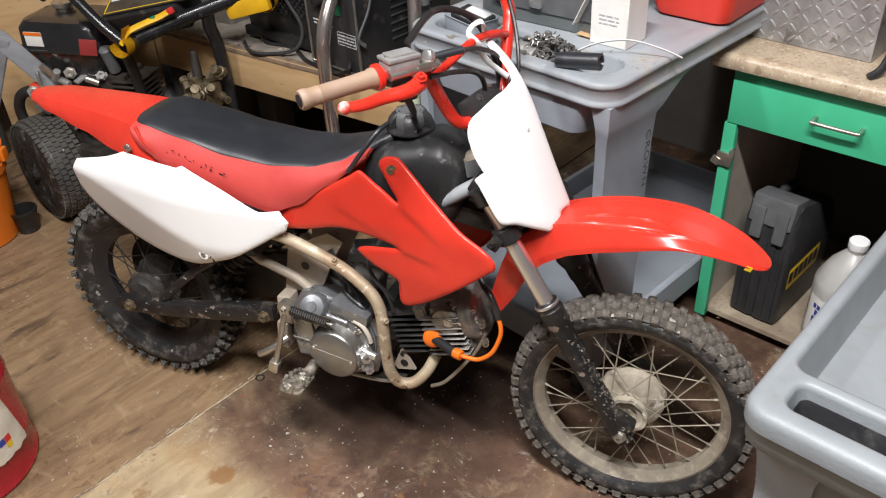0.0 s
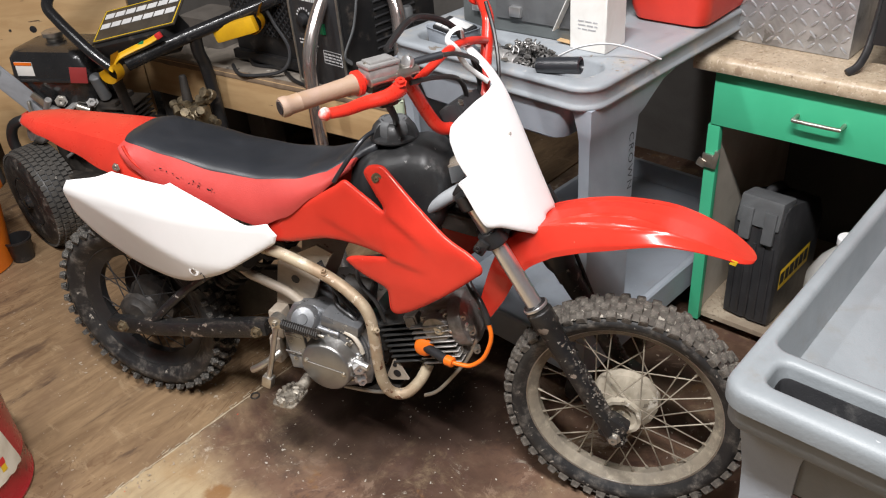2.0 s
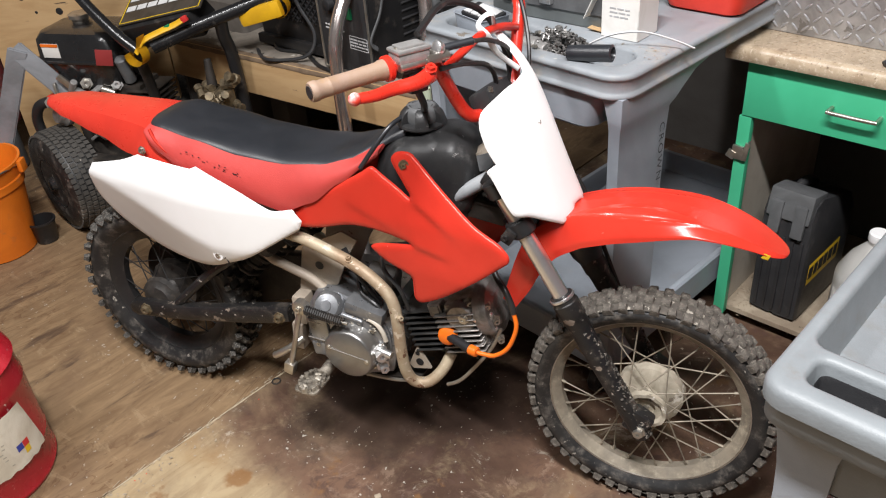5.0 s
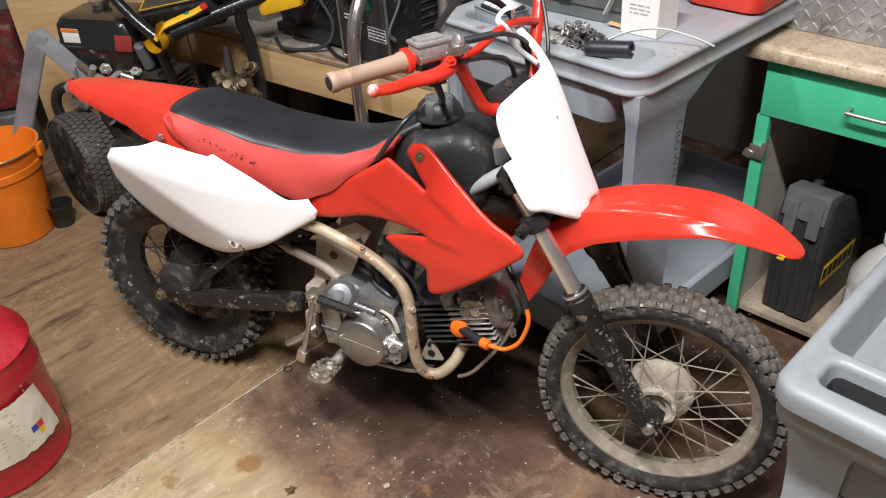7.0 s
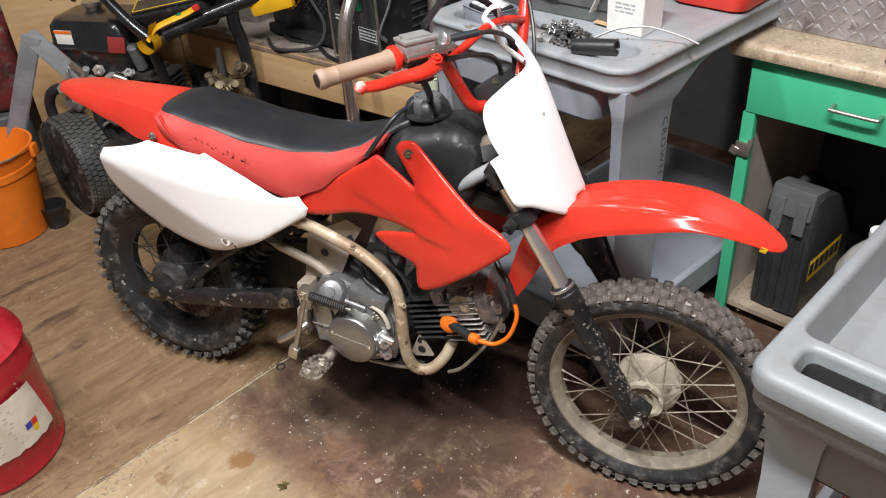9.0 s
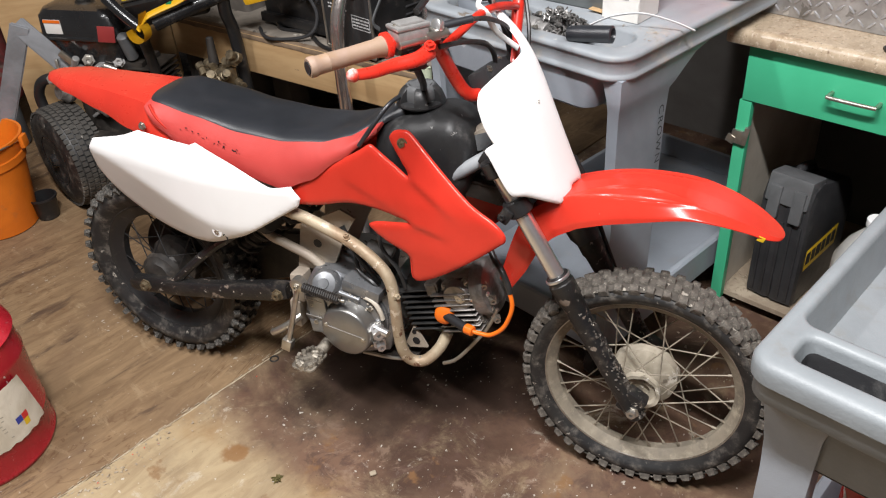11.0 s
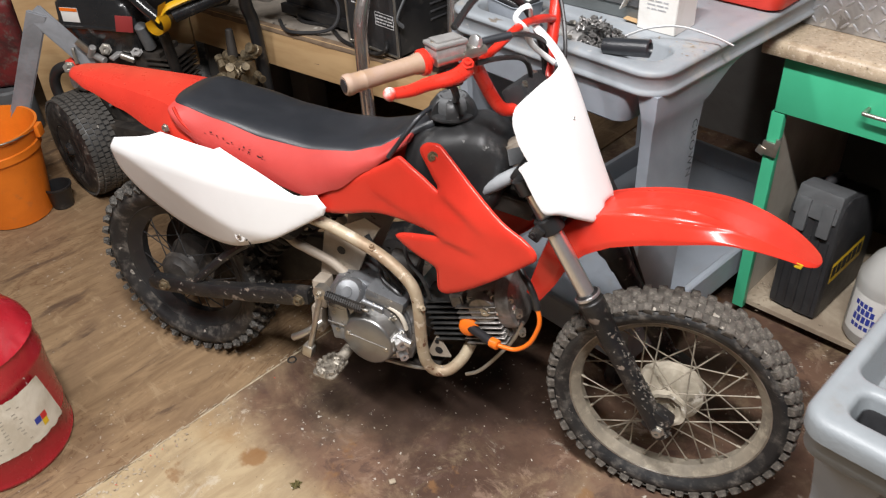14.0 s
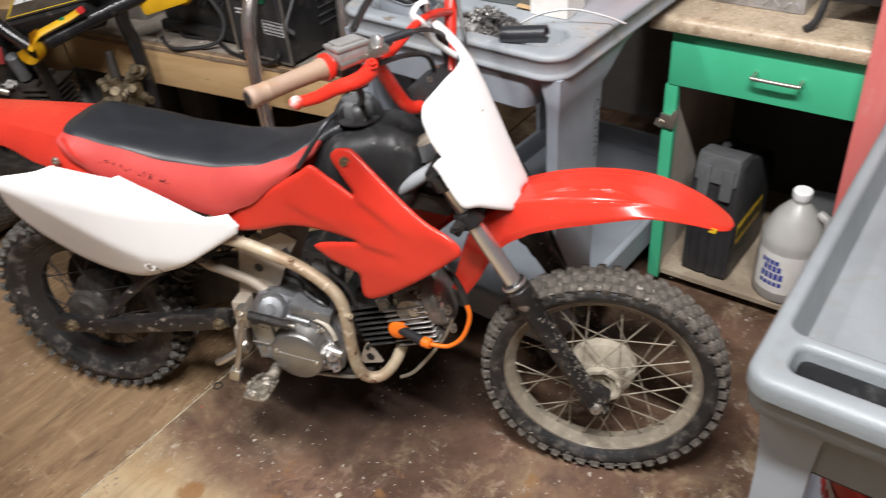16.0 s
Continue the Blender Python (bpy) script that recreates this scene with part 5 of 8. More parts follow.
    epart("side_badge", bm, surf("dull_red_plastic", (0.28, 0.03, 0.03), None, 10, 0.5), "dull red badge", tank)
    bm = bmesh.new()
    cyl(bm, (-0.02, -0.02, 0.20), (-0.02, -0.02, 0.40), 0.085, 24, soft=0.01)
    box(bm, (0.02, 0.0, 0.40), (0.19, 0.13, 0.13), (0, 0, 0), 0.01)
    box(bm, (0.14, -0.02, 0.42), (0.10, 0.11, 0.14), (0, 0, 0), 0.008)
    block = epart("engine_block", bm, GRIME)
    for i in range(7):
        bm = bmesh.new()
        box(bm, (0.19, -0.02, 0.37 + i * 0.017), (0.10, 0.13, 0.005), bevel=0.001)
        epart("cooling_fin", bm, GRIME, "", block)
    bm = bmesh.new()
    turned(bm, (-0.10, -0.09, 0.385), (-0.3, -0.9, 0.25), [(0, 0.034), (0.02, 0.036), (0.03, 0.028), (0.045, 0.022)], 20)
    box(bm, (-0.02, -0.10, 0.400), (0.10, 0.03, 0.02), (8, 0, 14), 0.006)
    box(bm, (0.05, -0.11, 0.375), (0.08, 0.05, 0.04), (0, 20, 10), 0.008)
    cyl(bm, (0.00, -0.115, 0.36), (0.06, -0.13, 0.335), 0.016, 14, soft=0.002)
    epart("carburettor", bm, HEADM, "dirty silver carburettor")
    bm = bmesh.new()
    cyl(bm, (0.155, -0.06, 0.50), (0.160, -0.09, 0.585), 0.019, 14, soft=0.004)
    epart("spark_cover", bm, CASEGREY)
    bm = bmesh.new()
    tube(bm, [(-0.125, -0.105, 0.440), (-0.175, -0.12, 0.425), (-0.205, -0.12, 0.37), (-0.19, -0.12, 0.30), (-0.14, -0.10, 0.25)], 0.017, 12)
    hs = epart("hose", bm, BLACK, "black bent hose with a red cap")
    bm = bmesh.new()
    cyl(bm, (-0.135, -0.108, 0.437), (-0.105, -0.100, 0.450), 0.021, 14, soft=0.003)
    epart("hose_cap", bm, TOOLRED, "red cap", hs)
    for k, c in enumerate(((-1.108, 2.330, 0.517), (-1.087, 2.330, 0.500), (-1.041, 2.330, 0.505), (-1.011, 2.330, 0.486), (-0.979, 2.330, 0.475), (-0.947, 2.330, 0.495), (-1.143, 2.330, 0.489), (-1.067, 2.330, 0.477), (-1.174, 2.330, 0.450), (-1.064, 2.330, 0.325))):
        bm = bmesh.new()
        tilt = (30 * k, 50 - 22 * k, 17 * k)
        if k % 3 == 0:
            box(bm, c, (0.050, 0.010, 0.022), tilt, 0.004)
        elif k % 3 == 1:
            d_ = (pose(0, 0, 0, *tilt) @ Vector((0, 0, 0.022)))
            cyl(bm, Vector(c) - d_, Vector(c) + d_, 0.011, 12, soft=0.002)
        else:
            bolt(bm, c, (0.3, -1, 0.3), 0.013, 0.018)
        part("engine_fitting", bm, ALU if k % 2 else ZINC, t, "bright metal engine fitting")
    # pump
    rng = random.Random(4)
    bm = bmesh.new()
    P = Vector((-0.625, 2.265, 0.440))
    box(bm, tuple(P), (0.10, 0.07, 0.08), (0, 0, -30), 0.012)
    pump = part("pump", bm, BRASS, t, "dull brass pump with hose fittings")
    for i in range(14):
        o = Vector((rng.uniform(-0.06, 0.08), rng.uniform(-0.06, 0.02), rng.uniform(-0.03, 0.07)))
        dd = Vector((rng.uniform(-0.3, 1), -rng.uniform(0.2, 1), rng.uniform(-0.2, 0.4))).normalized()
        bm = bmesh.new()
        k = rng.uniform(0.7, 1.05)
        turned(bm, P + o, dd, [(0, 0.018 * k), (0.016, 0.018 * k), (0.018, 0.013 * k), (0.032, 0.013 * k), (0.034, 0.016 * k), (0.042, 0.016 * k)], 8)
        part("fitting", bm, BRASS, pump)
    bm = bmesh.new()
    cyl(bm, P + Vector((-0.005, 0.0, 0.05)), P + Vector((-0.005, 0.01, 0.135)), 0.016, 12, r1=0.011, soft=0.003)
    part("pump_valve", bm, GRIME, t)
    bm = bmesh.new()
    box(bm, (-0.92, 2.43, 0.185), (0.55, 0.36, 0.012), (0, 0, -20), 0.003)
    box(bm, (-0.96, 2.24, 0.25), (0.32, 0.04, 0.05), (0, 0, -24), 0.004)
    part("base_plate", bm, GRIME, t)
    bm = bmesh.new()
    cyl(bm, (-0.80, 2.25, 0.2), (-0.80, 2.25, 0.0), 0.022, 14)
    part("foot", bm, BLACK, t)
    # handle frame
    bm = bmesh.new()
    tube(bm, [(-0.30, 2.30, 0.775), (-0.40, 2.30, 0.742), (-0.60, 2.26, 0.690), (-0.76, 2.21, 0.645)], 0.0205, 16)
    part("grip_bar", bm, GLOSSBLACK, t, "thick black grip bar")
    bm = bmesh.new()
    tube(bm, [(-0.80, 2.20, 0.640), (-0.86, 2.23, 0.685), (-0.95, 2.29, 0.765), (-0.985, 2.33, 0.805), (-0.965, 2.40, 0.84), (-0.90, 2.47, 0.855), (-0.72, 2.58, 0.868), (-0.5, 2.66, 0.88)], 0.0165, 14)
    part("handle_tube", bm, GLOSSBLACK, t, "bent black handle tube")
    bm = bmesh.new()
    tube(bm, [(-0.560, 2.27, 0.705), (-0.568, 2.29, 0.64), (-0.563, 2.32, 0.55), (-0.558, 2.32, 0.30), (-0.558, 2.32, 0.0)], 0.0195, 14)
    part("support_leg", bm, BLACK, t)
    bm = bmesh.new()
    tube(bm, [(-0.815, 2.225, 0.62), (-0.82, 2.27, 0.52), (-0.83, 2.33, 0.3), (-0.83, 2.35, 0.19)], 0.0165, 12)
    part("support_leg", bm, BLACK, t)
    for c, r in (((-0.80, 2.185, 0.635), (0, -25, -20)), ((-0.385, 2.275, 0.715), (0, -20, -8))):
        bm = bmesh.new()
        pts = [Vector((0.031 * math.cos(a), 0, 0.031 * math.sin(a))) for a in [radians(k) for k in range(150, 391, 20)]]
        pts.append(pts[-1] + Vector((0.025, 0, 0.025)))
        m = pose(*c, *r)
        rings(bm, [[m @ (p + Vector((0, y, 0))) * 1.0 for y in (-0.018, 0.018)] for p in pts], closed=False)
        bmesh.ops.solidify(bm, geom=bm.faces[:], thickness=0.004)
        part("hose_clip", bm, YELLOW, t, "yellow plastic clip")
    bm = bmesh.new()
    box(bm, (-0.44, 2.275, 0.700), (0.14, 0.03, 0.05), (0, -14, -12), 0.012)
    part("clip_guard", bm, YELLOW, t, "yellow plastic guard")
    bm = bmesh.new()
    tube(bm, [(-0.800, 2.180, 0.640), (-0.775, 2.190, 0.672), (-0.730, 2.200, 0.690), (-0.680, 2.207, 0.706), (-0.645, 2.212, 0.722)], 0.012, 10, 5, flat=0.35)
    st = part("spray_tip_strip", bm, YELLOW, t, "curved yellow tip holder")
    bm = bmesh.new()
    box(bm, (-0.645, 2.205, 0.722), (0.02, 0.012, 0.018), (0, -26, -14), 0.004)
    part("spray_tip", bm, INKRED, st, "red spray tip")
    bm = bmesh.new()
    box(bm, (-0.700, 2.208, 0.700), (0.02, 0.012, 0.016), (0, -26, -14), 0.004)
    part("spray_tip", bm, INKGREEN, st, "green spray tip")
    # instruction board
    B = pose(-0.735, 2.345, 0.738, 30, -13, -22) @ Matrix.Diagonal((1.32, 1.0, 1, 1))
    bm = bmesh.new()
    box(bm, (0, 0, 0), (0.25, 0.13, 0.006), bevel=0.002)
    bm.transform(B)
    bd = part("instruction_board", bm, surf("dark_board_print", (0.035, 0.03, 0.025), (0.06, 0.05, 0.04), 20, 0.4, bump=0.05), t, "dark instruction board with white boxes")
    for j, y in enumerate((0.035, -0.005)):
        for i in range(7):
            bm = bmesh.new()
            box(bm, (-0.10 + i * 0.033, y, 0.0036), (0.028, 0.020, 0.001), bevel=0)
            bm.transform(B)
            part("picture_box", bm, INKWHITE, bd)
    bm = bmesh.new()
    for c, s in (((0, 0.060, 0.0036), (0.24, 0.0025, 0.001)), ((0, -0.060, 0.0036), (0.24, 0.0025, 0.001)), ((-0.12, 0, 0.0036), (0.0025, 0.12, 0.001)), ((0.12, 0, 0.0036), (0.0025, 0.12, 0.001))):
        box(bm, c, s, bevel=0)
    bm.transform(B)
    part("board_border", bm, INKYEL, bd, "yellow border line")
    bm = bmesh.new()
    box(bm, (-0.02, -0.03, -0.05), (0.22, 0.10, 0.09), bevel=0.01)
    bm.transform(B)
    part("console", bm, BLACK, t)


pressure_washer()


def grey_strap():
    t = thing("taped_brace", Matrix.Identity(4), "folded brace wrapped in grey tape leaning against the plywood", "brace")
    for p0, p1 in (((-1.225, 2.34, 0.62), (-1.09, 2.36, 0.42)), ((-1.225, 2.335, 0.615), (-1.555, 2.37, 0.0))):
        p0, p1 = Vector(p0), Vector(p1)
        d = (p1 - p0).normalized()
        n = Vector((0.3, -1, 0)).normalized()
        n = (n - d * n.dot(d)).normalized()
        s = d.cross(n)
        bm = bmesh.new()
        mm = Matrix((s, n, d)).transposed().to_4x4()
        mm.translation = (p0 + p1) / 2
        bmesh.ops.create_cube(bm, size=1, matrix=mm @ Matrix.Diagonal((0.058, 0.014, (p1 - p0).length + 0.03, 1)))
        bmesh.ops.bevel(bm, geom=bm.edges[:], offset=0.004, segments=2, affect="EDGES")
        part("strut", bm, STRAP, t)


grey_strap()


def red_clutter():
    t = thing("red_machine", pose(-1.70, 2.86, 0, 0, 0, 12), "dusty red machine housing standing behind the bucket", "machine")
    bm = bmesh.new()
    box(bm, (0, 0, 0.36), (0.26, 0.22, 0.33), bevel=0.03, seg=3)
    box(bm, (-0.05, 0, 0.545), (0.14, 0.16, 0.06), bevel=0.02, seg=3)
    part("housing", bm, surf("grimy_red_paint", (0.16, 0.014, 0.014), (0.05, 0.012, 0.011), 14, 0.6, bump=0.2, dust=((0.12, 0.10, 0.085), 0.3)), t, "grimy dark red housing")
    bm = bmesh.new()
    cyl(bm, (0.0, -0.06, 0.0), (0.0, -0.06, 0.19), 0.085, 24, soft=0.008)
    part("canister", bm, CASEGREY, t, "grey canister")
    bm = bmesh.new()
    box(bm, (-0.11, -0.14, 0.42), (0.045, 0.03, 0.84), (0, 3, 0), 0.006)
    part("post", bm, BLACK, t, "black upright")
    bm = bmesh.new()
    cyl(bm, (0.06, -0.12, 0.55), (0.06, -0.145, 0.55), 0.03, 20, soft=0.004)
    part("gauge", bm, ALU, t)


red_clutter()


def black_pot():
    bm = bmesh.new()
    turned(bm, (0, 0, 0), (0, 0, 1), [(0, 0.03), (0.003, 0.034), (0.07, 0.042), (0.075, 0.046), (0.082, 0.046), (0.082, 0.042), (0.01, 0.03)], 28)
    single("plastic_cup", bm, BLACK, pose(-1.300, 2.235, 0), "small black plastic cup standing between bucket and wheel", "cup")


black_pot()


# ---- dirt bike (x forward, y to its left, z up; origin under the rear axle) ----
BIKE = pose(-0.636, 1.553, 0, 0, 0, -24) @ pose(0, 0, 0, -3, 0, 0)
bike = thing("dirt_bike", BIKE, "small red and white dirt bike with muddy tyres on its stand", "motorcycle")


def bike_wheel(name, centre, R, rim_r, half, knob_rows, count, label, knob_mat, steer=0.0, seed=1, hub_mat=HUBMUD, rim_mat=RIMMUD):
    """Hub with rim, tyre, tread knobs and spokes as its pieces."""
    rng = random.Random(seed)
    C = Vector(centre)
    Y = Vector((0, 1, 0))
    bm = bmesh.new()
    turned(bm, (0, -0.045, 0), Y, [(0.018, 0.0), (0.018, 0.017), (0.010, 0.020), (0.010, 0.031), (0.002, 0.034), (0.002, 0.041), (0.012, 0.042), (0.018, 0.036), (0.024, 0.024), (0.032, 0.022), (0.040, 0.026), (0.046, 0.052), (0.052, 0.066), (0.074, 0.068), (0.080, 0.062), (0.086, 0.034), (0.092, 0.014)], 36)
    bmesh.ops.subdivide_edges(bm, edges=[e for e in bm.edges if e.calc_length() > 0.008], cuts=1)
    for v in bm.verts:
        out = Vector((v.co.x, 0, v.co.z))
        if 0.02 < out.length < 0.08:
            v.co += out.normalized() * 0.0024 * noise.noise(v.co * 55) + Y * 0.0024 * noise.noise(v.co * 70 + Vector((3, 1, 7)))
    hub = part(name, bm, hub_mat, bike, label)
    hub.matrix_basis = Matrix.Translation(C) @ pose(0, 0, 0, 0, 0, steer)
    bm = bmesh.new()
    w = half * 0.56
    deep = 0.020 if half < 0.045 else 0.034
    prof = [(-w, rim_r), (-w - 0.001, rim_r - 0.003), (-w + 0.002, rim_r - 0.006), (-w * 0.75, rim_r - 0.012), (-w * 0.35, rim_r - deep), (w * 0.35, rim_r - deep), (w * 0.75, rim_r - 0.012), (w - 0.002, rim_r - 0.006), (w + 0.001, rim_r - 0.003), (w, rim_r), (w * 0.7, rim_r - 0.004), (-w * 0.7, rim_r - 0.004)]
    n = 72
    loops = [[Vector((r * math.cos(2 * math.pi * i / n), y, r * math.sin(2 * math.pi * i / n))) for y, r in prof] for i in range(n)]
    vs = [[bm.verts.new(p) for p in lp] for lp in loops]
    for i in range(n):
        for j in range(len(prof)):
            k = (j + 1) % len(prof)
            bm.faces.new((vs[i][j], vs[(i + 1) % n][j], vs[(i + 1) % n][k], vs[i][k]))
    part("rim", bm, rim_mat, hub, "mud-filmed steel rim", 30)
    if knob_mat is KNOB:
        bm = bmesh.new()
        lip_r = rim_r - 0.0005
        tube(bm, [Vector((lip_r * math.cos(2 * math.pi * i / 96), -w - 0.0008, lip_r * math.sin(2 * math.pi * i / 96))) for i in range(97)], 0.0017, 6, 1, smooth=False)
        part("rim_lip", bm, ZINC, hub, "worn bright rim edge")
    # tyre carcass
    bm = bmesh.new()
    base = R - 0.011
    prof = []
    for k in range(15):
        a = radians(-118 + 236 * k / 14)
        rc = (base - rim_r) / 2
        rr = rim_r + rc * 0.98 + rc * math.cos(a) * (1.02 if abs(a) < 1.57 else 1)
        prof.append((half * 0.93 * math.sin(a) / 1.0, rr))
    prof = [(-half * 0.54, rim_r - 0.003)] + prof + [(half * 0.54, rim_r - 0.003)]
    n = 96
    vs = [[bm.verts.new((r * math.cos(2 * math.pi * i / n), y, r * math.sin(2 * math.pi * i / n))) for y, r in prof] for i in range(n)]
    for i in range(n):
        for j in range(len(prof) - 1):
            bm.faces.new((vs[i][j], vs[(i + 1) % n][j], vs[(i + 1) % n][j + 1], vs[i][j + 1]))
    part("tyre", bm, RUBBER, hub, "black knobbly tyre", 60)
    if knob_mat is KNOB:
        bm = bmesh.new()
        rows_ = []
        for i in range(160):
            a = 2 * math.pi * i / 160
            rows_.append([Vector((math.cos(a) * rr, y, math.sin(a) * rr)) for y in np.linspace(-0.036, 0.036, 13) for rr in [base + 0.0005 - 5.2 * y * y + 0.0022 * noise.noise(Vector((math.cos(a) * 14, y * 60, math.sin(a) * 14)))]])
        vs = [[bm.verts.new(p) for p in r] for r in rows_]
        for i in range(160):
            for j in range(12):
                bm.faces.new((vs[i][j], vs[(i + 1) % 160][j], vs[(i + 1) % 160][j + 1], vs[i][j + 1]))
        part("dried_mud", bm, TREADMUD, hub, "dried mud packed between the tread knobs", 60)
    # knobs
    variants = []
    for s in range(4):
        bm = bmesh.new()
        g = bmesh.ops.create_cube(bm, size=1)
        for v in bm.verts:
            f = 0.84 if v.co.z > 0 else 1.12
            v.co = Vector((v.co.x * f + rng.uniform(-0.05, 0.05), v.co.y * f + rng.uniform(-0.05, 0.05), v.co.z + rng.uniform(-0.06, 0.06)))
        bmesh.ops.bevel(bm, geom=[e for e in bm.edges if all(v.co.z > 0 for v in e.verts)], offset=0.09, segments=1, affect="EDGES")
        me = mesh_of(bm, "knob", 25)
        me.materials.append(knob_mat)
        variants.append(me)
    for i in range(count):
        for off, tilt, sx, sy, phase, lift in knob_rows:
            a = 2 * math.pi * (i + phase) / count
            t_ = radians(tilt)
            rr = base - 0.004 - lift
            ob = new("knob", variants[rng.randrange(4)])
            ob.parent = hub
            radial = Vector((math.cos(a), 0, math.sin(a)))
            up = (radial * math.cos(t_) + Y * math.sin(t_)).normalized()
            tan = Vector((-math.sin(a), 0, math.cos(a)))
            side = up.cross(tan)
            mm = Matrix((tan, side, up)).transposed().to_4x4()
            mm.translation = radial * rr + Y * off + up * 0.0065
            ob.matrix_basis = mm @ pose(0, 0, 0, 0, 0, rng.uniform(-11, 11)) @ Matrix.Diagonal((sx * rng.uniform(0.80, 1.0), sy * rng.uniform(0.80, 1.0), 0.0145 * rng.uniform(0.85, 1.05), 1))
    # spokes, laced in crossed pairs from both flanges
    ns = 36 if half < 0.045 else 28
    for k in range(ns):
        side = 1 if k % 2 else -1
        turn = 1 if (k // 2) % 2 else -1
        a = 2 * math.pi * k / ns
        ah = a + turn * radians(62)
        hr = 0.038 if side < 0 else 0.064
        p0 = Vector((hr * math.cos(ah), -0.033 if side < 0 else 0.028, hr * math.sin(ah)))
        p1 = Vector(((rim_r - 0.017) * math.cos(a), side * 0.004, (rim_r - 0.017) * math.sin(a)))
        bm = bmesh.new()
        cyl(bm, p0, p1, 0.0015, 6)
        pn = p0 + (p1 - p0) * 0.93
        cyl(bm, pn, p1, 0.0029, 6)
        part("spoke", bm, rim_mat, hub)
    return hub


FA = (1.195, -0.010, 0.2465)
front_wheel = bike_wheel("front_wheel", FA, 0.2485, 0.1955, 0.041, [(-0.0105, -5, 0.0200, 0.0185, 0.0, 0.001), (0.0105, 5, 0.0200, 0.0185, 0.5, 0.001), (-0.029, -26, 0.0195, 0.0175, 0.5, 0.005), (0.029, 26, 0.0195, 0.0175, 0.0, 0.005)], 50, "spoked front wheel caked in dried mud", KNOB, 1.0, 1)
rear_wheel = bike_wheel("rear_wheel", (0.004, -0.006, 0.249), 0.249, 0.178, 0.048, [(0.0, 0, 0.017, 0.026, 0.0, 0.0), (-0.025, -12, 0.016, 0.018, 0.5, 0.001), (0.025, 12, 0.016, 0.018, 0.5, 0.001), (-0.041, -40, 0.014, 0.016, 0.0, 0.010), (0.041, 40, 0.014, 0.016, 0.0, 0.010)], 40, "spoked rear wheel with a knobbly muddy tyre", KNOB_DARK, 0.0, 2, GRIME, BLACK)

# fork
FD = Vector((0.508, 0, -0.861))  # down along the legs


def fork_point(s, y=0.0, fwd=0.0):
    """A point s metres below the lower clamp, on the plane of the legs."""
    return Vector((0.957, y, 0.632)) + FD * s + Vector((0.861, 0, 0.508)) * fwd


for side in (-1, 1):
    y = side * 0.086
    bm = bmesh.new()
    cyl(bm, fork_point(-0.100, y), fork_point(0.20, y), 0.0155, 20)
    leg = part("fork_tube", bm, CHROME, bike, "bright chrome fork tube")
    bm = bmesh.new()
    p = fork_point(0.145, y)
    turned(bm, p, FD, [(0, 0.017), (0.002, 0.0220), (0.016, 0.0230), (0.018, 0.0250), (0.050, 0.0250), (0.054, 0.0225), (0.10, 0.0208), (0.26, 0.0195), (0.30, 0.0195), (0.325, 0.019), (0.34, 0.016), (0.345, 0.008)], 24)
    slider = part("fork_slider", bm, MUDDY, bike, "black mud-flecked fork slider")
    rng = random.Random(50 + side)
    bm = bmesh.new()
    u_, v_, d_ = basis(FD)
    for k in range(150):
        sl = 0.06 + 0.28 * rng.random() ** 0.6
        ang = rng.gauss(0, 0.55)
        outw = (Vector((0.861, 0, 0.508)) * math.cos(ang) + Vector((0, -1, 0)) * math.sin(ang + 0.35)).normalized()
        c = p + FD * sl + outw * 0.0195
        r_ = rng.uniform(0.0012, 0.0042)
        bmesh.ops.create_icosphere(bm, subdivisions=1, radius=r_, matrix=Matrix.Translation(c) @ pose(0, 0, 0, rng.uniform(0, 90), rng.uniform(0, 90), 0) @ Matrix.Diagonal((1, 0.6, 1.3, 1)))
    part("mud_cake", bm, TREADMUD, slider, "flecks of caked dried mud")["kind"] = "stuff"
    bm = bmesh.new()
    turned(bm, p + FD * 0.004, FD, [(-0.003, 0.0185), (0.0, 0.0245), (0.004, 0.0245), (0.006, 0.022)], 24)
    part("fork_seal", bm, CHROME, bike, "bright seal ring")
    bm = bmesh.new()
    a = Vector((FA[0], y, FA[2] - 0.010))
    box(bm, tuple(a + Vector((-0.004, 0, 0.014))), (0.045, 0.032, 0.05), (0, 30, 0), 0.008)
    part("axle_lug", bm, MUDDY, bike)
    bm = bmesh.new()
    bolt(bm, a + Vector((0, side * 0.015, 0)), (0, side, 0), 0.0095, 0.012)
    part("axle_nut", bm, ZINC, bike)
bm = bmesh.new()
cyl(bm, (FA[0], -0.10, FA[2] - 0.004), (FA[0], 0.10, FA[2] - 0.004), 0.006)
part("front_axle", bm, ZINC, bike)
for s, label in ((-0.005, "black lower fork clamp"), (-0.088, "black upper fork clamp")):
    bm = bmesh.new()
    for side in (-1, 1):
        c = fork_point(s, side * 0.086)
        cyl(bm, c - FD * 0.016, c + FD * 0.016, 0.0245, 20, soft=0.003)
    c = fork_point(s, 0, -0.012)
    box(bm, tuple(c), (0.055, 0.150, 0.026), (0, 30, 0), 0.005)
    if s > -0.05:
        box(bm, tuple(fork_point(s + 0.002, -0.108, -0.018)), (0.022, 0.014, 0.03), (0, 30, 0), 0.004)
        bolt(bm, fork_point(s, -0.114, -0.022), (0, -1, 0), 0.006, 0.006)
    part("fork_clamp", bm, BLACK, bike, label)
bm = bmesh.new()
cyl(bm, fork_point(-0.145, 0, -0.035), fork_point(-0.005, 0, -0.035), 0.024, 20)
part("steering_head", bm, FRAME, bike)
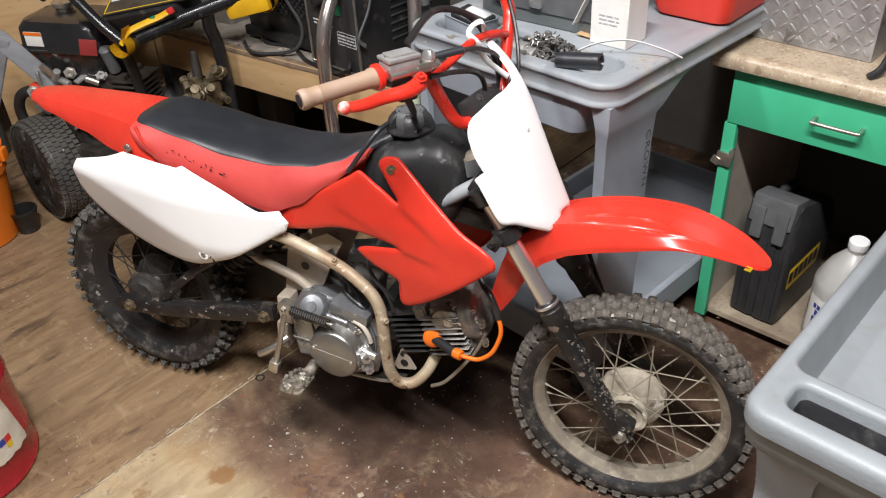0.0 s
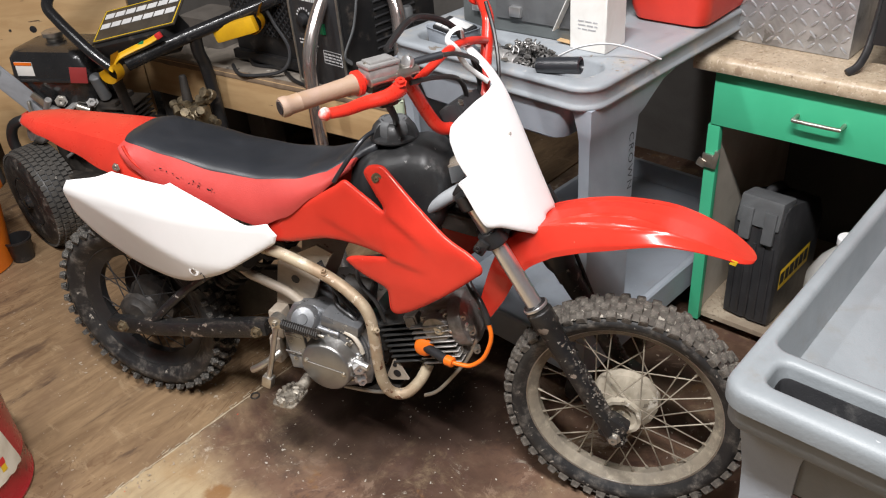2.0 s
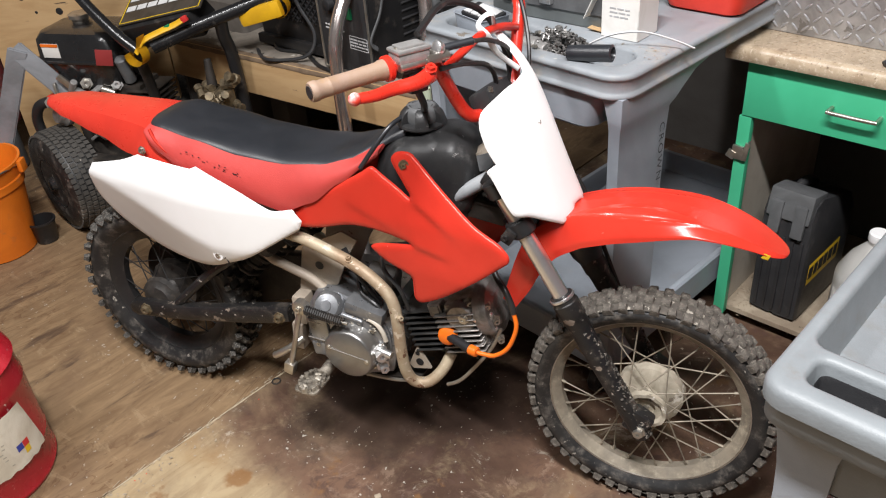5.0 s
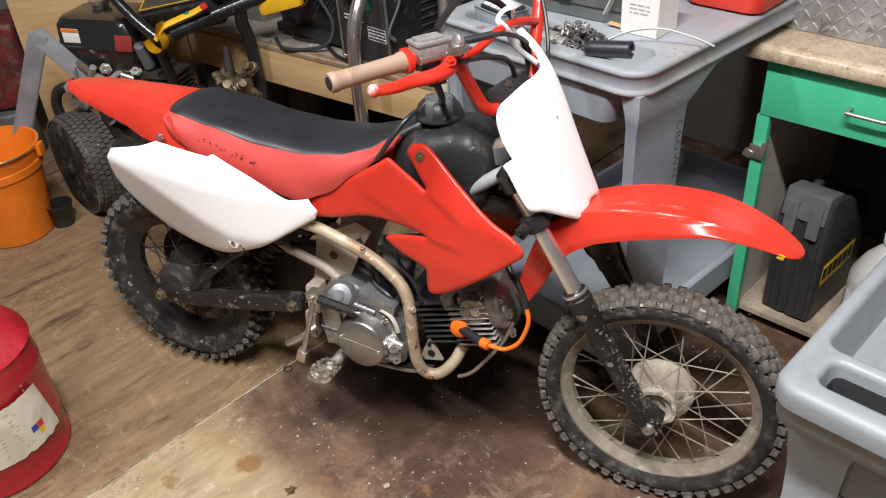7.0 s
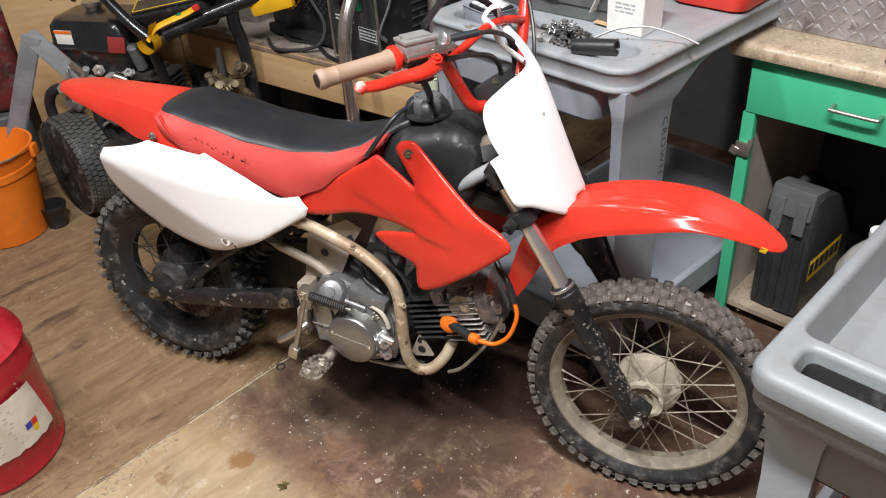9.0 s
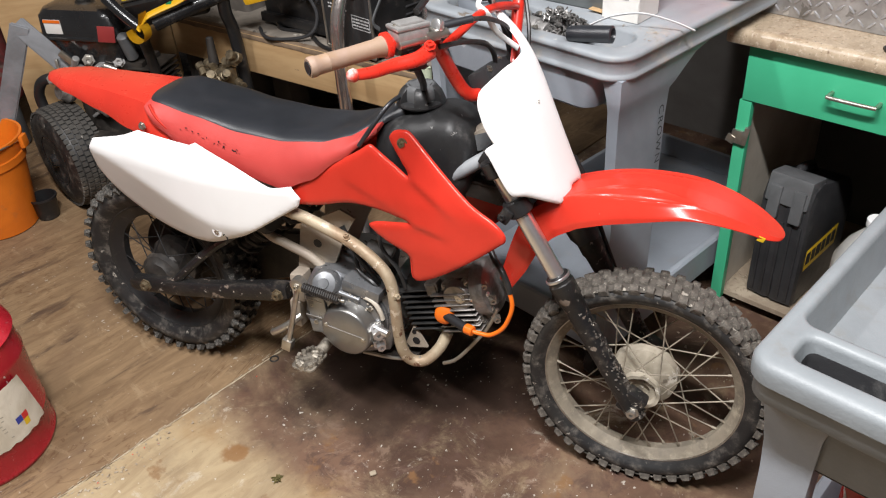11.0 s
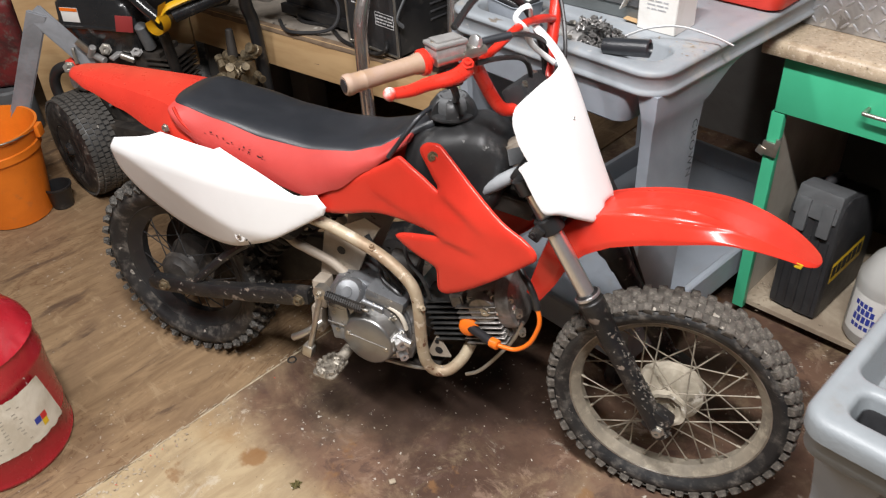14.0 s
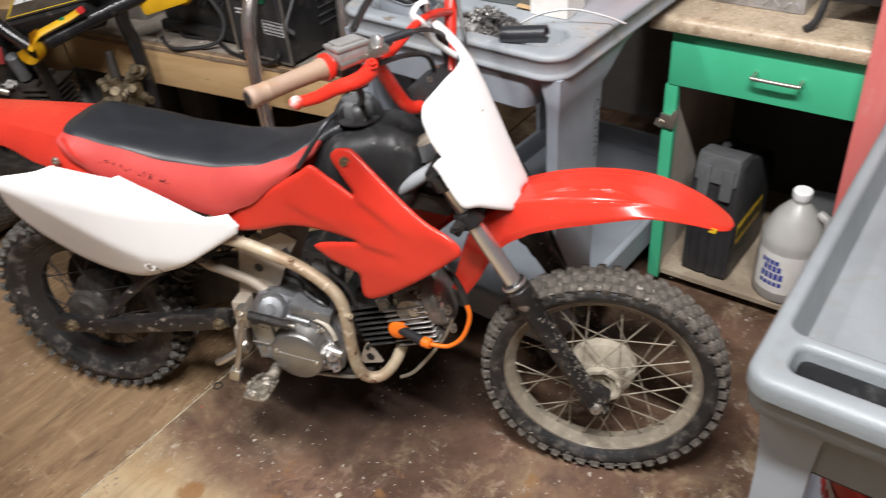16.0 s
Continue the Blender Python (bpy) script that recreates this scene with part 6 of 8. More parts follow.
# left fork boot of dark cloth
bm = bmesh.new()
turned(bm, fork_point(0.02, 0.088), FD, [(0, 0.020), (0.01, 0.033), (0.05, 0.030), (0.09, 0.036), (0.13, 0.031), (0.15, 0.026)], 18)
for v in bm.verts:
    v.co += Vector((1, 1, 1)) * 0.004 * noise.noise(v.co * 40)
part("fork_sock", bm, VINYL, bike, "crumpled black fork cover")

# front fender: loft along a line, hat-shaped across
ff = [(x, z - 0.006, w, d) for x, z, w, d in ((0.900, 0.430, 0.030, 0.034), (0.920, 0.490, 0.042, 0.052), (0.943, 0.555, 0.050, 0.062), (0.976, 0.608, 0.055, 0.070), (1.020, 0.637, 0.060, 0.066), (1.060, 0.656, 0.067, 0.058), (1.11, 0.672, 0.072, 0.048), (1.17, 0.681, 0.075, 0.037), (1.23, 0.680, 0.074, 0.024), (1.29, 0.669, 0.067, 0.014), (1.34, 0.653, 0.056, 0.008), (1.372, 0.638, 0.043, 0.006), (1.390, 0.629, 0.028, 0.004), (1.397, 0.625, 0.015, 0.003), (1.399, 0.624, 0.003, 0.002))]


def fender_mesh(line, steps, n, cross, thick=0.003):
    pts = spline([Vector((x, 0, z)) for x, z, *_ in line], steps)
    ws = spline([Vector((w, d, 0)) for x, z, w, d in line], steps)
    bm = bmesh.new()
    loops = []
    for i, p in enumerate(pts):
        d = (pts[min(i + 1, len(pts) - 1)] - pts[max(i - 1, 0)]).normalized()
        up = Vector((-d.z, 0, d.x))
        w, drop = ws[i].x, ws[i].y
        row = [cross(k / (n - 1) * 2 - 1, p.x) for k in range(n)]
        loops.append([p + Vector((0, a * w, 0)) + up * (b * drop + c) for a, b, c in row])
    rings(bm, loops, closed=False)
    bmesh.ops.recalc_face_normals(bm, faces=bm.faces[:])
    bmesh.ops.solidify(bm, geom=bm.faces[:], thickness=thick)
    return bm


def hat(u, x):
    """Across the fender: a crown, a shallow tray between two edges that run together at both ends, a chamfer and a skirt."""
    a = abs(u)
    swell = math.sin(math.pi * max(0, min((x - 1.035) / 0.225, 1)))
    a1, a2, a3 = 0.60 - 0.27 * swell, 0.64 + 0.02 * swell, 0.69 + 0.09 * swell
    h = 0.22 - 0.10 * a
    step = -0.0035 * swell * max(0, min((a - a1) / 0.03, 1))
    if a > a2:
        step -= 0.0055 * swell * min((a - a2) / (a3 - a2), 1)
    reach = max(0, min((x - 1.00) / 0.05, 1)) * max(0, min((1.38 - x) / 0.08, 1))
    for line, high in ((a1, 0.0020 * swell), (a2, 0.0016 * swell), (a3, 0.0020 * reach)):
        step += high * math.exp(-((a - line) / 0.022) ** 2)
    if a > a3:
        h -= 0.88 * ((a - a3) / (1 - a3)) ** 1.15
    return (math.copysign(min(a * 1.06, 1.0), u), h, step)


bm = fender_mesh(ff, 5, 121, hat)
part("front_fender", bm, RED, bike, "glossy red front fender with raised ridges", 34)
bm = bmesh.new()
box(bm, (1.364, -0.0450, 0.629), (0.012, 0.0016, 0.009), (0, 22, 16), 0.0004)
part("fender_sticker", bm, INKYEL, bike, "tiny yellow sticker")

# number plate on the bars: moulded, waisted, wrapped back at its edges
pl = [(0.0059, -0.0033, 1), (0.0407, 0.0041, 1), (0.0489, 0.0170), (0.0694, 0.0201, 1), (0.0821, 0.0181, 1), (0.0858, 0.0282), (0.0785, 0.0759), (0.0701, 0.1395), (0.0609, 0.2179), (0.0500, 0.2750), (0.0460, 0.3080), (0.0420, 0.3350), (0.0374, 0.3622), (0.0310, 0.3680), (0.0245, 0.3554), (0.0274, 0.3302), (0.0310, 0.2950), (0.0290, 0.2767, 1), (0.0, 0.2651), (-0.0306, 0.2581), (-0.0788, 0.2403), (-0.0906, 0.2309), (-0.0974, 0.2128), (-0.0975, 0.1820), (-0.0937, 0.1599), (-0.0884, 0.1423, 1), (-0.1093, 0.1373, 1), (-0.1049, 0.1242), (-0.0960, 0.0764), (-0.0891, 0.0524), (-0.0805, 0.0437), (-0.0593, 0.0356), (-0.0270, 0.0157)]
PLM = Matrix.Translation((1.0209, -0.0564, 0.6411)) @ pose(0, 0, 0, 0, 0, -24) @ pose(0, 0, 0, 0, -24, 0) @ Matrix.Scale(0.969, 4)


def plate_place(u, v, h):
    back = 1.7 * u * u + 3.6 * max(v - 0.25, 0) ** 2
    return PLM @ Vector((-back + h, u, v))


bm = panel(pl, plate_place, lip=0.007, depth=0.005, thick=-0.003, cell=0.009, relief=lambda u, v: -0.30 * max(0, min(0.05, (-0.088 - u) * 0.84 + (0.142 - v) * 0.54 + 0.002)) * max(0, min((v - 0.075) / 0.03, 1)) * (u < -0.02))
plate = part("number_plate", bm, WHITE, bike, "blank white plastic number plate", 50)
bm = bmesh.new()
bolt(bm, plate_place(0.0205, 0.185, 0.001), (0.95, 0, 0.3), 0.0035, 0.003)
part("plate_screw", bm, ZINC, plate)
bm = bmesh.new()
tube(bm, [plate_place(0.031, 0.345, -0.004), plate_place(0.030, 0.368, 0.004), (0.872, 0.012, 0.982), (0.858, 0.004, 0.978), (0.852, -0.004, 0.964), (0.868, -0.004, 0.950), plate_place(0.012, 0.325, -0.02), plate_place(0.030, 0.285, -0.012)], 0.0065, 10, 5, flat=0.3)
part("plate_strap", bm, WHITE, plate, "white strap looped over the cross brace")
bm = bmesh.new()
box(bm, (0.880, 0.02, 0.750), (0.03, 0.06, 0.07), (0, -25, -20), 0.01)
part("plate_bracket", bm, BLACK, bike)
bm = bmesh.new()
box(bm, (0.868, -0.030, 0.725), (0.004, 0.03, 0.03), (0, -20, -40), 0.002)
part("ignition_plate", bm, CASEGREY, bike, "small bare metal bracket")

# handlebar
bm = bmesh.new()
tube(bm, [(0.712, -0.306, 0.945), (0.770, -0.215, 0.950), (0.812, -0.140, 0.948), (0.822, -0.118, 0.930), (0.835, -0.075, 0.860), (0.848, -0.058, 0.828), (0.862, -0.040, 0.818), (0.880, 0.0, 0.818), (0.888, 0.040, 0.820), (0.890, 0.062, 0.834), (0.885, 0.085, 0.870), (0.880, 0.125, 0.945), (0.870, 0.150, 0.972), (0.82, 0.24, 0.985), (0.770, 0.325, 0.985)], 0.0115, 14)
part("handlebar", bm, REDBAR, bike, "red painted bent handlebar")
bm = bmesh.new()
tube(bm, [(0.824, -0.112, 0.915), (0.843, -0.06, 0.935), (0.860, -0.005, 0.952), (0.874, 0.055, 0.948), (0.882, 0.118, 0.930)], 0.0075, 10)
part("cross_brace", bm, REDBAR, bike, "thin red cross brace")
for a, b in (((0.712, -0.306, 0.945), (0.778, -0.203, 0.950)), ((0.770, 0.325, 0.985), (0.82, 0.235, 0.985))):
    bm = bmesh.new()
    d = Vector(b) - Vector(a)
    L = d.length
    turned(bm, Vector(a) - d.normalized() * 0.012, d, [(0.010, 0.0085), (0.0, 0.0095), (0.0, 0.0135), (0.003, 0.0158), (0.011, 0.0160), (0.014, 0.0146), (L * 0.25, 0.0142), (L * 0.26, 0.0148), (L * 0.27, 0.0142), (L * 0.6, 0.0138), (L - 0.006, 0.0146), (L, 0.0165), (L + 0.010, 0.0165)], 28)
    g = part("grip", bm, GRIP, bike, "worn tan rubber grip")
    bm = bmesh.new()
    turned(bm, Vector(a) - d.normalized() * 0.0135, d, [(0.0, 0.0085), (0.0, 0.0100), (0.004, 0.0100), (0.006, 0.0085), (0.012, 0.0075), (0.013, 0.0)], 20)
    part("bar_end", bm, INKB, g, "dark hollow bar end")
    bm = bmesh.new()
    turned(bm, Vector(b) - d.normalized() * 0.006, d, [(0, 0.018), (0.002, 0.0205), (0.010, 0.0205), (0.012, 0.018)], 24)
    part("grip_flange", bm, REDBAR, g, "red grip flange")
# brake master cylinder and lever
M_ = pose(0.802, -0.172, 0.956, 0, 0, 57) @ Matrix.Diagonal((0.88, 0.9, 0.8, 1))
bm = bmesh.new()
box(bm, (0, 0.0, 0.010), (0.064, 0.040, 0.022), bevel=0.005)
box(bm, (0, 0.0, 0.024), (0.068, 0.044, 0.009), bevel=0.004)
box(bm, (0, 0.0, 0.0305), (0.052, 0.030, 0.006), bevel=0.003)
bm.transform(M_)
mc = part("brake_reservoir", bm, ALU, bike, "dull cast brake fluid reservoir")
bm = bmesh.new()
for sx in (-0.026, 0.026):
    bolt(bm, M_ @ Vector((sx, -0.0, 0.028)), (0, 0, 1), 0.003, 0.003)
part("reservoir_screw", bm, ZINC, mc)
bm = bmesh.new()
cyl(bm, (-0.030, -0.012, -0.006), (0.075, -0.010, -0.004), 0.0105, 14, soft=0.002)
box(bm, (0.040, -0.006, -0.002), (0.030, 0.034, 0.020), bevel=0.004)
box(bm, (0.020, 0.020, -0.018), (0.022, 0.03, 0.034), bevel=0.004)
bm.transform(M_)
part("brake_cylinder", bm, ZINC, bike, "plated brake cylinder body")
bm = bmesh.new()
tube(bm, [(0.834, -0.165, 0.934), (0.826, -0.195, 0.930), (0.800, -0.228, 0.928), (0.785, -0.262, 0.928), (0.767, -0.287, 0.930)], lambda t: 0.0135 - 0.005 * t, 12, flat=0.8)
lever = part("brake_lever", bm, REDBAR, bike, "red brake lever")
bm = bmesh.new()
bmesh.ops.create_uvsphere(bm, u_segments=16, v_segments=10, radius=0.0105, matrix=pose(0.765, -0.289, 0.930))
part("lever_ball", bm, surf("worn_red_paint", (0.66, 0.05, 0.03), (0.7, 0.62, 0.58), 60, 0.4, bump=0.1), lever, "worn red ball end")
bm = bmesh.new()
bolt(bm, (0.838, -0.172, 0.944), (0.3, -0.4, 0.9), 0.007, 0.008)
part("lever_pivot", bm, REDBAR, lever)
# throttle housing and cables
bm = bmesh.new()
cyl(bm, (0.785, -0.192, 0.951), (0.806, -0.158, 0.950), 0.021, 18, soft=0.004)
box(bm, (0.805, -0.165, 0.920), (0.035, 0.03, 0.035), (0, 0, 57), 0.006)
part("throttle_housing", bm, BLACK, bike)
for pts, r in (([(0.870, -0.090, 0.966), (0.885, -0.03, 0.950), (0.895, 0.03, 0.915), (0.890, 0.04, 0.86), (0.88, 0.03, 0.79)], 0.004),
               ([(0.800, -0.135, 0.985), (0.800, -0.02, 1.005), (0.835, 0.07, 0.965), (0.875, 0.08, 0.88), (0.89, 0.05, 0.79)], 0.006),
               ([(0.835, -0.130, 0.930), (0.862, -0.08, 0.925), (0.878, -0.02, 0.90), (0.878, 0.01, 0.84), (0.87, -0.01, 0.74)], 0.0045),
               ([(0.872, 0.140, 0.995), (0.900, 0.105, 0.945), (0.918, 0.07, 0.88), (0.91, 0.05, 0.80)], 0.0038),
               ([(0.805, -0.165, 0.910), (0.796, -0.13, 0.880), (0.772, -0.07, 0.840), (0.745, -0.015, 0.806), (0.738, -0.004, 0.798)], 0.0065),
               ([(1.005, 0.095, 0.66), (1.035, 0.098, 0.60), (1.06, 0.10, 0.52), (1.10, 0.10, 0.42)], 0.0045)):
    bm = bmesh.new()
    tube(bm, pts, r, 8)
    part("cable", bm, BLACK, bike, "black control cable")
bm = bmesh.new()
cyl(bm, (0.836, -0.126, 0.962), (0.876, -0.085, 0.966), 0.0065, 12, soft=0.002)
part("cable_boot", bm, VINYL, bike, "black rubber cable boot")
bm = bmesh.new()
turned(bm, (0.838, -0.130, 0.964), (-0.3, -0.6, 0.2), [(0, 0.010), (0.004, 0.012), (0.010, 0.012), (0.012, 0.008)], 14)
part("banjo_bolt", bm, CHROME, bike)
bm = bmesh.new()
box(bm, (0.872, 0.005, 0.838), (0.045, 0.085, 0.042), (0, -30, -8), 0.008)
part("bar_clamp", bm, CASE, bike, "dark bar clamp")
for yy in (-0.035, 0.015):
    bm = bmesh.new()
    bolt(bm, (0.878, yy + 0.01, 0.860), (0.3, 0, 1), 0.005, 0.006)
    part("clamp_bolt", bm, ZINC, bike)

# tank
tank_rows = [(0.640, 0.030, 0.700, 0.66), (0.665, 0.066, 0.752, 0.62), (0.700, 0.080, 0.772, 0.58), (0.745, 0.084, 0.782, 0.56), (0.780, 0.082, 0.790, 0.56), (0.812, 0.074, 0.788, 0.58), (0.838, 0.060, 0.770, 0.62), (0.855, 0.036, 0.730, 0.66)]
bm = bmesh.new()
xs = [0.640 + 0.215 * k / 26 for k in range(27)]
loops = []
for x in xs:
    w, zt, zb = lerp_table(tank_rows, x)
    zt -= 0.015
    lp = []
    for k in range(28):
        a = 2 * math.pi * k / 28
        ca, sa = math.cos(a), math.sin(a)
        yy = w * math.copysign(abs(ca) ** 0.62, ca)
        zz = (zt + zb) / 2 + (zt - zb) / 2 * math.copysign(abs(sa) ** 0.62, sa)
        lp.append(Vector((x, yy, zz)))
    loops.append(lp)
rings(bm, loops)
part("fuel_tank", bm, TANK, bike, "scuffed black plastic fuel tank", 60)
bm = bmesh.new()
cap_c = Vector((0.732, 0.0, 0.777))
turned(bm, cap_c, (0, 0, 1), [(0, 0.030), (0.010, 0.033), (0.024, 0.032), (0.030, 0.029), (0.033, 0.024), (0.0315, 0.018), (0.0315, 0.0)], 36)
cap = part("tank_cap", bm, CASEGREY, bike, "scalloped black tank cap")
for k in range(5):
    a = 2 * math.pi * k / 5 - 1.15
    bm = bmesh.new()
    rows_ = ((0.020, 0.030, 0.009, 0.007), (0.030, 0.028, 0.0105, 0.009), (0.038, 0.020, 0.0115, 0.012), (0.043, 0.008, 0.012, 0.012), (0.045, -0.002, 0.013, 0.006))
    rings(bm, [[Vector((r, -w, z)), Vector((r, -w * 0.7, z + 0.003)), Vector((r, w * 0.7, z + 0.003)), Vector((r, w, z)), Vector((r - d, w * 0.9, z - 0.004)), Vector((r - d, -w * 0.9, z - 0.004))] for r, z, w, d in rows_])
    bm.transform(Matrix.Translation(cap_c) @ pose(0, 0, 0, 0, 0, math.degrees(a)))
    part("cap_lug", bm, TANK, cap)
bm = bmesh.new()
turned(bm, cap_c + Vector((0, 0, -0.006)), (0, 0, 1), [(0, 0.044), (0.004, 0.047), (0.008, 0.046), (0.010, 0.040)], 40)
part("cap_skirt", bm, TANK, cap)

# seat
seat_rows = [(0.120, 0.062, 0.748, 0.742), (0.15, 0.080, 0.750, 0.740), (0.25, 0.086, 0.736, 0.722), (0.36, 0.088, 0.720, 0.701), (0.46, 0.087, 0.712, 0.696), (0.55, 0.082, 0.718, 0.708), (0.61, 0.074, 0.735, 0.724), (0.655, 0.056, 0.758, 0.744), (0.695, 0.042, 0.780, 0.762), (0.712, 0.034, 0.786, 0.772)]
seat_rows = [(x, w, zt - 0.009, min(zs, zt - 0.013)) for x, w, zt, zs in seat_rows]
bm = bmesh.new()
loops = []
for k in range(44):
    x = 0.125 + 0.587 * k / 43
    w, zt, zs = lerp_table(seat_rows, x)
    lp = []
    for j in range(41):
        u = math.sin((j / 40 * 2 - 1) * math.pi / 2)
        lp.append(Vector((x, u * w, zs - 0.012 + (zt - zs + 0.012) * math.sqrt(max(0, 1 - abs(u) ** 3.4)))))
    loops.append(lp)
rings(bm, loops, closed=False)
bmesh.ops.recalc_face_normals(bm, faces=bm.faces[:])
bmesh.ops.solidify(bm, geom=bm.faces[:], thickness=0.012)
seat = part("seat", bm, VINYL, bike, "long black vinyl seat with red sides", 60)
for side in (-1, 1):
    bm = bmesh.new()
    loops = []
    for k in range(40):
        x = 0.128 + 0.545 * k / 39
        w, zt, zs = lerp_table(seat_rows, x)
        (zb,) = lerp_table([(0.128, 0.722), (0.17, 0.690), (0.235, 0.648), (0.35, 0.625), (0.465, 0.602), (0.53, 0.630), (0.60, 0.682), (0.655, 0.722), (0.673, 0.738)], x)
        zb = min(zb, zs - 0.008)
        bulge = 0.010
        lp = []
        for j in range(9):
            t_ = j / 8
            lp.append(Vector((x, side * (w + 0.001 + bulge * math.sin(math.pi * t_) + 0.024 * t_), zs - (0.006 if side < 0 else 0.014) + (zb - zs) * t_)))
        loops.append(lp)
    rings(bm, loops, closed=False)
    bmesh.ops.recalc_face_normals(bm, faces=bm.faces[:])
    bmesh.ops.solidify(bm, geom=bm.faces[:], thickness=0.006)
    sp = part("seat_side", bm, SEATRED, seat, "red vinyl seat side", 60)
    if side < 0:
        bm = bmesh.new()
        rng = random.Random(21)
        for k in range(26):
            f = rng.random() ** 0.5
            x = 0.22 + 0.155 * f
            w, zt, zs = lerp_table(seat_rows, x)
            z = zs - 0.030 + rng.gauss(0, 0.004) - 0.012 * f
            t_ = 0.35
            cy = -(w + 0.0030 + 0.010 * math.sin(math.pi * t_) + 0.024 * t_)
            box(bm, (x, cy - 0.0015, z), (rng.uniform(0.001, 0.006), 0.0006, rng.uniform(0.001, 0.0035)), (0, rng.uniform(-60, 60), 0), 0)
        part("worn_print", bm, INKB, seat, "worn black remains of printing")
# seat edge piping between tank and seat
bm = bmesh.new()
tube(bm, [(0.645, -0.098, 0.712), (0.672, -0.086, 0.752), (0.695, -0.060, 0.786), (0.705, -0.02, 0.792)], 0.0045, 10)
part("seat_strap", bm, VINYL, seat)

# rear fender
rows = [(-0.222, 0.014, 0.730, 0.722), (-0.205, 0.032, 0.735, 0.719), (-0.14, 0.050, 0.738, 0.706), (-0.03, 0.066, 0.734, 0.684), (0.06, 0.080, 0.730, 0.658), (0.12, 0.090, 0.726, 0.646), (0.155, 0.096, 0.722, 0.640), (0.19, 0.100, 0.690, 0.638), (0.235, 0.104, 0.660, 0.638)]
bm = bmesh.new()
loops = []
for k in range(36):
    x = -0.222 + 0.457 * k / 35
    w, zt, zb = lerp_table(rows, x)
    lp = []
    for j in range(41):
        u = j / 40 * 2 - 1
        a = abs(u)
        if a < 0.55:
            q = a / 0.55
            yy, zz = w * 0.84 * q, zt - 0.004 * q ** 2
        else:
            q = (a - 0.55) / 0.45
            yy = w * (0.84 + 0.20 * math.sin(q * math.pi / 2)) + 0.004 * math.exp(-((x - 0.125) / 0.012) ** 2)
            zz = zt - 0.004 - (zt - 0.004 - zb) * (q ** 1.05)
        if 0.16 < x < 0.235 and a < 0.5:
            zz -= 0.01 * min((x - 0.16) / 0.02, 1)
        lp.append(Vector((x, math.copysign(yy, u), zz)))
    loops.append(lp)
rings(bm, loops, closed=False)
bmesh.ops.recalc_face_normals(bm, faces=bm.faces[:])
bmesh.ops.solidify(bm, geom=bm.faces[:], thickness=0.003)
rf = part("rear_fender", bm, CHIPPED, bike, "red rear fender with chipped edges", 28)
for side in (-1,):
    bm = bmesh.new()
    tube(bm, [(0.150, side * 0.097, 0.730), (0.163, side * 0.102, 0.711), (0.180, side * 0.104, 0.695), (0.203, side * 0.105, 0.680), (0.258, side * 0.107, 0.657)], 0.0042, 10, 5, flat=0.8)
    part("fender_lip", bm, RED, rf, "raised red rim round the seat")
bm = bmesh.new()
bolt(bm, (0.120, -0.1005, 0.680), (0, -1, 0.1), 0.0065, 0.006)
part("fender_bolt", bm, ZINC, rf)

# white side panels
sp_out = [(-0.060, 0.607, 1), (-0.049, 0.6235, 1), (0.043, 0.645), (0.1005, 0.667, 1), (0.18, 0.666), (0.255, 0.665, 1), (0.271, 0.672, 1), (0.36, 0.640), (0.439, 0.604), (0.4575, 0.6025), (0.490, 0.608, 1), (0.508, 0.584, 1), (0.501, 0.566, 1), (0.445, 0.5295), (0.368, 0.481), (0.317, 0.4585), (0.256, 0.4315), (0.192, 0.4175), (0.115, 0.414), (0.050, 0.423), (-0.015, 0.452), (-0.053, 0.487), (-0.075, 0.534), (-0.068, 0.585)]
for side in (-1, 1):
    def side_place(u, v, h, side=side):
        out = 0.094 + 0.052 * math.exp(-((u - 0.30) / 0.26) ** 2) - 0.02 * max(0, v - 0.60) / 0.07
        fold = max(0.588 - 0.31 * u, 0.4975) - v  # below the fold the panel leans in under the bike
        lean = 0.32 * (fold + math.sqrt(fold * fold + 0.00002)) / 2
        return Vector((u, side * (out - lean + h), v))

    bm = panel(sp_out, side_place, lip=0.007, depth=0.006, thick=0.004, cell=0.010)
    pn = part("side_panel", bm, WHITE, bike, "blank white plastic side panel", 55)
    bm = bmesh.new()
    p = side_place(0.297, 0.4775, 0.0)
    bolt(bm, p + Vector((0, side * -0.002, 0)), (0, side, 0), 0.006, 0.005)
    part("panel_screw", bm, ZINC, pn)
    bm = bmesh.new()
    turned(bm, p + Vector((0, side * -0.001, 0)), (0, side, 0), [(0, 0.0125), (0.0015, 0.0125), (0.0015, 0.009)], 18)
    part("screw_cup", bm, WHITE, pn)
    bm = bmesh.new()
    for du, dv, hh, tilt in ((0.016, -0.005, 0.006, 40), (0.020, -0.012, 0.010, -25), (0.018, -0.021, 0.012, 15)):
        box(bm, tuple(side_place(0.297 + du, 0.4775 + dv, 0.0005)), (0.0022, 0.0015, hh), (0, tilt, 0), 0)
    part("crack", bm, INKB, pn, "dark crack beside the screw")

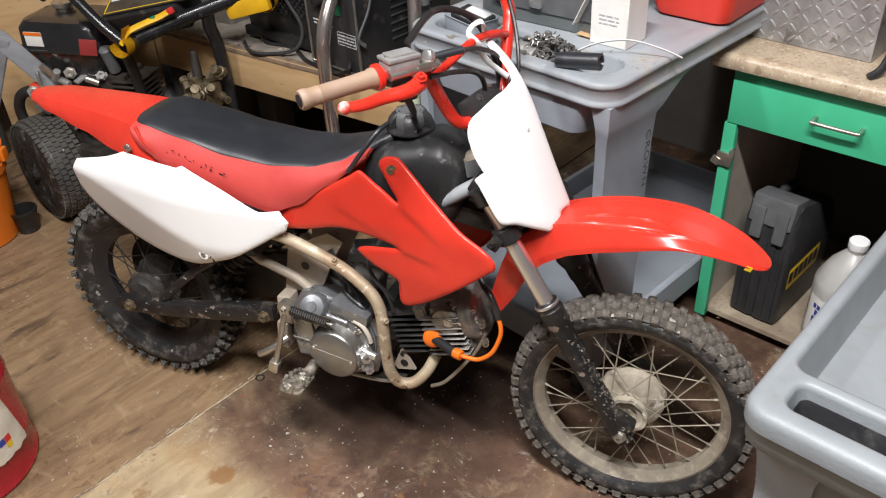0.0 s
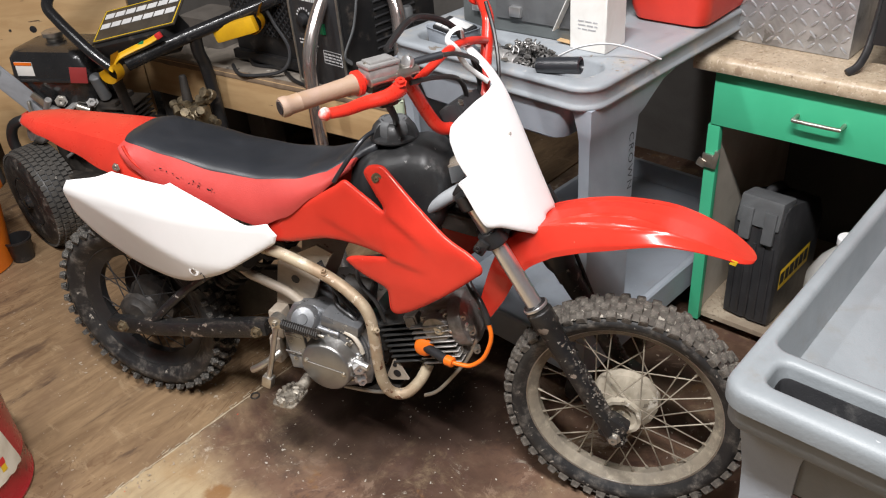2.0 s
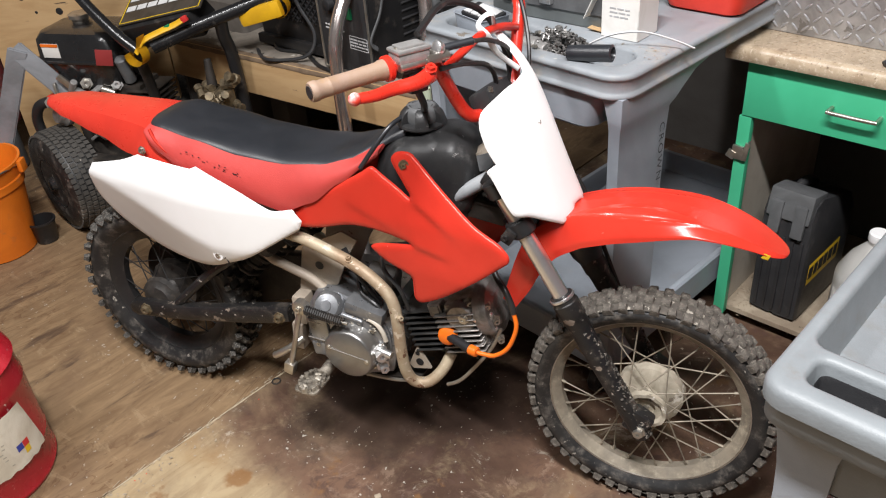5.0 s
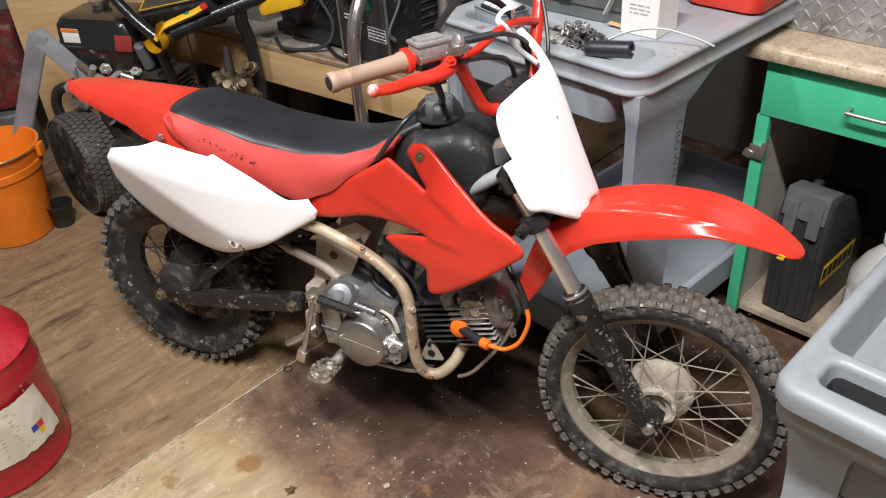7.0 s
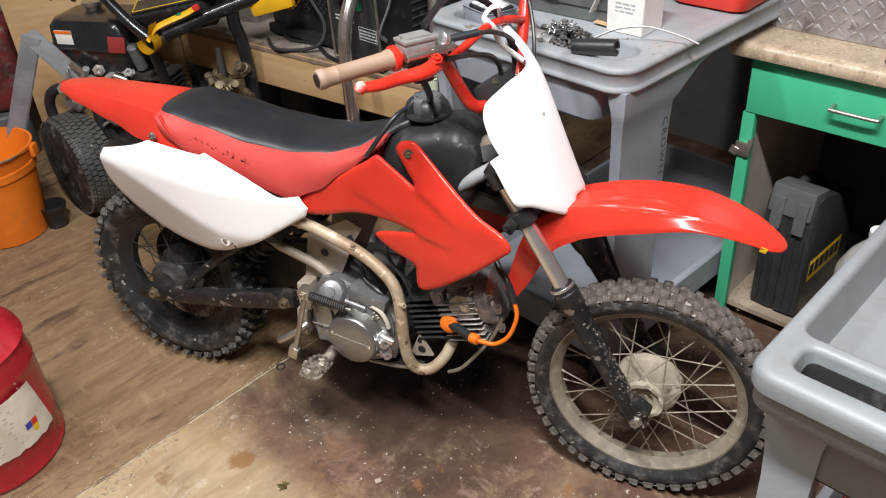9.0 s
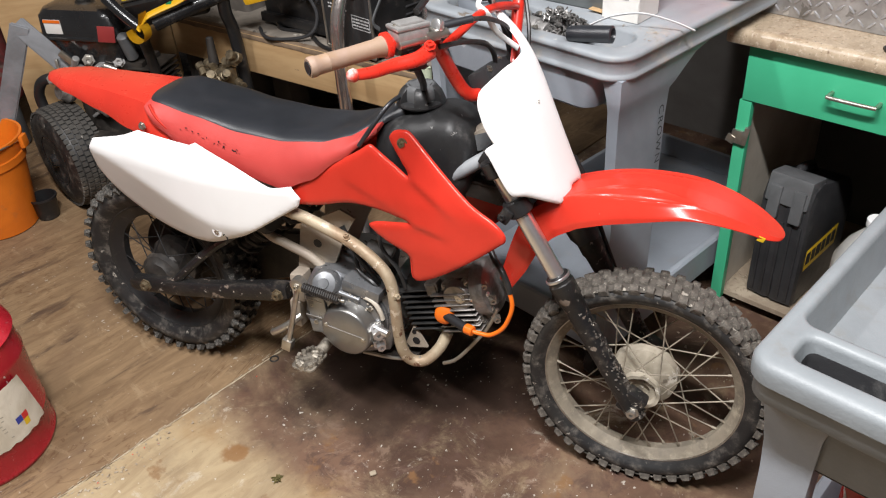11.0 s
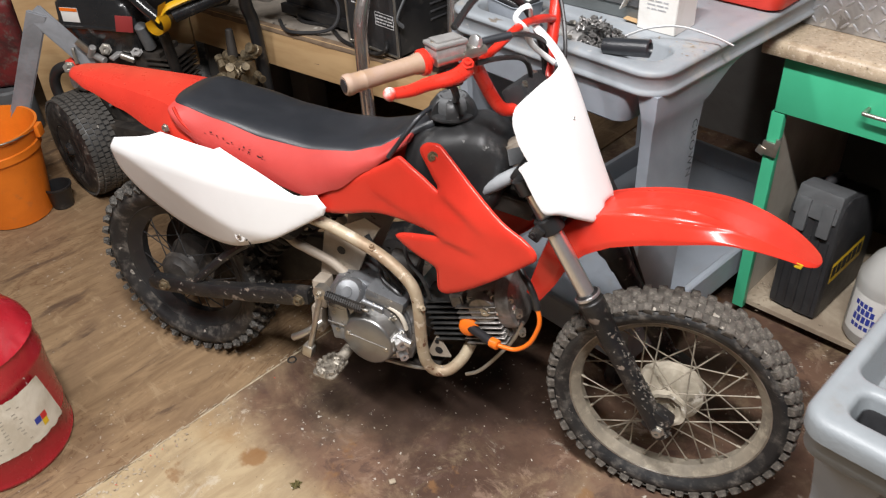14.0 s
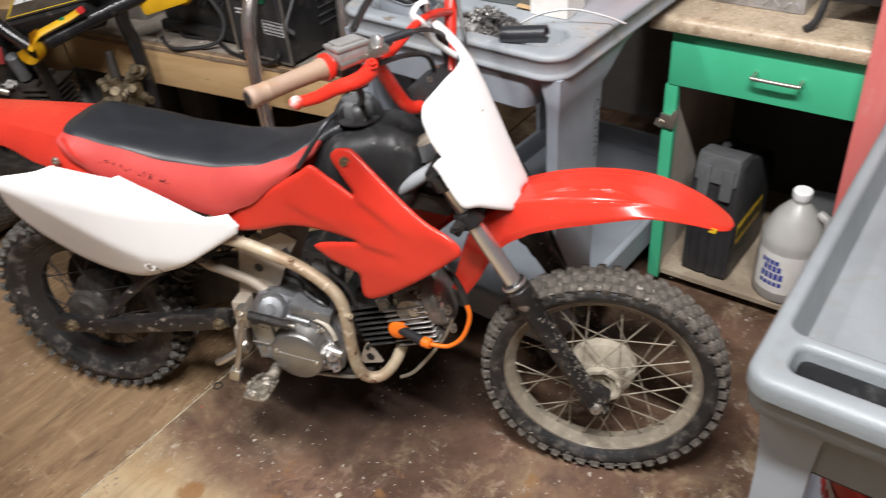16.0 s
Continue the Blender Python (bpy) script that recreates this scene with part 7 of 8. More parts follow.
# tank shrouds
sh_out = [(0.490, 0.560, 1), (0.4787, 0.5974, 1), (0.5161, 0.6248), (0.5726, 0.6597), (0.6396, 0.7001), (0.662, 0.716), (0.6714, 0.7173), (0.6991, 0.6982), (0.7483, 0.6680, 1), (0.7490, 0.6782), (0.7354, 0.6963), (0.7144, 0.7265), (0.7099, 0.7398), (0.7188, 0.7504), (0.742, 0.755), (0.7556, 0.7504), (0.8209, 0.6948), (0.8819, 0.6489), (0.9293, 0.6282), (0.9502, 0.6124), (0.9535, 0.5956), (0.9412, 0.5824), (0.8939, 0.5393), (0.8294, 0.4855), (0.7813, 0.4521), (0.755, 0.4409), (0.744, 0.4513), (0.7444, 0.4911), (0.7378, 0.5028), (0.6895, 0.5216), (0.659, 0.5403), (0.6545, 0.5494), (0.6727, 0.5583), (0.713, 0.5671), (0.7486, 0.5745, 1), (0.7399, 0.5799), (0.6819, 0.5875), (0.629, 0.5877), (0.5888, 0.5813), (0.5414, 0.5679)]


def moulded_step(u, v, p, q, height, run):
    """A crease along p-q: the left side stands proud and falls away over a short run."""
    d = Vector(q) - Vector(p)
    w = Vector((u, v)) - Vector(p)
    t = w.dot(d) / d.dot(d)
    fade = max(0, min(1, (t + 0.12) * 5)) * max(0, min(1, (1.05 - t) * 2.2))
    side = (d.x * w.y - d.y * w.x) / d.length
    edge = 0.5 + 0.5 * max(-1, min(1, side / 0.006))
    return height * fade * (edge * math.exp(-max(side, 0) / run) - 0.7 * (1 - edge) * math.exp(-max(-side, 0) / (run * 0.5)))


def shroud_relief(u, v):
    h = moulded_step(u, v, (0.7483, 0.6689), (0.850, 0.608), 0.0050, 0.040)
    h += moulded_step(u, v, (0.615, 0.632), (0.7402, 0.5837), 0.0030, 0.022)
    h += moulded_step(u, v, (0.7486, 0.5749), (0.835, 0.562), 0.0048, 0.020)
    return h


for side in (-1, 1):
    def shroud_place(u, v, h, side=side):
        out = 0.103 + 0.050 * max(0, min((u - 0.60) / 0.35, 1)) ** 1.3 - 0.022 * max(0, (v - 0.62) / 0.14) * max(0, min((u - 0.62) / 0.1, 1)) - 0.006 * max(0, (0.52 - v) / 0.07)
        return Vector((u, side * (out + h), v - (0.022 if side > 0 else 0)))

    bm = panel(sh_out, shroud_place, lip=0.009, depth=0.007, thick=0.004, cell=0.0075, relief=shroud_relief)
    sh = part("tank_shroud", bm, RED, bike, "red plastic tank shroud with moulded creases", 50)
    bm = bmesh.new()
    p = shroud_place(0.7385, 0.7315, 0.0)
    turned(bm, p + Vector((0, side * -0.002, 0)), (0, side, 0), [(0, 0.011), (0.003, 0.011), (0.003, 0.008), (0.001, 0.0075)], 20)
    bolt(bm, p + Vector((0, side * -0.001, 0)), (0, side, 0), 0.0055, 0.005)
    part("shroud_bolt", bm, BRASS, sh, "brassy shroud bolt")

# frame
bm = bmesh.new()
tube(bm, [(0.884, 0, 0.745), (0.80, 0, 0.690), (0.66, 0, 0.60), (0.52, 0, 0.545), (0.40, 0, 0.55)], 0.019, 14)
part("backbone_tube", bm, FRAME, bike)
bm = bmesh.new()
tube(bm, [(0.935, -0.040, 0.730), (0.884, -0.052, 0.706), (0.838, -0.056, 0.674), (0.80, -0.056, 0.648)], 0.0130, 14)
part("gusset_tube", bm, surf("pale_grey_frame", (0.34, 0.355, 0.37), (0.27, 0.28, 0.29), 10, 0.45, bump=0.1), bike, "pale grey head gusset tube")
bm = bmesh.new()
box(bm, (0.866, -0.012, 0.624), (0.085, 0.045, 0.046), (0, 8, 0), 0.008)
box(bm, (0.866, -0.036, 0.640), (0.070, 0.002, 0.004), (0, 6, 0), 0.0005)
part("frame_gusset", bm, GRIME, bike)
for side in (-1, 1):
    bm = bmesh.new()
    tube(bm, [(0.52, side * 0.04, 0.555), (0.40, side * 0.065, 0.60), (0.25, side * 0.07, 0.645), (0.05, side * 0.06, 0.675)], 0.011, 10)
    part("subframe_tube", bm, FRAME, bike)
    bm = bmesh.new()
    tube(bm, [(0.30, side * 0.07, 0.545), (0.37, side * 0.07, 0.456), (0.412, side * 0.068, 0.434), (0.470, side * 0.062, 0.408), (0.505, side * 0.060, 0.380)], 0.0105, 10)
    part("lower_subframe_tube", bm, FRAME, bike, "tan dusty frame tube")
    bm = bmesh.new()
    pts = [(0.452, 0.478), (0.555, 0.535), (0.590, 0.52), (0.560, 0.47), (0.530, 0.400), (0.500, 0.375), (0.430, 0.365)]
    rings(bm, [[Vector((x, side * y, z)) for x, z in pts] for y in (0.048, 0.054)])
    pv = part("pivot_plate", bm, FRAME, bike, "tan dusty pivot plate")
    bm = bmesh.new()
    turned(bm, (0.490, side * 0.0535, 0.440), (0, side, 0), [(0, 0.010), (0.0012, 0.010)], 16)
    part("plate_hole", bm, INKB, pv)
    bm = bmesh.new()
    box(bm, (0.445, side * 0.072, 0.335), (0.032, 0.04, 0.07), (0, 0, 0), 0.006)
    box(bm, (0.432, side * 0.075, 0.265), (0.028, 0.04, 0.07), (0, 5, 0), 0.005)
    part("peg_bracket", bm, FRAME, bike)
# swingarm, shock
for side in (-1, 1):
    bm = bmesh.new()
    loops = []
    for x, z, h, w in ((-0.055, 0.232, 0.016, 0.010), (-0.04, 0.235, 0.026, 0.012), (0.02, 0.243, 0.027, 0.012), (0.10, 0.252, 0.024, 0.013), (0.25, 0.272, 0.026, 0.015), (0.36, 0.298, 0.028, 0.016), (0.41, 0.310, 0.024, 0.016)):
        y = side * (0.088 - 0.015 * (x > 0.2))
        loops.append([Vector((x, y + a * w, z + b * h * 0.80 + 0.0022 * noise.noise(Vector((x * 40, a, b * 3))))) for a, b in ((-1, -0.7), (-0.7, -1), (0.7, -1), (1, -0.7), (1, 0.7), (0.7, 1), (-0.7, 1), (-1, 0.7))])
    rings(bm, loops)
    sw = part("swingarm", bm, MUDDY, bike, "black mud-flecked swingarm")
    for p, r in (((0.0, side * 0.100, 0.243), 0.011), ((0.388, side * 0.090, 0.303), 0.010)):
        bm = bmesh.new()
        bolt(bm, p, (0, side, 0), r, 0.012)
        part("swingarm_nut", bm, BRASS if side < 0 else ZINC, sw)
    bm = bmesh.new()
    tube(bm, [(0.09, side * 0.085, 0.27), (0.20, side * 0.07, 0.37), (0.33, side * 0.06, 0.46)], 0.011, 8)
    part("swingarm_brace", bm, MUDDY, sw)
bm = bmesh.new()
cyl(bm, (0.25, 0, 0.36), (0.46, 0, 0.53), 0.016)
part("shock_body", bm, GRIME, bike)
bm = bmesh.new()
d = Vector((0.21, 0, 0.17))
u, v, dd = basis(d)
tube(bm, [Vector((0.25, 0, 0.36)) + d * (k / 72) + (u * math.cos(k * 0.7) + v * math.sin(k * 0.7)) * 0.032 for k in range(73)], 0.0055, 6, 1, smooth=False)
part("shock_spring", bm, GRIME, bike)
bm = bmesh.new()
cyl(bm, (0.0, -0.105, 0.243), (0.0, 0.105, 0.243), 0.007)
part("rear_axle", bm, ZINC, bike)
# drawn oversized, to darken the view through the spokes
bm = bmesh.new()
turned(bm, (0.0, 0.046, 0.241), (0, 1, 0), [(0, 0.118), (0.004, 0.118)], 40)
part("sprocket", bm, GRIME, bike)
bm = bmesh.new()
turned(bm, (0, -0.066, 0.241), (0, 1, 0), [(0, 0.02), (0.004, 0.038), (0.012, 0.044), (0.016, 0.052), (0.030, 0.056), (0.034, 0.044)], 28)
for v in bm.verts:
    v.co += Vector((1, 1, 1)) * 0.0035 * noise.noise(v.co * 60)
part("brake_drum", bm, GRIME, bike)
# added plate, no known part: stands in for shade behind the wheel
bm = bmesh.new()
slot = [(-0.10, 0.0), (-0.075, 0.068), (0.0, 0.100), (0.10, 0.098), (0.25, 0.088), (0.40, 0.086), (0.44, 0.04), (0.43, -0.02), (0.30, -0.045), (0.12, -0.085), (0.0, -0.098), (-0.075, -0.066)]
rings(bm, [[Vector((p.x * k + 0.15 * (1 - k), y, 0.243 + p.y * k + 0.12 * p.x)) for p in smooth_outline(slot, 3)] for y, k in ((0.056, 0.96), (0.060, 1.0), (0.078, 1.0), (0.082, 0.96))])
part("wheel_shade_plate", bm, GRIME, bike, "added dark plate for the shade seen through the rear wheel")
bm = bmesh.new()
cyl(bm, (0.10, -0.02, 0.50), (0.40, -0.075, 0.495), 0.038, 20, soft=0.01)
part("muffler", bm, GRIME, bike, "grimy dark muffler")

# engine
bm = bmesh.new()
case = [(0.450, 0.255), (0.462, 0.345), (0.490, 0.392), (0.540, 0.400), (0.600, 0.388), (0.655, 0.380), (0.675, 0.350), (0.675, 0.270), (0.660, 0.218), (0.600, 0.196), (0.520, 0.200), (0.470, 0.220)]
rings(bm, [[Vector((0.58 + (x - 0.58) * k, y, 0.30 + (z - 0.30) * k)) for x, z in case] for y, k in ((-0.085, 0.93), (-0.080, 1.0), (-0.004, 1.0), (-0.002, 1.02), (0.002, 1.02), (0.004, 1.0), (0.080, 1.0), (0.09, 0.9))])
part("crankcase", bm, GUN, bike, "grey engine crankcase")
bm = bmesh.new()
cov = [(0.478, 0.262), (0.486, 0.335), (0.510, 0.372), (0.560, 0.382), (0.610, 0.374), (0.642, 0.360), (0.662, 0.330), (0.664, 0.285), (0.640, 0.240), (0.600, 0.218), (0.540, 0.222), (0.500, 0.240)]
rings(bm, [[Vector((0.585 + (p.x - 0.585) * k, y, 0.30 + (p.y - 0.30) * k)) for p in smooth_outline(cov, 3)] for y, k in ((-0.082, 1.02), (-0.090, 1.02), (-0.092, 0.99), (-0.102, 0.98), (-0.109, 0.95), (-0.112, 0.88))])
cc = part("clutch_cover", bm, GUN, bike, "dark grey engine side cover with paint chips")
bm = bmesh.new()
turned(bm, (0.590, -0.095, 0.290), (0, -1, 0), [(0, 0.068), (0.018, 0.064), (0.024, 0.0605), (0.040, 0.059), (0.046, 0.057), (0.049, 0.053), (0.050, 0.0)], 52)
disc = part("round_cover", bm, GUNDISC, cc, "round satin grey cover")
for a in (165, -8):
    bm = bmesh.new()
    bolt(bm, (0.590 + 0.045 * math.cos(radians(a)), -0.1445, 0.290 + 0.045 * math.sin(radians(a))), (0, -1, 0), 0.0038, 0.003)
    part("cover_screw", bm, ZINC, disc)
bm = bmesh.new()
box(bm, (0.590, -0.1452, 0.294), (0.085, 0.0008, 0.0014), (0, 8, 0), 0)
part("cover_line", bm, ALU, disc)
for x, z in ((0.520, 0.355), (0.560, 0.366), (0.610, 0.360), (0.640, 0.345), (0.654, 0.310), (0.634, 0.250), (0.500, 0.275), (0.496, 0.320), (0.545, 0.235)):
    bm = bmesh.new()
    bolt(bm, (x, -0.109, z), (0, -1, 0), 0.0052, 0.008)
    part("case_bolt", bm, ZINC, cc)
# black hoses and carburettor above the cases
bm = bmesh.new()
cyl(bm, (0.600, -0.035, 0.435), (0.665, -0.030, 0.425), 0.026, 18, soft=0.004)
box(bm, (0.640, -0.035, 0.400), (0.045, 0.045, 0.04), (0, 8, 0), 0.006)
part("carburettor", bm, GRIME, bike, "small dirty carburettor")
for pts, r in (([(0.560, -0.060, 0.500), (0.590, -0.070, 0.455), (0.620, -0.075, 0.420), (0.650, -0.080, 0.392)], 0.006), ([(0.640, -0.050, 0.520), (0.655, -0.066, 0.470), (0.690, -0.070, 0.430), (0.705, -0.070, 0.385)], 0.0045), ([(0.585, -0.05, 0.46), (0.600, -0.078, 0.415), (0.640, -0.092, 0.398), (0.665, -0.085, 0.37)], 0.005)):
    bm = bmesh.new()
    tube(bm, pts, r, 8)
    part("hose", bm, BLACK, bike, "black rubber hose")
bm = bmesh.new()
turned(bm, (0.535, -0.100, 0.372), (0.1, -0.75, 0.6), [(0, 0.034), (0.018, 0.033), (0.026, 0.026), (0.028, 0.012), (0.030, 0.011)], 28)
box(bm, (0.62, -0.085, 0.383), (0.09, 0.06, 0.03), (0, 12, 0), 0.008)
part("clutch_lid", bm, GUN, cc)
bm = bmesh.new()
box(bm, (0.508, -0.104, 0.318), (0.050, 0.026, 0.060), (0, -8, 0), 0.006, 3)
box(bm, (0.500, -0.102, 0.262), (0.036, 0.022, 0.036), (0, -8, 0), 0.005, 3)
part("cover_step", bm, GUN, cc, "stepped block cast into the cover")
bm = bmesh.new()
box(bm, (0.575, -0.104, 0.358), (0.085, 0.020, 0.034), (20, 10, 0), 0.006, 3)
part("clutch_bridge", bm, GUN, cc)
# pale strips paint the highlight lines along the block's edges
for x, z, tilt in ((0.503, 0.334, 4), (0.498, 0.292, 3)):
    bm = bmesh.new()
    box(bm, (x, -0.1172, z), (0.040, 0.0012, 0.0020), (0, tilt, 0), 0)
    part("edge_highlight", bm, ALU, cc, "thin pale strip for the highlight on the edge")
rng = random.Random(41)
bm = bmesh.new()
for k in range(46):
    x, z = rng.uniform(0.51, 0.66), rng.uniform(0.335, 0.385)
    y = -0.1135 if z < 0.372 else -0.108
    box(bm, (x, y - rng.uniform(0.0, 0.002), z), (rng.uniform(0.002, 0.008), 0.0012, rng.uniform(0.0015, 0.004)), (0, rng.uniform(-60, 60), 0), 0)
part("paint_chips", bm, CREAM, cc, "pale paint chips and dried splashes")["kind"] = "stuff"
bm = bmesh.new()
tube(bm, [(0.632, -0.112, 0.372), (0.652, -0.114, 0.364), (0.664, -0.114, 0.345), (0.668, -0.112, 0.325)], 0.005, 8)
part("gasket_smear", bm, CREAM, cc, "cream smear of gasket paste")
bm = bmesh.new()
bolt(bm, (0.652, -0.118, 0.296), (0.7, -0.7, 0), 0.013, 0.022)
bolt(bm, (0.655, -0.115, 0.262), (0.7, -0.7, -0.1), 0.010, 0.02)
cyl(bm, (0.650, -0.120, 0.305), (0.685, -0.125, 0.300), 0.008)
part("oil_fitting", bm, CHROME, bike, "bright oil line fittings")
# cylinder and head, lying forward
CA = Vector((0.955, 0, 0.296)).normalized()
CU = Vector((-0.296, 0, 0.955)).normalized()
C0 = Vector((0.695, -0.005, 0.322))


def along(s, y, h):
    return C0 + CA * s + Vector((0, y, 0)) + CU * h


def cyl_block(bm, s0, s1, hy, hz, bevel):
    mm = Matrix((CA, Vector((0, 1, 0)), CU)).transposed().to_4x4()
    mm.translation = along((s0 + s1) / 2, 0, 0)
    g = bmesh.ops.create_cube(bm, size=1, matrix=mm @ Matrix.Diagonal((s1 - s0, hy * 2, hz * 2, 1)))
    bmesh.ops.bevel(bm, geom=list({e for v in g["verts"] for e in v.link_edges}), offset=bevel, segments=2, affect="EDGES")


bm = bmesh.new()
cyl_block(bm, -0.035, 0.075, 0.040, 0.042, 0.012)
barrel = part("cylinder", bm, FINS, bike, "black finned cylinder")
for k in range(8):
    bm = bmesh.new()
    m3 = Matrix((CA, Vector((0, 1, 0)), CU)).transposed().to_4x4()
    m3.translation = along(0.038, 0, -0.050 + k * 0.0135)
    bmesh.ops.create_cube(bm, size=1, matrix=m3 @ Matrix.Diagonal((0.074, 0.118, 0.0036, 1)))
    bmesh.ops.bevel(bm, geom=bm.edges[:], offset=0.001, segments=1, affect="EDGES")
    part("fin", bm, FINS, barrel)
bm = bmesh.new()
cyl_block(bm, 0.078, 0.190, 0.052, 0.058, 0.014)
mm = along(0.14, -0.052, 0.028)
turned(bm, mm, (0, -1, 0), [(0, 0.034), (0.012, 0.032), (0.016, 0.028)], 24)
box(bm, tuple(along(0.185, 0, 0.0)), (0.03, 0.075, 0.07), (0, -17, 0), 0.01)
head = part("cylinder_head", bm, HEADM, bike, "dirty grey finned cylinder head")
for k in range(8):
    bm = bmesh.new()
    m3 = Matrix((CA, Vector((0, 1, 0)), CU)).transposed().to_4x4()
    m3.translation = along(0.128, -0.012, -0.050 + k * 0.0125)
    g = bmesh.ops.create_cube(bm, size=1, matrix=m3 @ Matrix.Diagonal((0.092, 0.118, 0.0035, 1)))
    bmesh.ops.bevel(bm, geom=bm.edges[:], offset=0.0012, segments=1, affect="EDGES")
    part("fin", bm, HEADM, head)
for s, h in ((0.195, 0.045), (0.200, -0.035), (0.205, 0.01), (0.16, 0.055)):
    bm = bmesh.new()
    bolt(bm, along(s, -0.045, h), (0.6, -0.8, 0), 0.007, 0.014)
    part("head_bolt", bm, ZINC, head)
bm = bmesh.new()
bolt(bm, along(0.148, -0.068, 0.028), (0, -1, 0), 0.008, 0.006)
part("cover_bolt", bm, ZINC, head)
for cx, cz, ww in ((0.762, 0.392, 0.030), (0.802, 0.400, 0.034)):
    bm = bmesh.new()
    box(bm, (cx, -0.052, cz), (ww, 0.026, 0.030), (0, -16, 0), 0.004)
    box(bm, (cx, -0.054, cz + 0.002), (ww * 0.7, 0.028, 0.020), (0, -16, 0), 0.003)
    part("rocker_box", bm, HEADM, head, "dirty brown-grey rocker box")
bm = bmesh.new()
turned(bm, along(0.172, -0.010, 0.020), CA, [(0, 0.060), (0.022, 0.061), (0.028, 0.057), (0.032, 0.040), (0.036, 0.036), (0.040, 0.0)], 28)
hc = part("head_cover", bm, HEADM, head, "dull cast head cover")
for p in ((0.8497, -0.064, 0.3953), (0.8593, -0.060, 0.3357), (0.884, -0.045, 0.3688), (0.8570, -0.055, 0.4248), (0.876, -0.050, 0.405)):
    bm = bmesh.new()
    turned(bm, p, (0.55, -0.83, 0), [(0, 0.0085), (0.003, 0.0085), (0.003, 0.0062), (0.009, 0.0060), (0.012, 0.004), (0.013, 0.0)], 12)
    part("acorn_nut", bm, CHROME, hc, "bright domed nut")
# spark plug lead
pc = Vector((0.790, -0.056, 0.341))
bm = bmesh.new()
turned(bm, pc, (0.12, -1, 0.1), [(0, 0.016), (0.004, 0.0205), (0.016, 0.0215), (0.023, 0.0195), (0.028, 0.012)], 24)
plug = part("plug_boot", bm, ORANGE, bike, "orange rubber spark plug boot")
bm = bmesh.new()
cyl(bm, pc + Vector((0.006, -0.018, 0.002)), (0.8560, -0.107, 0.3485), 0.0095, 14, soft=0.002)
part("plug_cap", bm, INKB, plug, "black plug cap")
bm = bmesh.new()
cyl(bm, (0.853, -0.106, 0.3485), (0.872, -0.1115, 0.3487), 0.0108, 12, soft=0.002)
part("lead_collar", bm, ORANGE, plug)
bm = bmesh.new()
tube(bm, [(0.870, -0.111, 0.3487), (0.885, -0.112, 0.3485), (0.909, -0.112, 0.3512), (0.934, -0.110, 0.3726), (0.948, -0.107, 0.406), (0.951, -0.104, 0.432), (0.943, -0.100, 0.458)], 0.0045, 10)
part("plug_lead", bm, ORANGE, bike, "bright orange plug lead")
bm = bmesh.new()
tube(bm, [(0.945, -0.100, 0.452), (0.940, -0.098, 0.468), (0.924, -0.09, 0.4945), (0.899, -0.07, 0.51), (0.86, -0.04, 0.57)], 0.0065, 10)
part("lead_sleeve", bm, BLACK, bike)
# exhaust header
bm = bmesh.new()
tube(bm, [(0.30, -0.080, 0.530), (0.411, -0.090, 0.534), (0.481, -0.100, 0.5356), (0.5555, -0.104, 0.517), (0.621, -0.108, 0.4935), (0.672, -0.112, 0.460), (0.695, -0.114, 0.426), (0.701, -0.114, 0.371), (0.702, -0.112, 0.311), (0.705, -0.106, 0.254), (0.719, -0.096, 0.220), (0.748, -0.085, 0.2185), (0.773, -0.065, 0.244), (0.785, -0.045, 0.275)], 0.0125, 16)
ex = part("exhaust_pipe", bm, EXH, bike, "rusty tan exhaust header pipe")
for p, d in (((0.603, -0.112, 0.510), (0, -0.3, 1)), ((0.708, -0.120, 0.400), (1, -0.5, 0.2))):
    bm = bmesh.new()
    bolt(bm, p, d, 0.0055, 0.010)
    part("weld_stud", bm, EXH, ex)
# skid bracket and lower frame
bm = bmesh.new()
tri = [(0.712, 0.285), (0.742, 0.232), (0.700, 0.222), (0.690, 0.232)]
rings(bm, [[Vector((x, y, z)) for x, z in tri] for y in (-0.060, -0.054)])
eb = part("engine_bracket", bm, FRAME, bike, "tan triangular engine bracket")
bm = bmesh.new()
for x, z, r in ((0.716, 0.244, 0.009), (0.712, 0.266, 0.005)):
    turned(bm, (x, -0.0605, z), (0, -1, 0), [(0, r), (0.001, r)], 14)
part("bracket_hole", bm, INKB, eb)
bm = bmesh.new()
box(bm, (0.615, -0.03, 0.190), (0.20, 0.09, 0.006), (0, -4, 0), 0.002)
part("engine_mount_plate", bm, GRIME, bike)
bm = bmesh.new()
tube(bm, [(0.60, -0.095, 0.205), (0.68, -0.10, 0.215), (0.74, -0.09, 0.225)], 0.004, 8)
tube(bm, [(0.790, -0.085, 0.222), (0.825, -0.08, 0.245), (0.88, -0.06, 0.32), (0.90, -0.05, 0.37)], 0.004, 8)
part("stay_rod", bm, ZINC, bike)
# kick lever, brake rod and spring, footpegs
bm = bmesh.new()
tube(bm, [(0.484, -0.138, 0.382), (0.476, -0.145, 0.345), (0.464, -0.150, 0.295), (0.450, -0.150, 0.250), (0.442, -0.148, 0.228)], 0.0085, 10, flat=0.7)
box(bm, (0.441, -0.150, 0.224), (0.024, 0.02, 0.03), (0, 15, 0), 0.004)
kl = part("kick_lever", bm, ZINC, bike, "tan-tinged plated kick lever")
bm = bmesh.new()
turned(bm, (0.484, -0.125, 0.384), (0, -1, 0), [(0, 0.017), (0.018, 0.017), (0.020, 0.012)], 16)
bolt(bm, (0.484, -0.144, 0.384), (0, -1, 0), 0.007, 0.008)
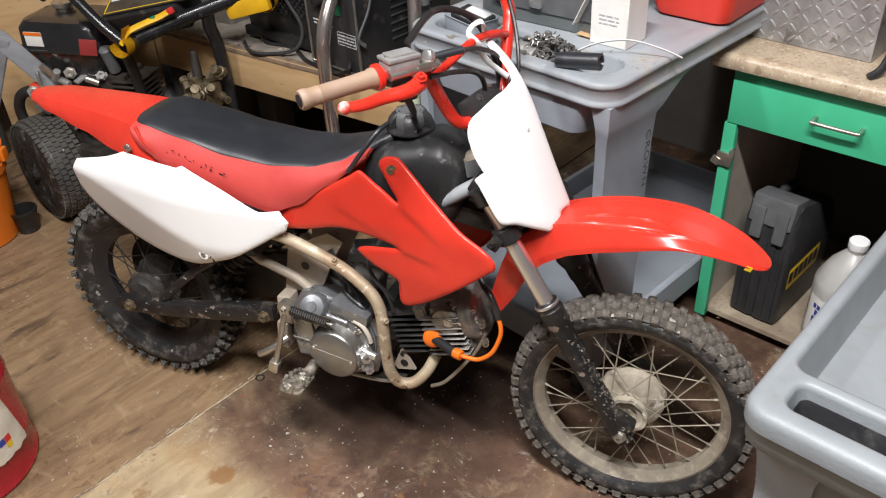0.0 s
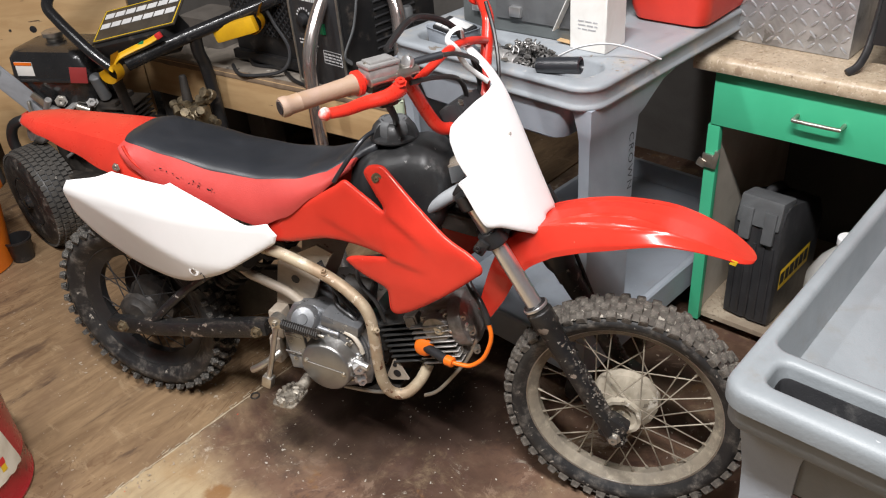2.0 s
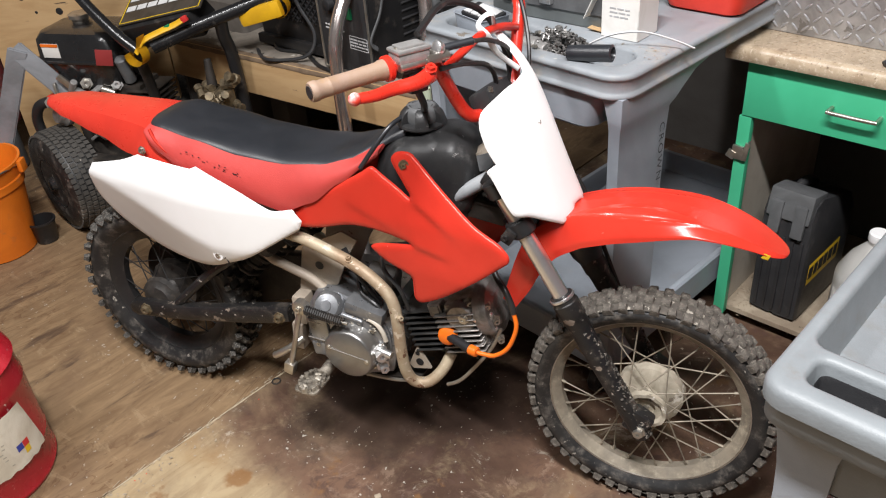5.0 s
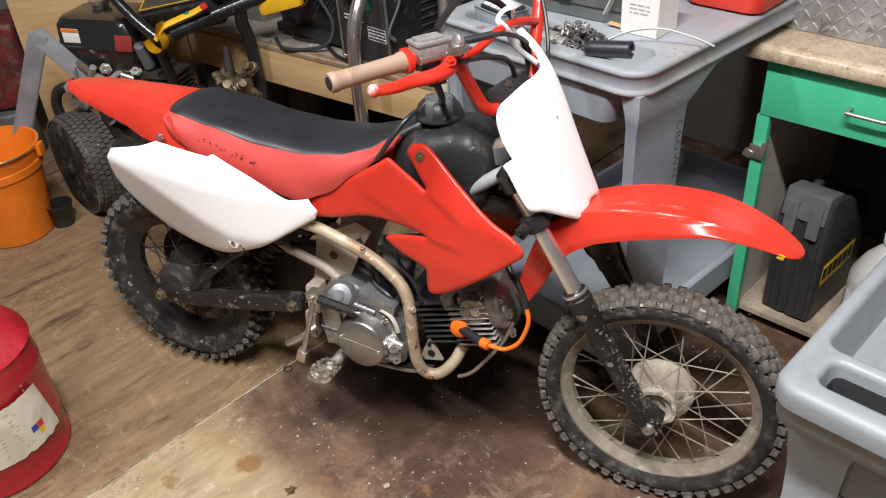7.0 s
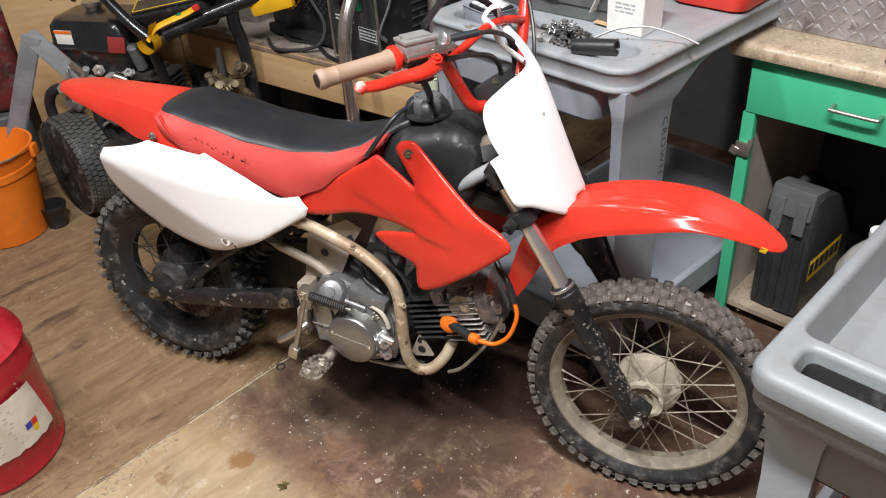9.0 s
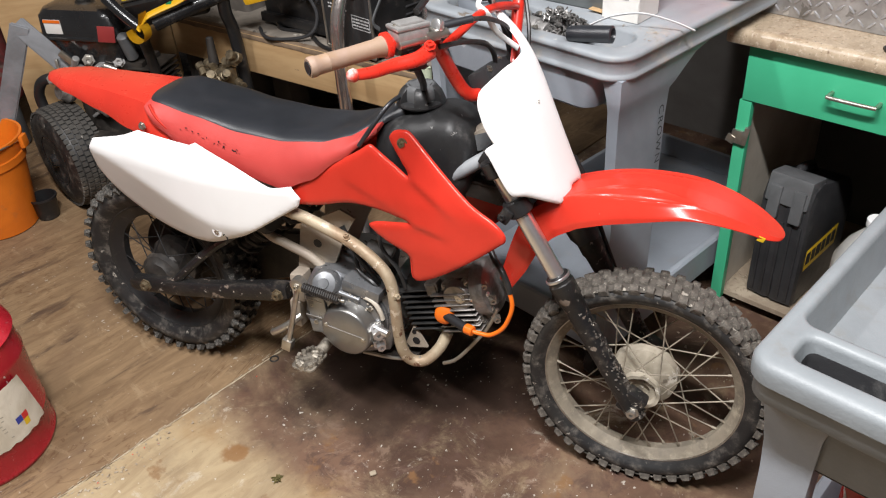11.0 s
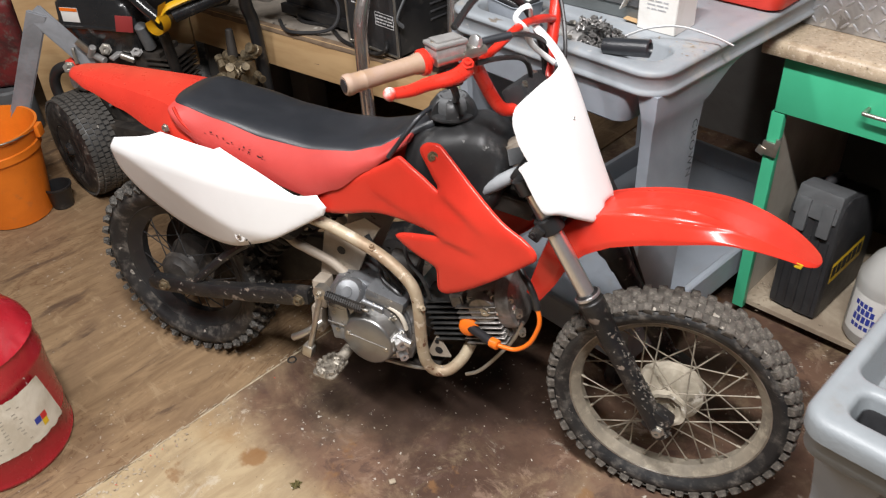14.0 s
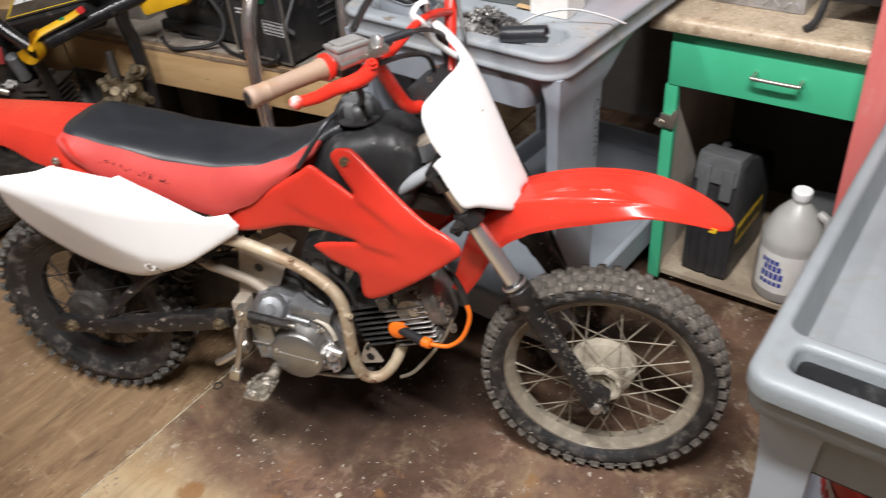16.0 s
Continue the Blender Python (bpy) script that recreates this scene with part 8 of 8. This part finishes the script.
part("lever_boss", bm, ZINC, kl)
bm = bmesh.new()
a, b = Vector((0.500, -0.142, 0.384)), Vector((0.588, -0.142, 0.374))
d = b - a
u, v, dd = basis(d)
tube(bm, [a + d * (k / 120) + (u * math.cos(k * 0.9) + v * math.sin(k * 0.9)) * 0.0085 for k in range(121)], 0.0024, 6, 1, smooth=False)
part("return_spring", bm, GRIME, bike, "dark coil return spring")
bm = bmesh.new()
cyl(bm, a - d * 0.1, b + d * 0.12, 0.0035)
part("spring_rod", bm, ZINC, bike)
bm = bmesh.new()
tube(bm, [(0.385, -0.125, 0.222), (0.41, -0.128, 0.240), (0.435, -0.120, 0.258), (0.45, -0.10, 0.27)], 0.0085, 10)
part("brake_pedal", bm, ZINC, bike, "plated brake pedal")
for side in (-1, 1):
    rng = random.Random(3)
    bm = bmesh.new()
    base = [round_rect(0.500, side * 0.160, 0.028, 0.036, 0.012, z) for z in (0.200, 0.204)]
    rings(bm, base)
    cyl(bm, (0.515, side * 0.085, 0.218), (0.512, side * 0.135, 0.208), 0.013, 12, soft=0.002)
    peg = part("foot_peg", bm, MUDZINC, bike, "mud-clogged serrated foot peg")
    for k in range(16):
        a = 2 * math.pi * k / 16
        bm = bmesh.new()
        box(bm, (0.500 + 0.024 * math.cos(a), side * 0.160 + 0.032 * math.sin(a), 0.207), (0.009, 0.009, 0.015), (rng.uniform(-15, 15), rng.uniform(-15, 15), rng.uniform(0, 90)), 0.002)
        part("tooth", bm, MUDZINC, peg)
    for k in range(7):
        bm = bmesh.new()
        box(bm, (0.500 + rng.uniform(-0.014, 0.014), side * (0.138 + k * 0.007), 0.206), (0.014, 0.007, 0.014), (rng.uniform(-20, 20), rng.uniform(-20, 20), rng.uniform(-30, 30)), 0.002)
        part("mud_lump", bm, MUDZINC, peg)
# side stand on the far side
bm = bmesh.new()
tube(bm, [(0.48, 0.09, 0.25), (0.46, 0.16, 0.13), (0.445, 0.215, 0.018)], 0.009, 10)
box(bm, (0.445, 0.222, 0.024), (0.05, 0.035, 0.008), (0, 0, 0), 0.002)
part("side_stand", bm, BLACK, bike)

# ---- floor litter ----
def leaf():
    bm = bmesh.new()
    pts = []
    for k in range(20):
        a = 2 * math.pi * k / 20
        r = 0.016 * (1.0 if k % 4 == 0 else 0.55 if k % 2 else 0.72)
        pts.append(Vector((r * math.cos(a), r * math.sin(a), 0.003 + 0.004 * math.sin(a * 3))))
    c = bm.verts.new((0, 0, 0.004))
    vs = [bm.verts.new(p) for p in pts]
    for i in range(20):
        bm.faces.new((c, vs[i], vs[(i + 1) % 20]))
    bmesh.ops.solidify(bm, geom=bm.faces[:], thickness=0.0006)
    single("dry_leaf", bm, surf("dry_leaf_skin", (0.17, 0.15, 0.055), (0.24, 0.18, 0.07), 60, 0.7, bump=0.4), pose(-0.325, 1.062, 0.0005, 4, 2, 30), "curled dry olive leaf lying on the plywood", "leaf")


leaf()
RUSTY = surf("rusty_brown_rubber", (0.12, 0.06, 0.03), (0.07, 0.04, 0.025), 60, 0.7, bump=0.3)
for (x, y), r in (((-0.609, 1.002), 0.0125), ((-0.397, 1.455), 0.0105)):
    bm = bmesh.new()
    tube(bm, [Vector((r * math.cos(2 * math.pi * k / 24), r * math.sin(2 * math.pi * k / 24), 0.0022)) for k in range(25)], 0.0022, 6, 1, smooth=False)
    single("rubber_ring", bm, RUSTY if x < -0.5 else GRIME, pose(x, y, 0), "small dark rubber ring lying on the floor", "ring", "rings on the floor")
bm = bmesh.new()
box(bm, (0, 0, 0.0045), (0.16, 0.11, 0.009), bevel=0.001, seg=1)
single("plywood_scrap", bm, CREAM, ROOM @ pose(-1.255, 0.045, 0, 0, 0, 2), "pale offcut of thin board lying by the floor seam", "offcut")
bm = bmesh.new()
box(bm, (0, 0, 0.0035), (0.015, 0.012, 0.007), (0, 0, 20), 0.0034, 3)
single("mud_clod", bm, DIRTY, pose(-0.113, 1.065, 0), "flat tan clod of dried mud on the floor", "clod")


def splinters():
    rng = random.Random(17)
    bm = bmesh.new()
    for k in range(80):
        b = rng.uniform(0.02, 0.95)
        L = rng.uniform(0.004, 0.022)
        c = Vector((-1.298 + rng.gauss(0, 0.005), b, 0.0015))
        mm = ROOM @ Matrix.Translation(c) @ pose(0, 0, 0, rng.uniform(-6, 6), 0, rng.gauss(0, 9))
        bmesh.ops.create_cube(bm, size=1, matrix=mm @ Matrix.Diagonal((rng.uniform(0.001, 0.003), L, 0.002, 1)))
    single("splinters", bm, surf("pale_splinter_wood", (0.40, 0.32, 0.22), (0.25, 0.19, 0.13), 40, 0.8, bump=0.2), Matrix.Identity(4), "pale torn splinters along the floor seam", "debris", kind="stuff")


splinters()


def seam_edge():
    """The torn pale edge of the plywood sheet, running along the joint."""
    rng = random.Random(23)
    bm = bmesh.new()
    y, rows_ = -0.3, []
    while y < 1.25:
        w = 0.0050 * (0.55 + 0.9 * abs(noise.noise(Vector((y * 14, 0, 2))))) * (0.25 if noise.noise(Vector((y * 5, 3, 0))) < -0.32 else 1)
        c = -1.2962 + 0.0012 * noise.noise(Vector((y * 30, 5, 0)))
        rows_.append([Vector((c - w * 0.5, y, -0.0004)), Vector((c - w * 0.25, y, 0.0012)), Vector((c + w * 0.3, y, 0.0014)), Vector((c + w * 0.6, y, -0.0004))])
        y += 0.006
    rings(bm, rows_, closed=False)
    part("torn_edge", bm, surf("pale_torn_wood", (0.50, 0.42, 0.30), (0.33, 0.26, 0.17), 60, 0.85, bump=0.4), floor, "pale torn edge of the plywood sheet").matrix_world = ROOM


seam_edge()
crumbs("seam_litter", ROOM @ pose(-1.265, 0.24, 0.0005), 260, 0.018, 0.20, 0.0045, DIRTY, "dark crumbs and litter beside the floor seam", "debris", 31)
crumbs("paint_chips", ROOM @ pose(-0.55, 0.75, 0.0005), 120, 0.28, 0.18, 0.0030, CREAM, "pale paint chips and dried mud flakes strewn on the floor", "debris", 32)
crumbs("mud_flakes", ROOM @ pose(-0.25, 1.45, 0.0005), 120, 0.12, 0.10, 0.006, DIRTY, "dried mud flakes on the floor in front of the cabinet", "debris", 33)
crumbs("colour_specks", ROOM @ pose(-1.27, 0.25, 0.0005), 12, 0.012, 0.20, 0.003, TOOLRED, "few red plastic specks beside the floor seam", "debris", 34)
